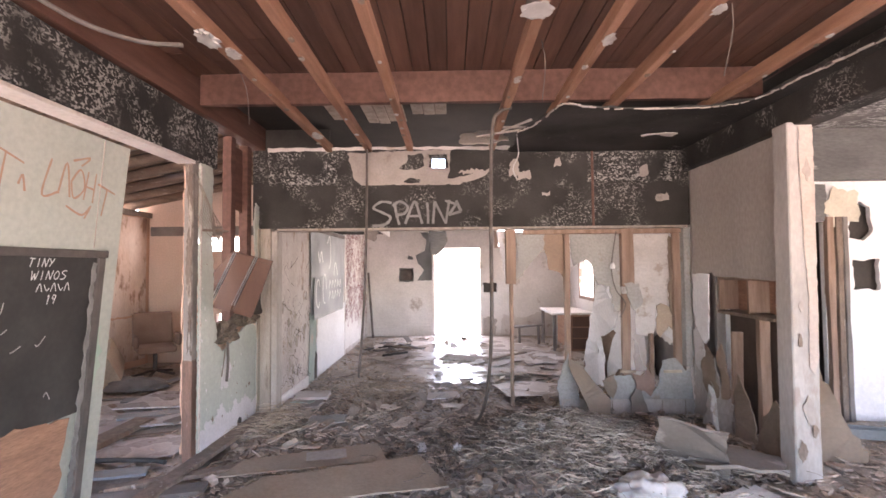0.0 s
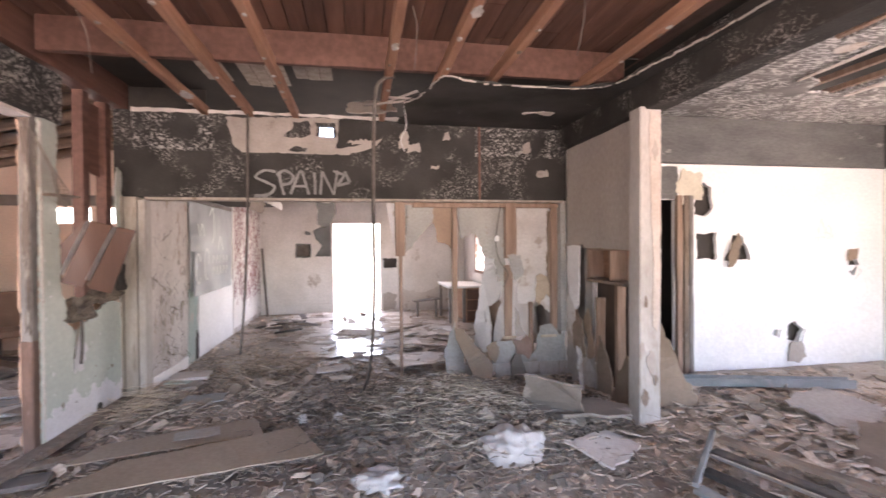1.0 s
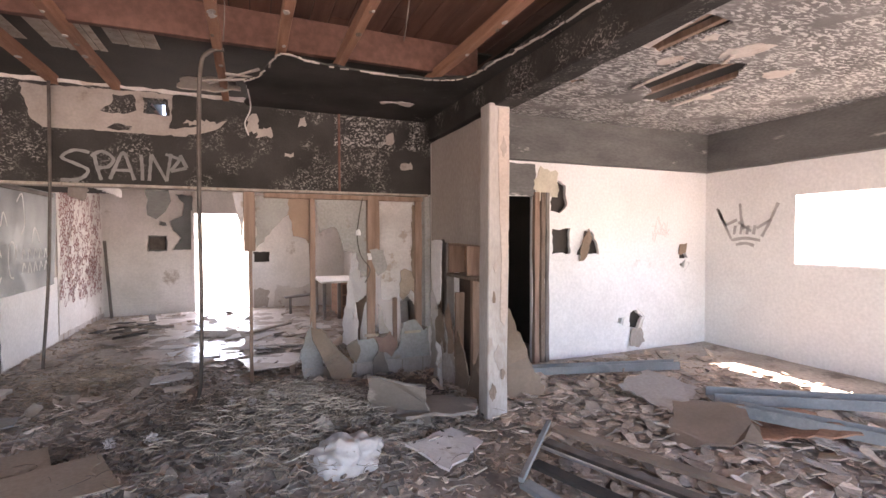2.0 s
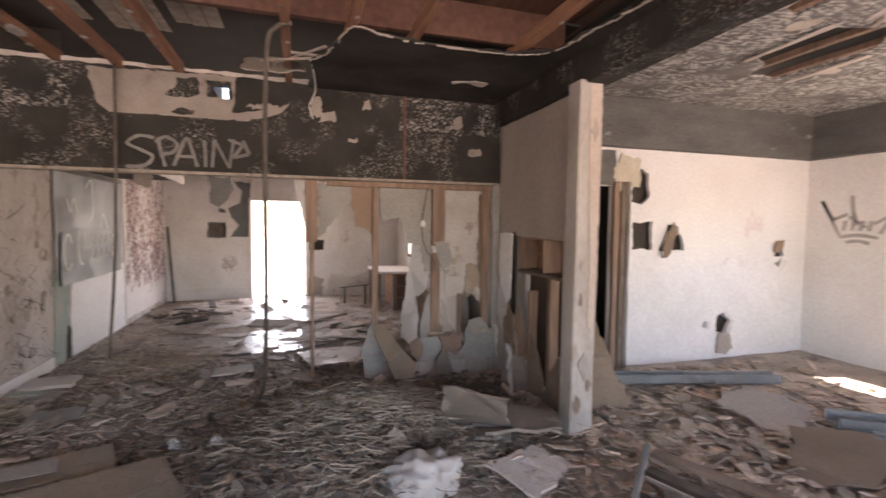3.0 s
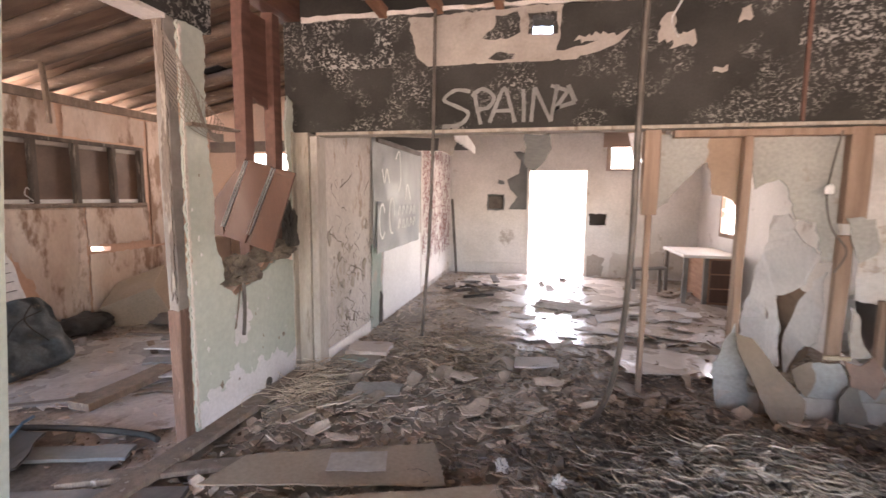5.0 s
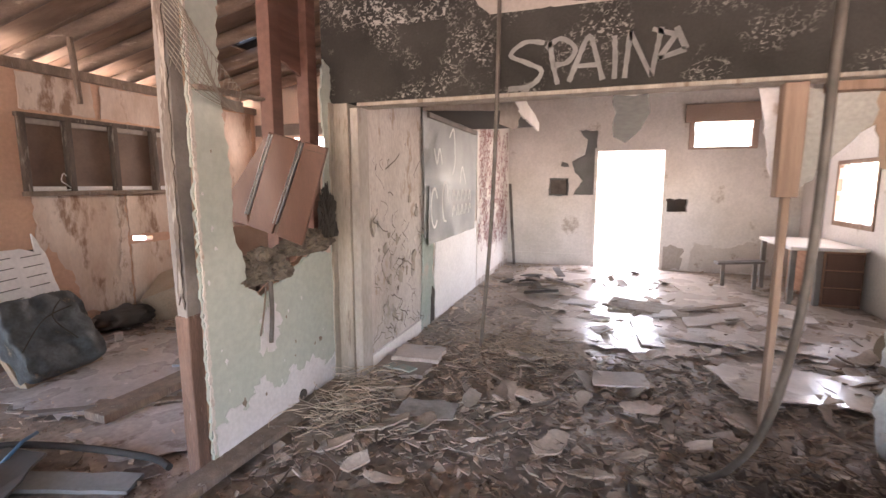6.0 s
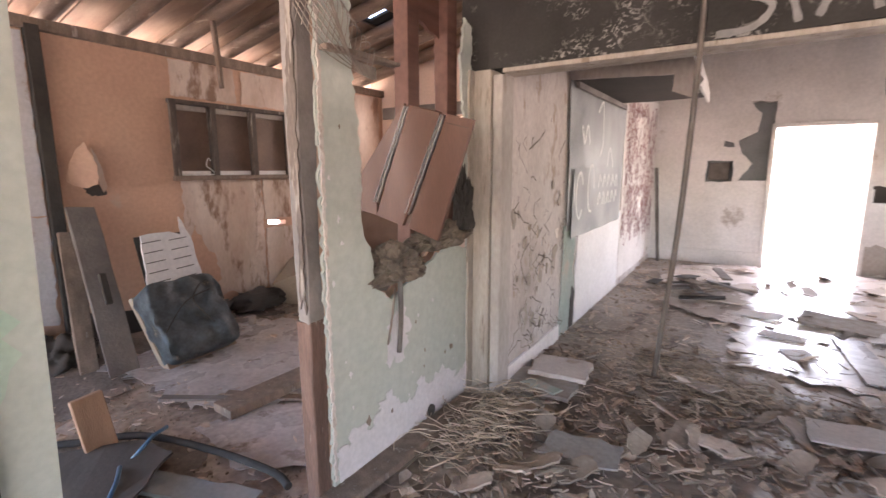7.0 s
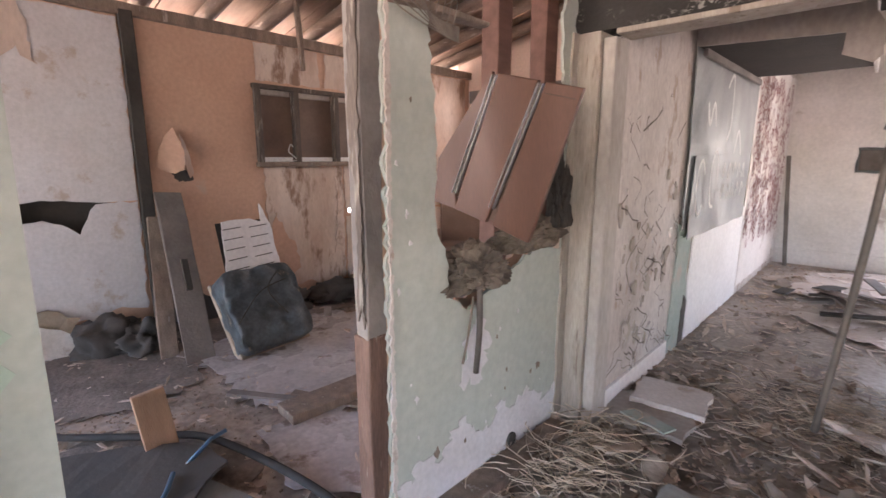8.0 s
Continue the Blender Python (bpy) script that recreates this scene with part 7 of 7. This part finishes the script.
for k, (x, y) in enumerate(spots(200, -1.8, 2.6, 3.0, 10.4, lambda x, y: (y < 6.3 or R.random() < 0.4) and not (0.0 < x < 1.9 and y < 4.4) and not (-1.9 < x < 0.1 and y < 3.9)) + spots(70, 2.95, 5.3, 1.2, 4.5)):
    m = pose(x, y, floor_z(x, y) + R.uniform(0.03, 0.06), R.gauss(0, 7), R.gauss(0, 7), R.uniform(0, 360))
    if k < 5:
        scraps[k].matrix_basis = m
    else:
        copy_thing(scraps[k % 5], m)


def strands(name, count, where, length, radius, material, label, rise=0.12):
    """Dry stalks, each a bent three-sided sliver."""
    verts, faces = [], []
    for _ in range(count):
        x, y = where()
        a, l = R.uniform(0, 6.28), R.uniform(*length)
        up = R.uniform(-0.25, 0.6)
        z = floor_z(x, y) + R.uniform(0.0, rise)
        r = R.uniform(*radius)
        bendy = R.gauss(0, 1.3)
        k = len(verts)
        for i in range(6):
            f = i / 5
            px = x + math.cos(a + bendy * f) * l * f
            py = y + math.sin(a + bendy * f) * l * f
            pz = max(z + up * l * f * (1 - 0.6 * f), floor_z(px, py) + 0.004)
            nx, ny = -math.sin(a), math.cos(a)
            verts += [(px + nx * r, py + ny * r, pz), (px - nx * r, py - ny * r, pz), (px, py, pz + r * 1.6)]
        for i in range(5):
            for j in range(3):
                b0, b1 = k + i * 3 + j, k + i * 3 + (j + 1) % 3
                faces.append((b0, b1, b1 + 3, b0 + 3))
    me = bpy.data.meshes.new(name)
    me.from_pydata(verts, [], faces)
    me.materials.append(material)
    return tagged(new(name, me), label, "straw", kind="stuff")


strands("straw_heap", 2600, lambda: (1.1 + R.gauss(0, 0.42), 3.5 + R.gauss(0, 0.33)), (0.05, 0.17), (0.0012, 0.0032), STRAW, "tangled grey-brown stalks heaped on the floor")
strands("straw_heap_dark", 1700, lambda: (0.8 + R.gauss(0, 0.55), 3.6 + R.gauss(0, 0.45)), (0.05, 0.2), (0.001, 0.0026), MOUND, "charred stalks in the heap")
strands("straw_wall", 240, lambda: (-1.78 + R.gauss(0, 0.1), 4.68 + R.gauss(0, 0.22)), (0.08, 0.34), (0.0014, 0.0032), STRAW_Y, "pale dry straw beside the green wall", 0.1)
strands("straw_back", 700, lambda: (-0.8 + R.gauss(0, 0.3), 6.0 + R.gauss(0, 0.3)), (0.05, 0.18), (0.0008, 0.002), STRAW_Y, "pale dry straw tuft in the opening", 0.1)
strands("straw_scatter", 450, lambda: (R.uniform(-1.9, 2.7), R.uniform(2.4, 7.5)), (0.06, 0.22), (0.001, 0.003), STRAW, "stalks scattered over the rubble", 0.03)
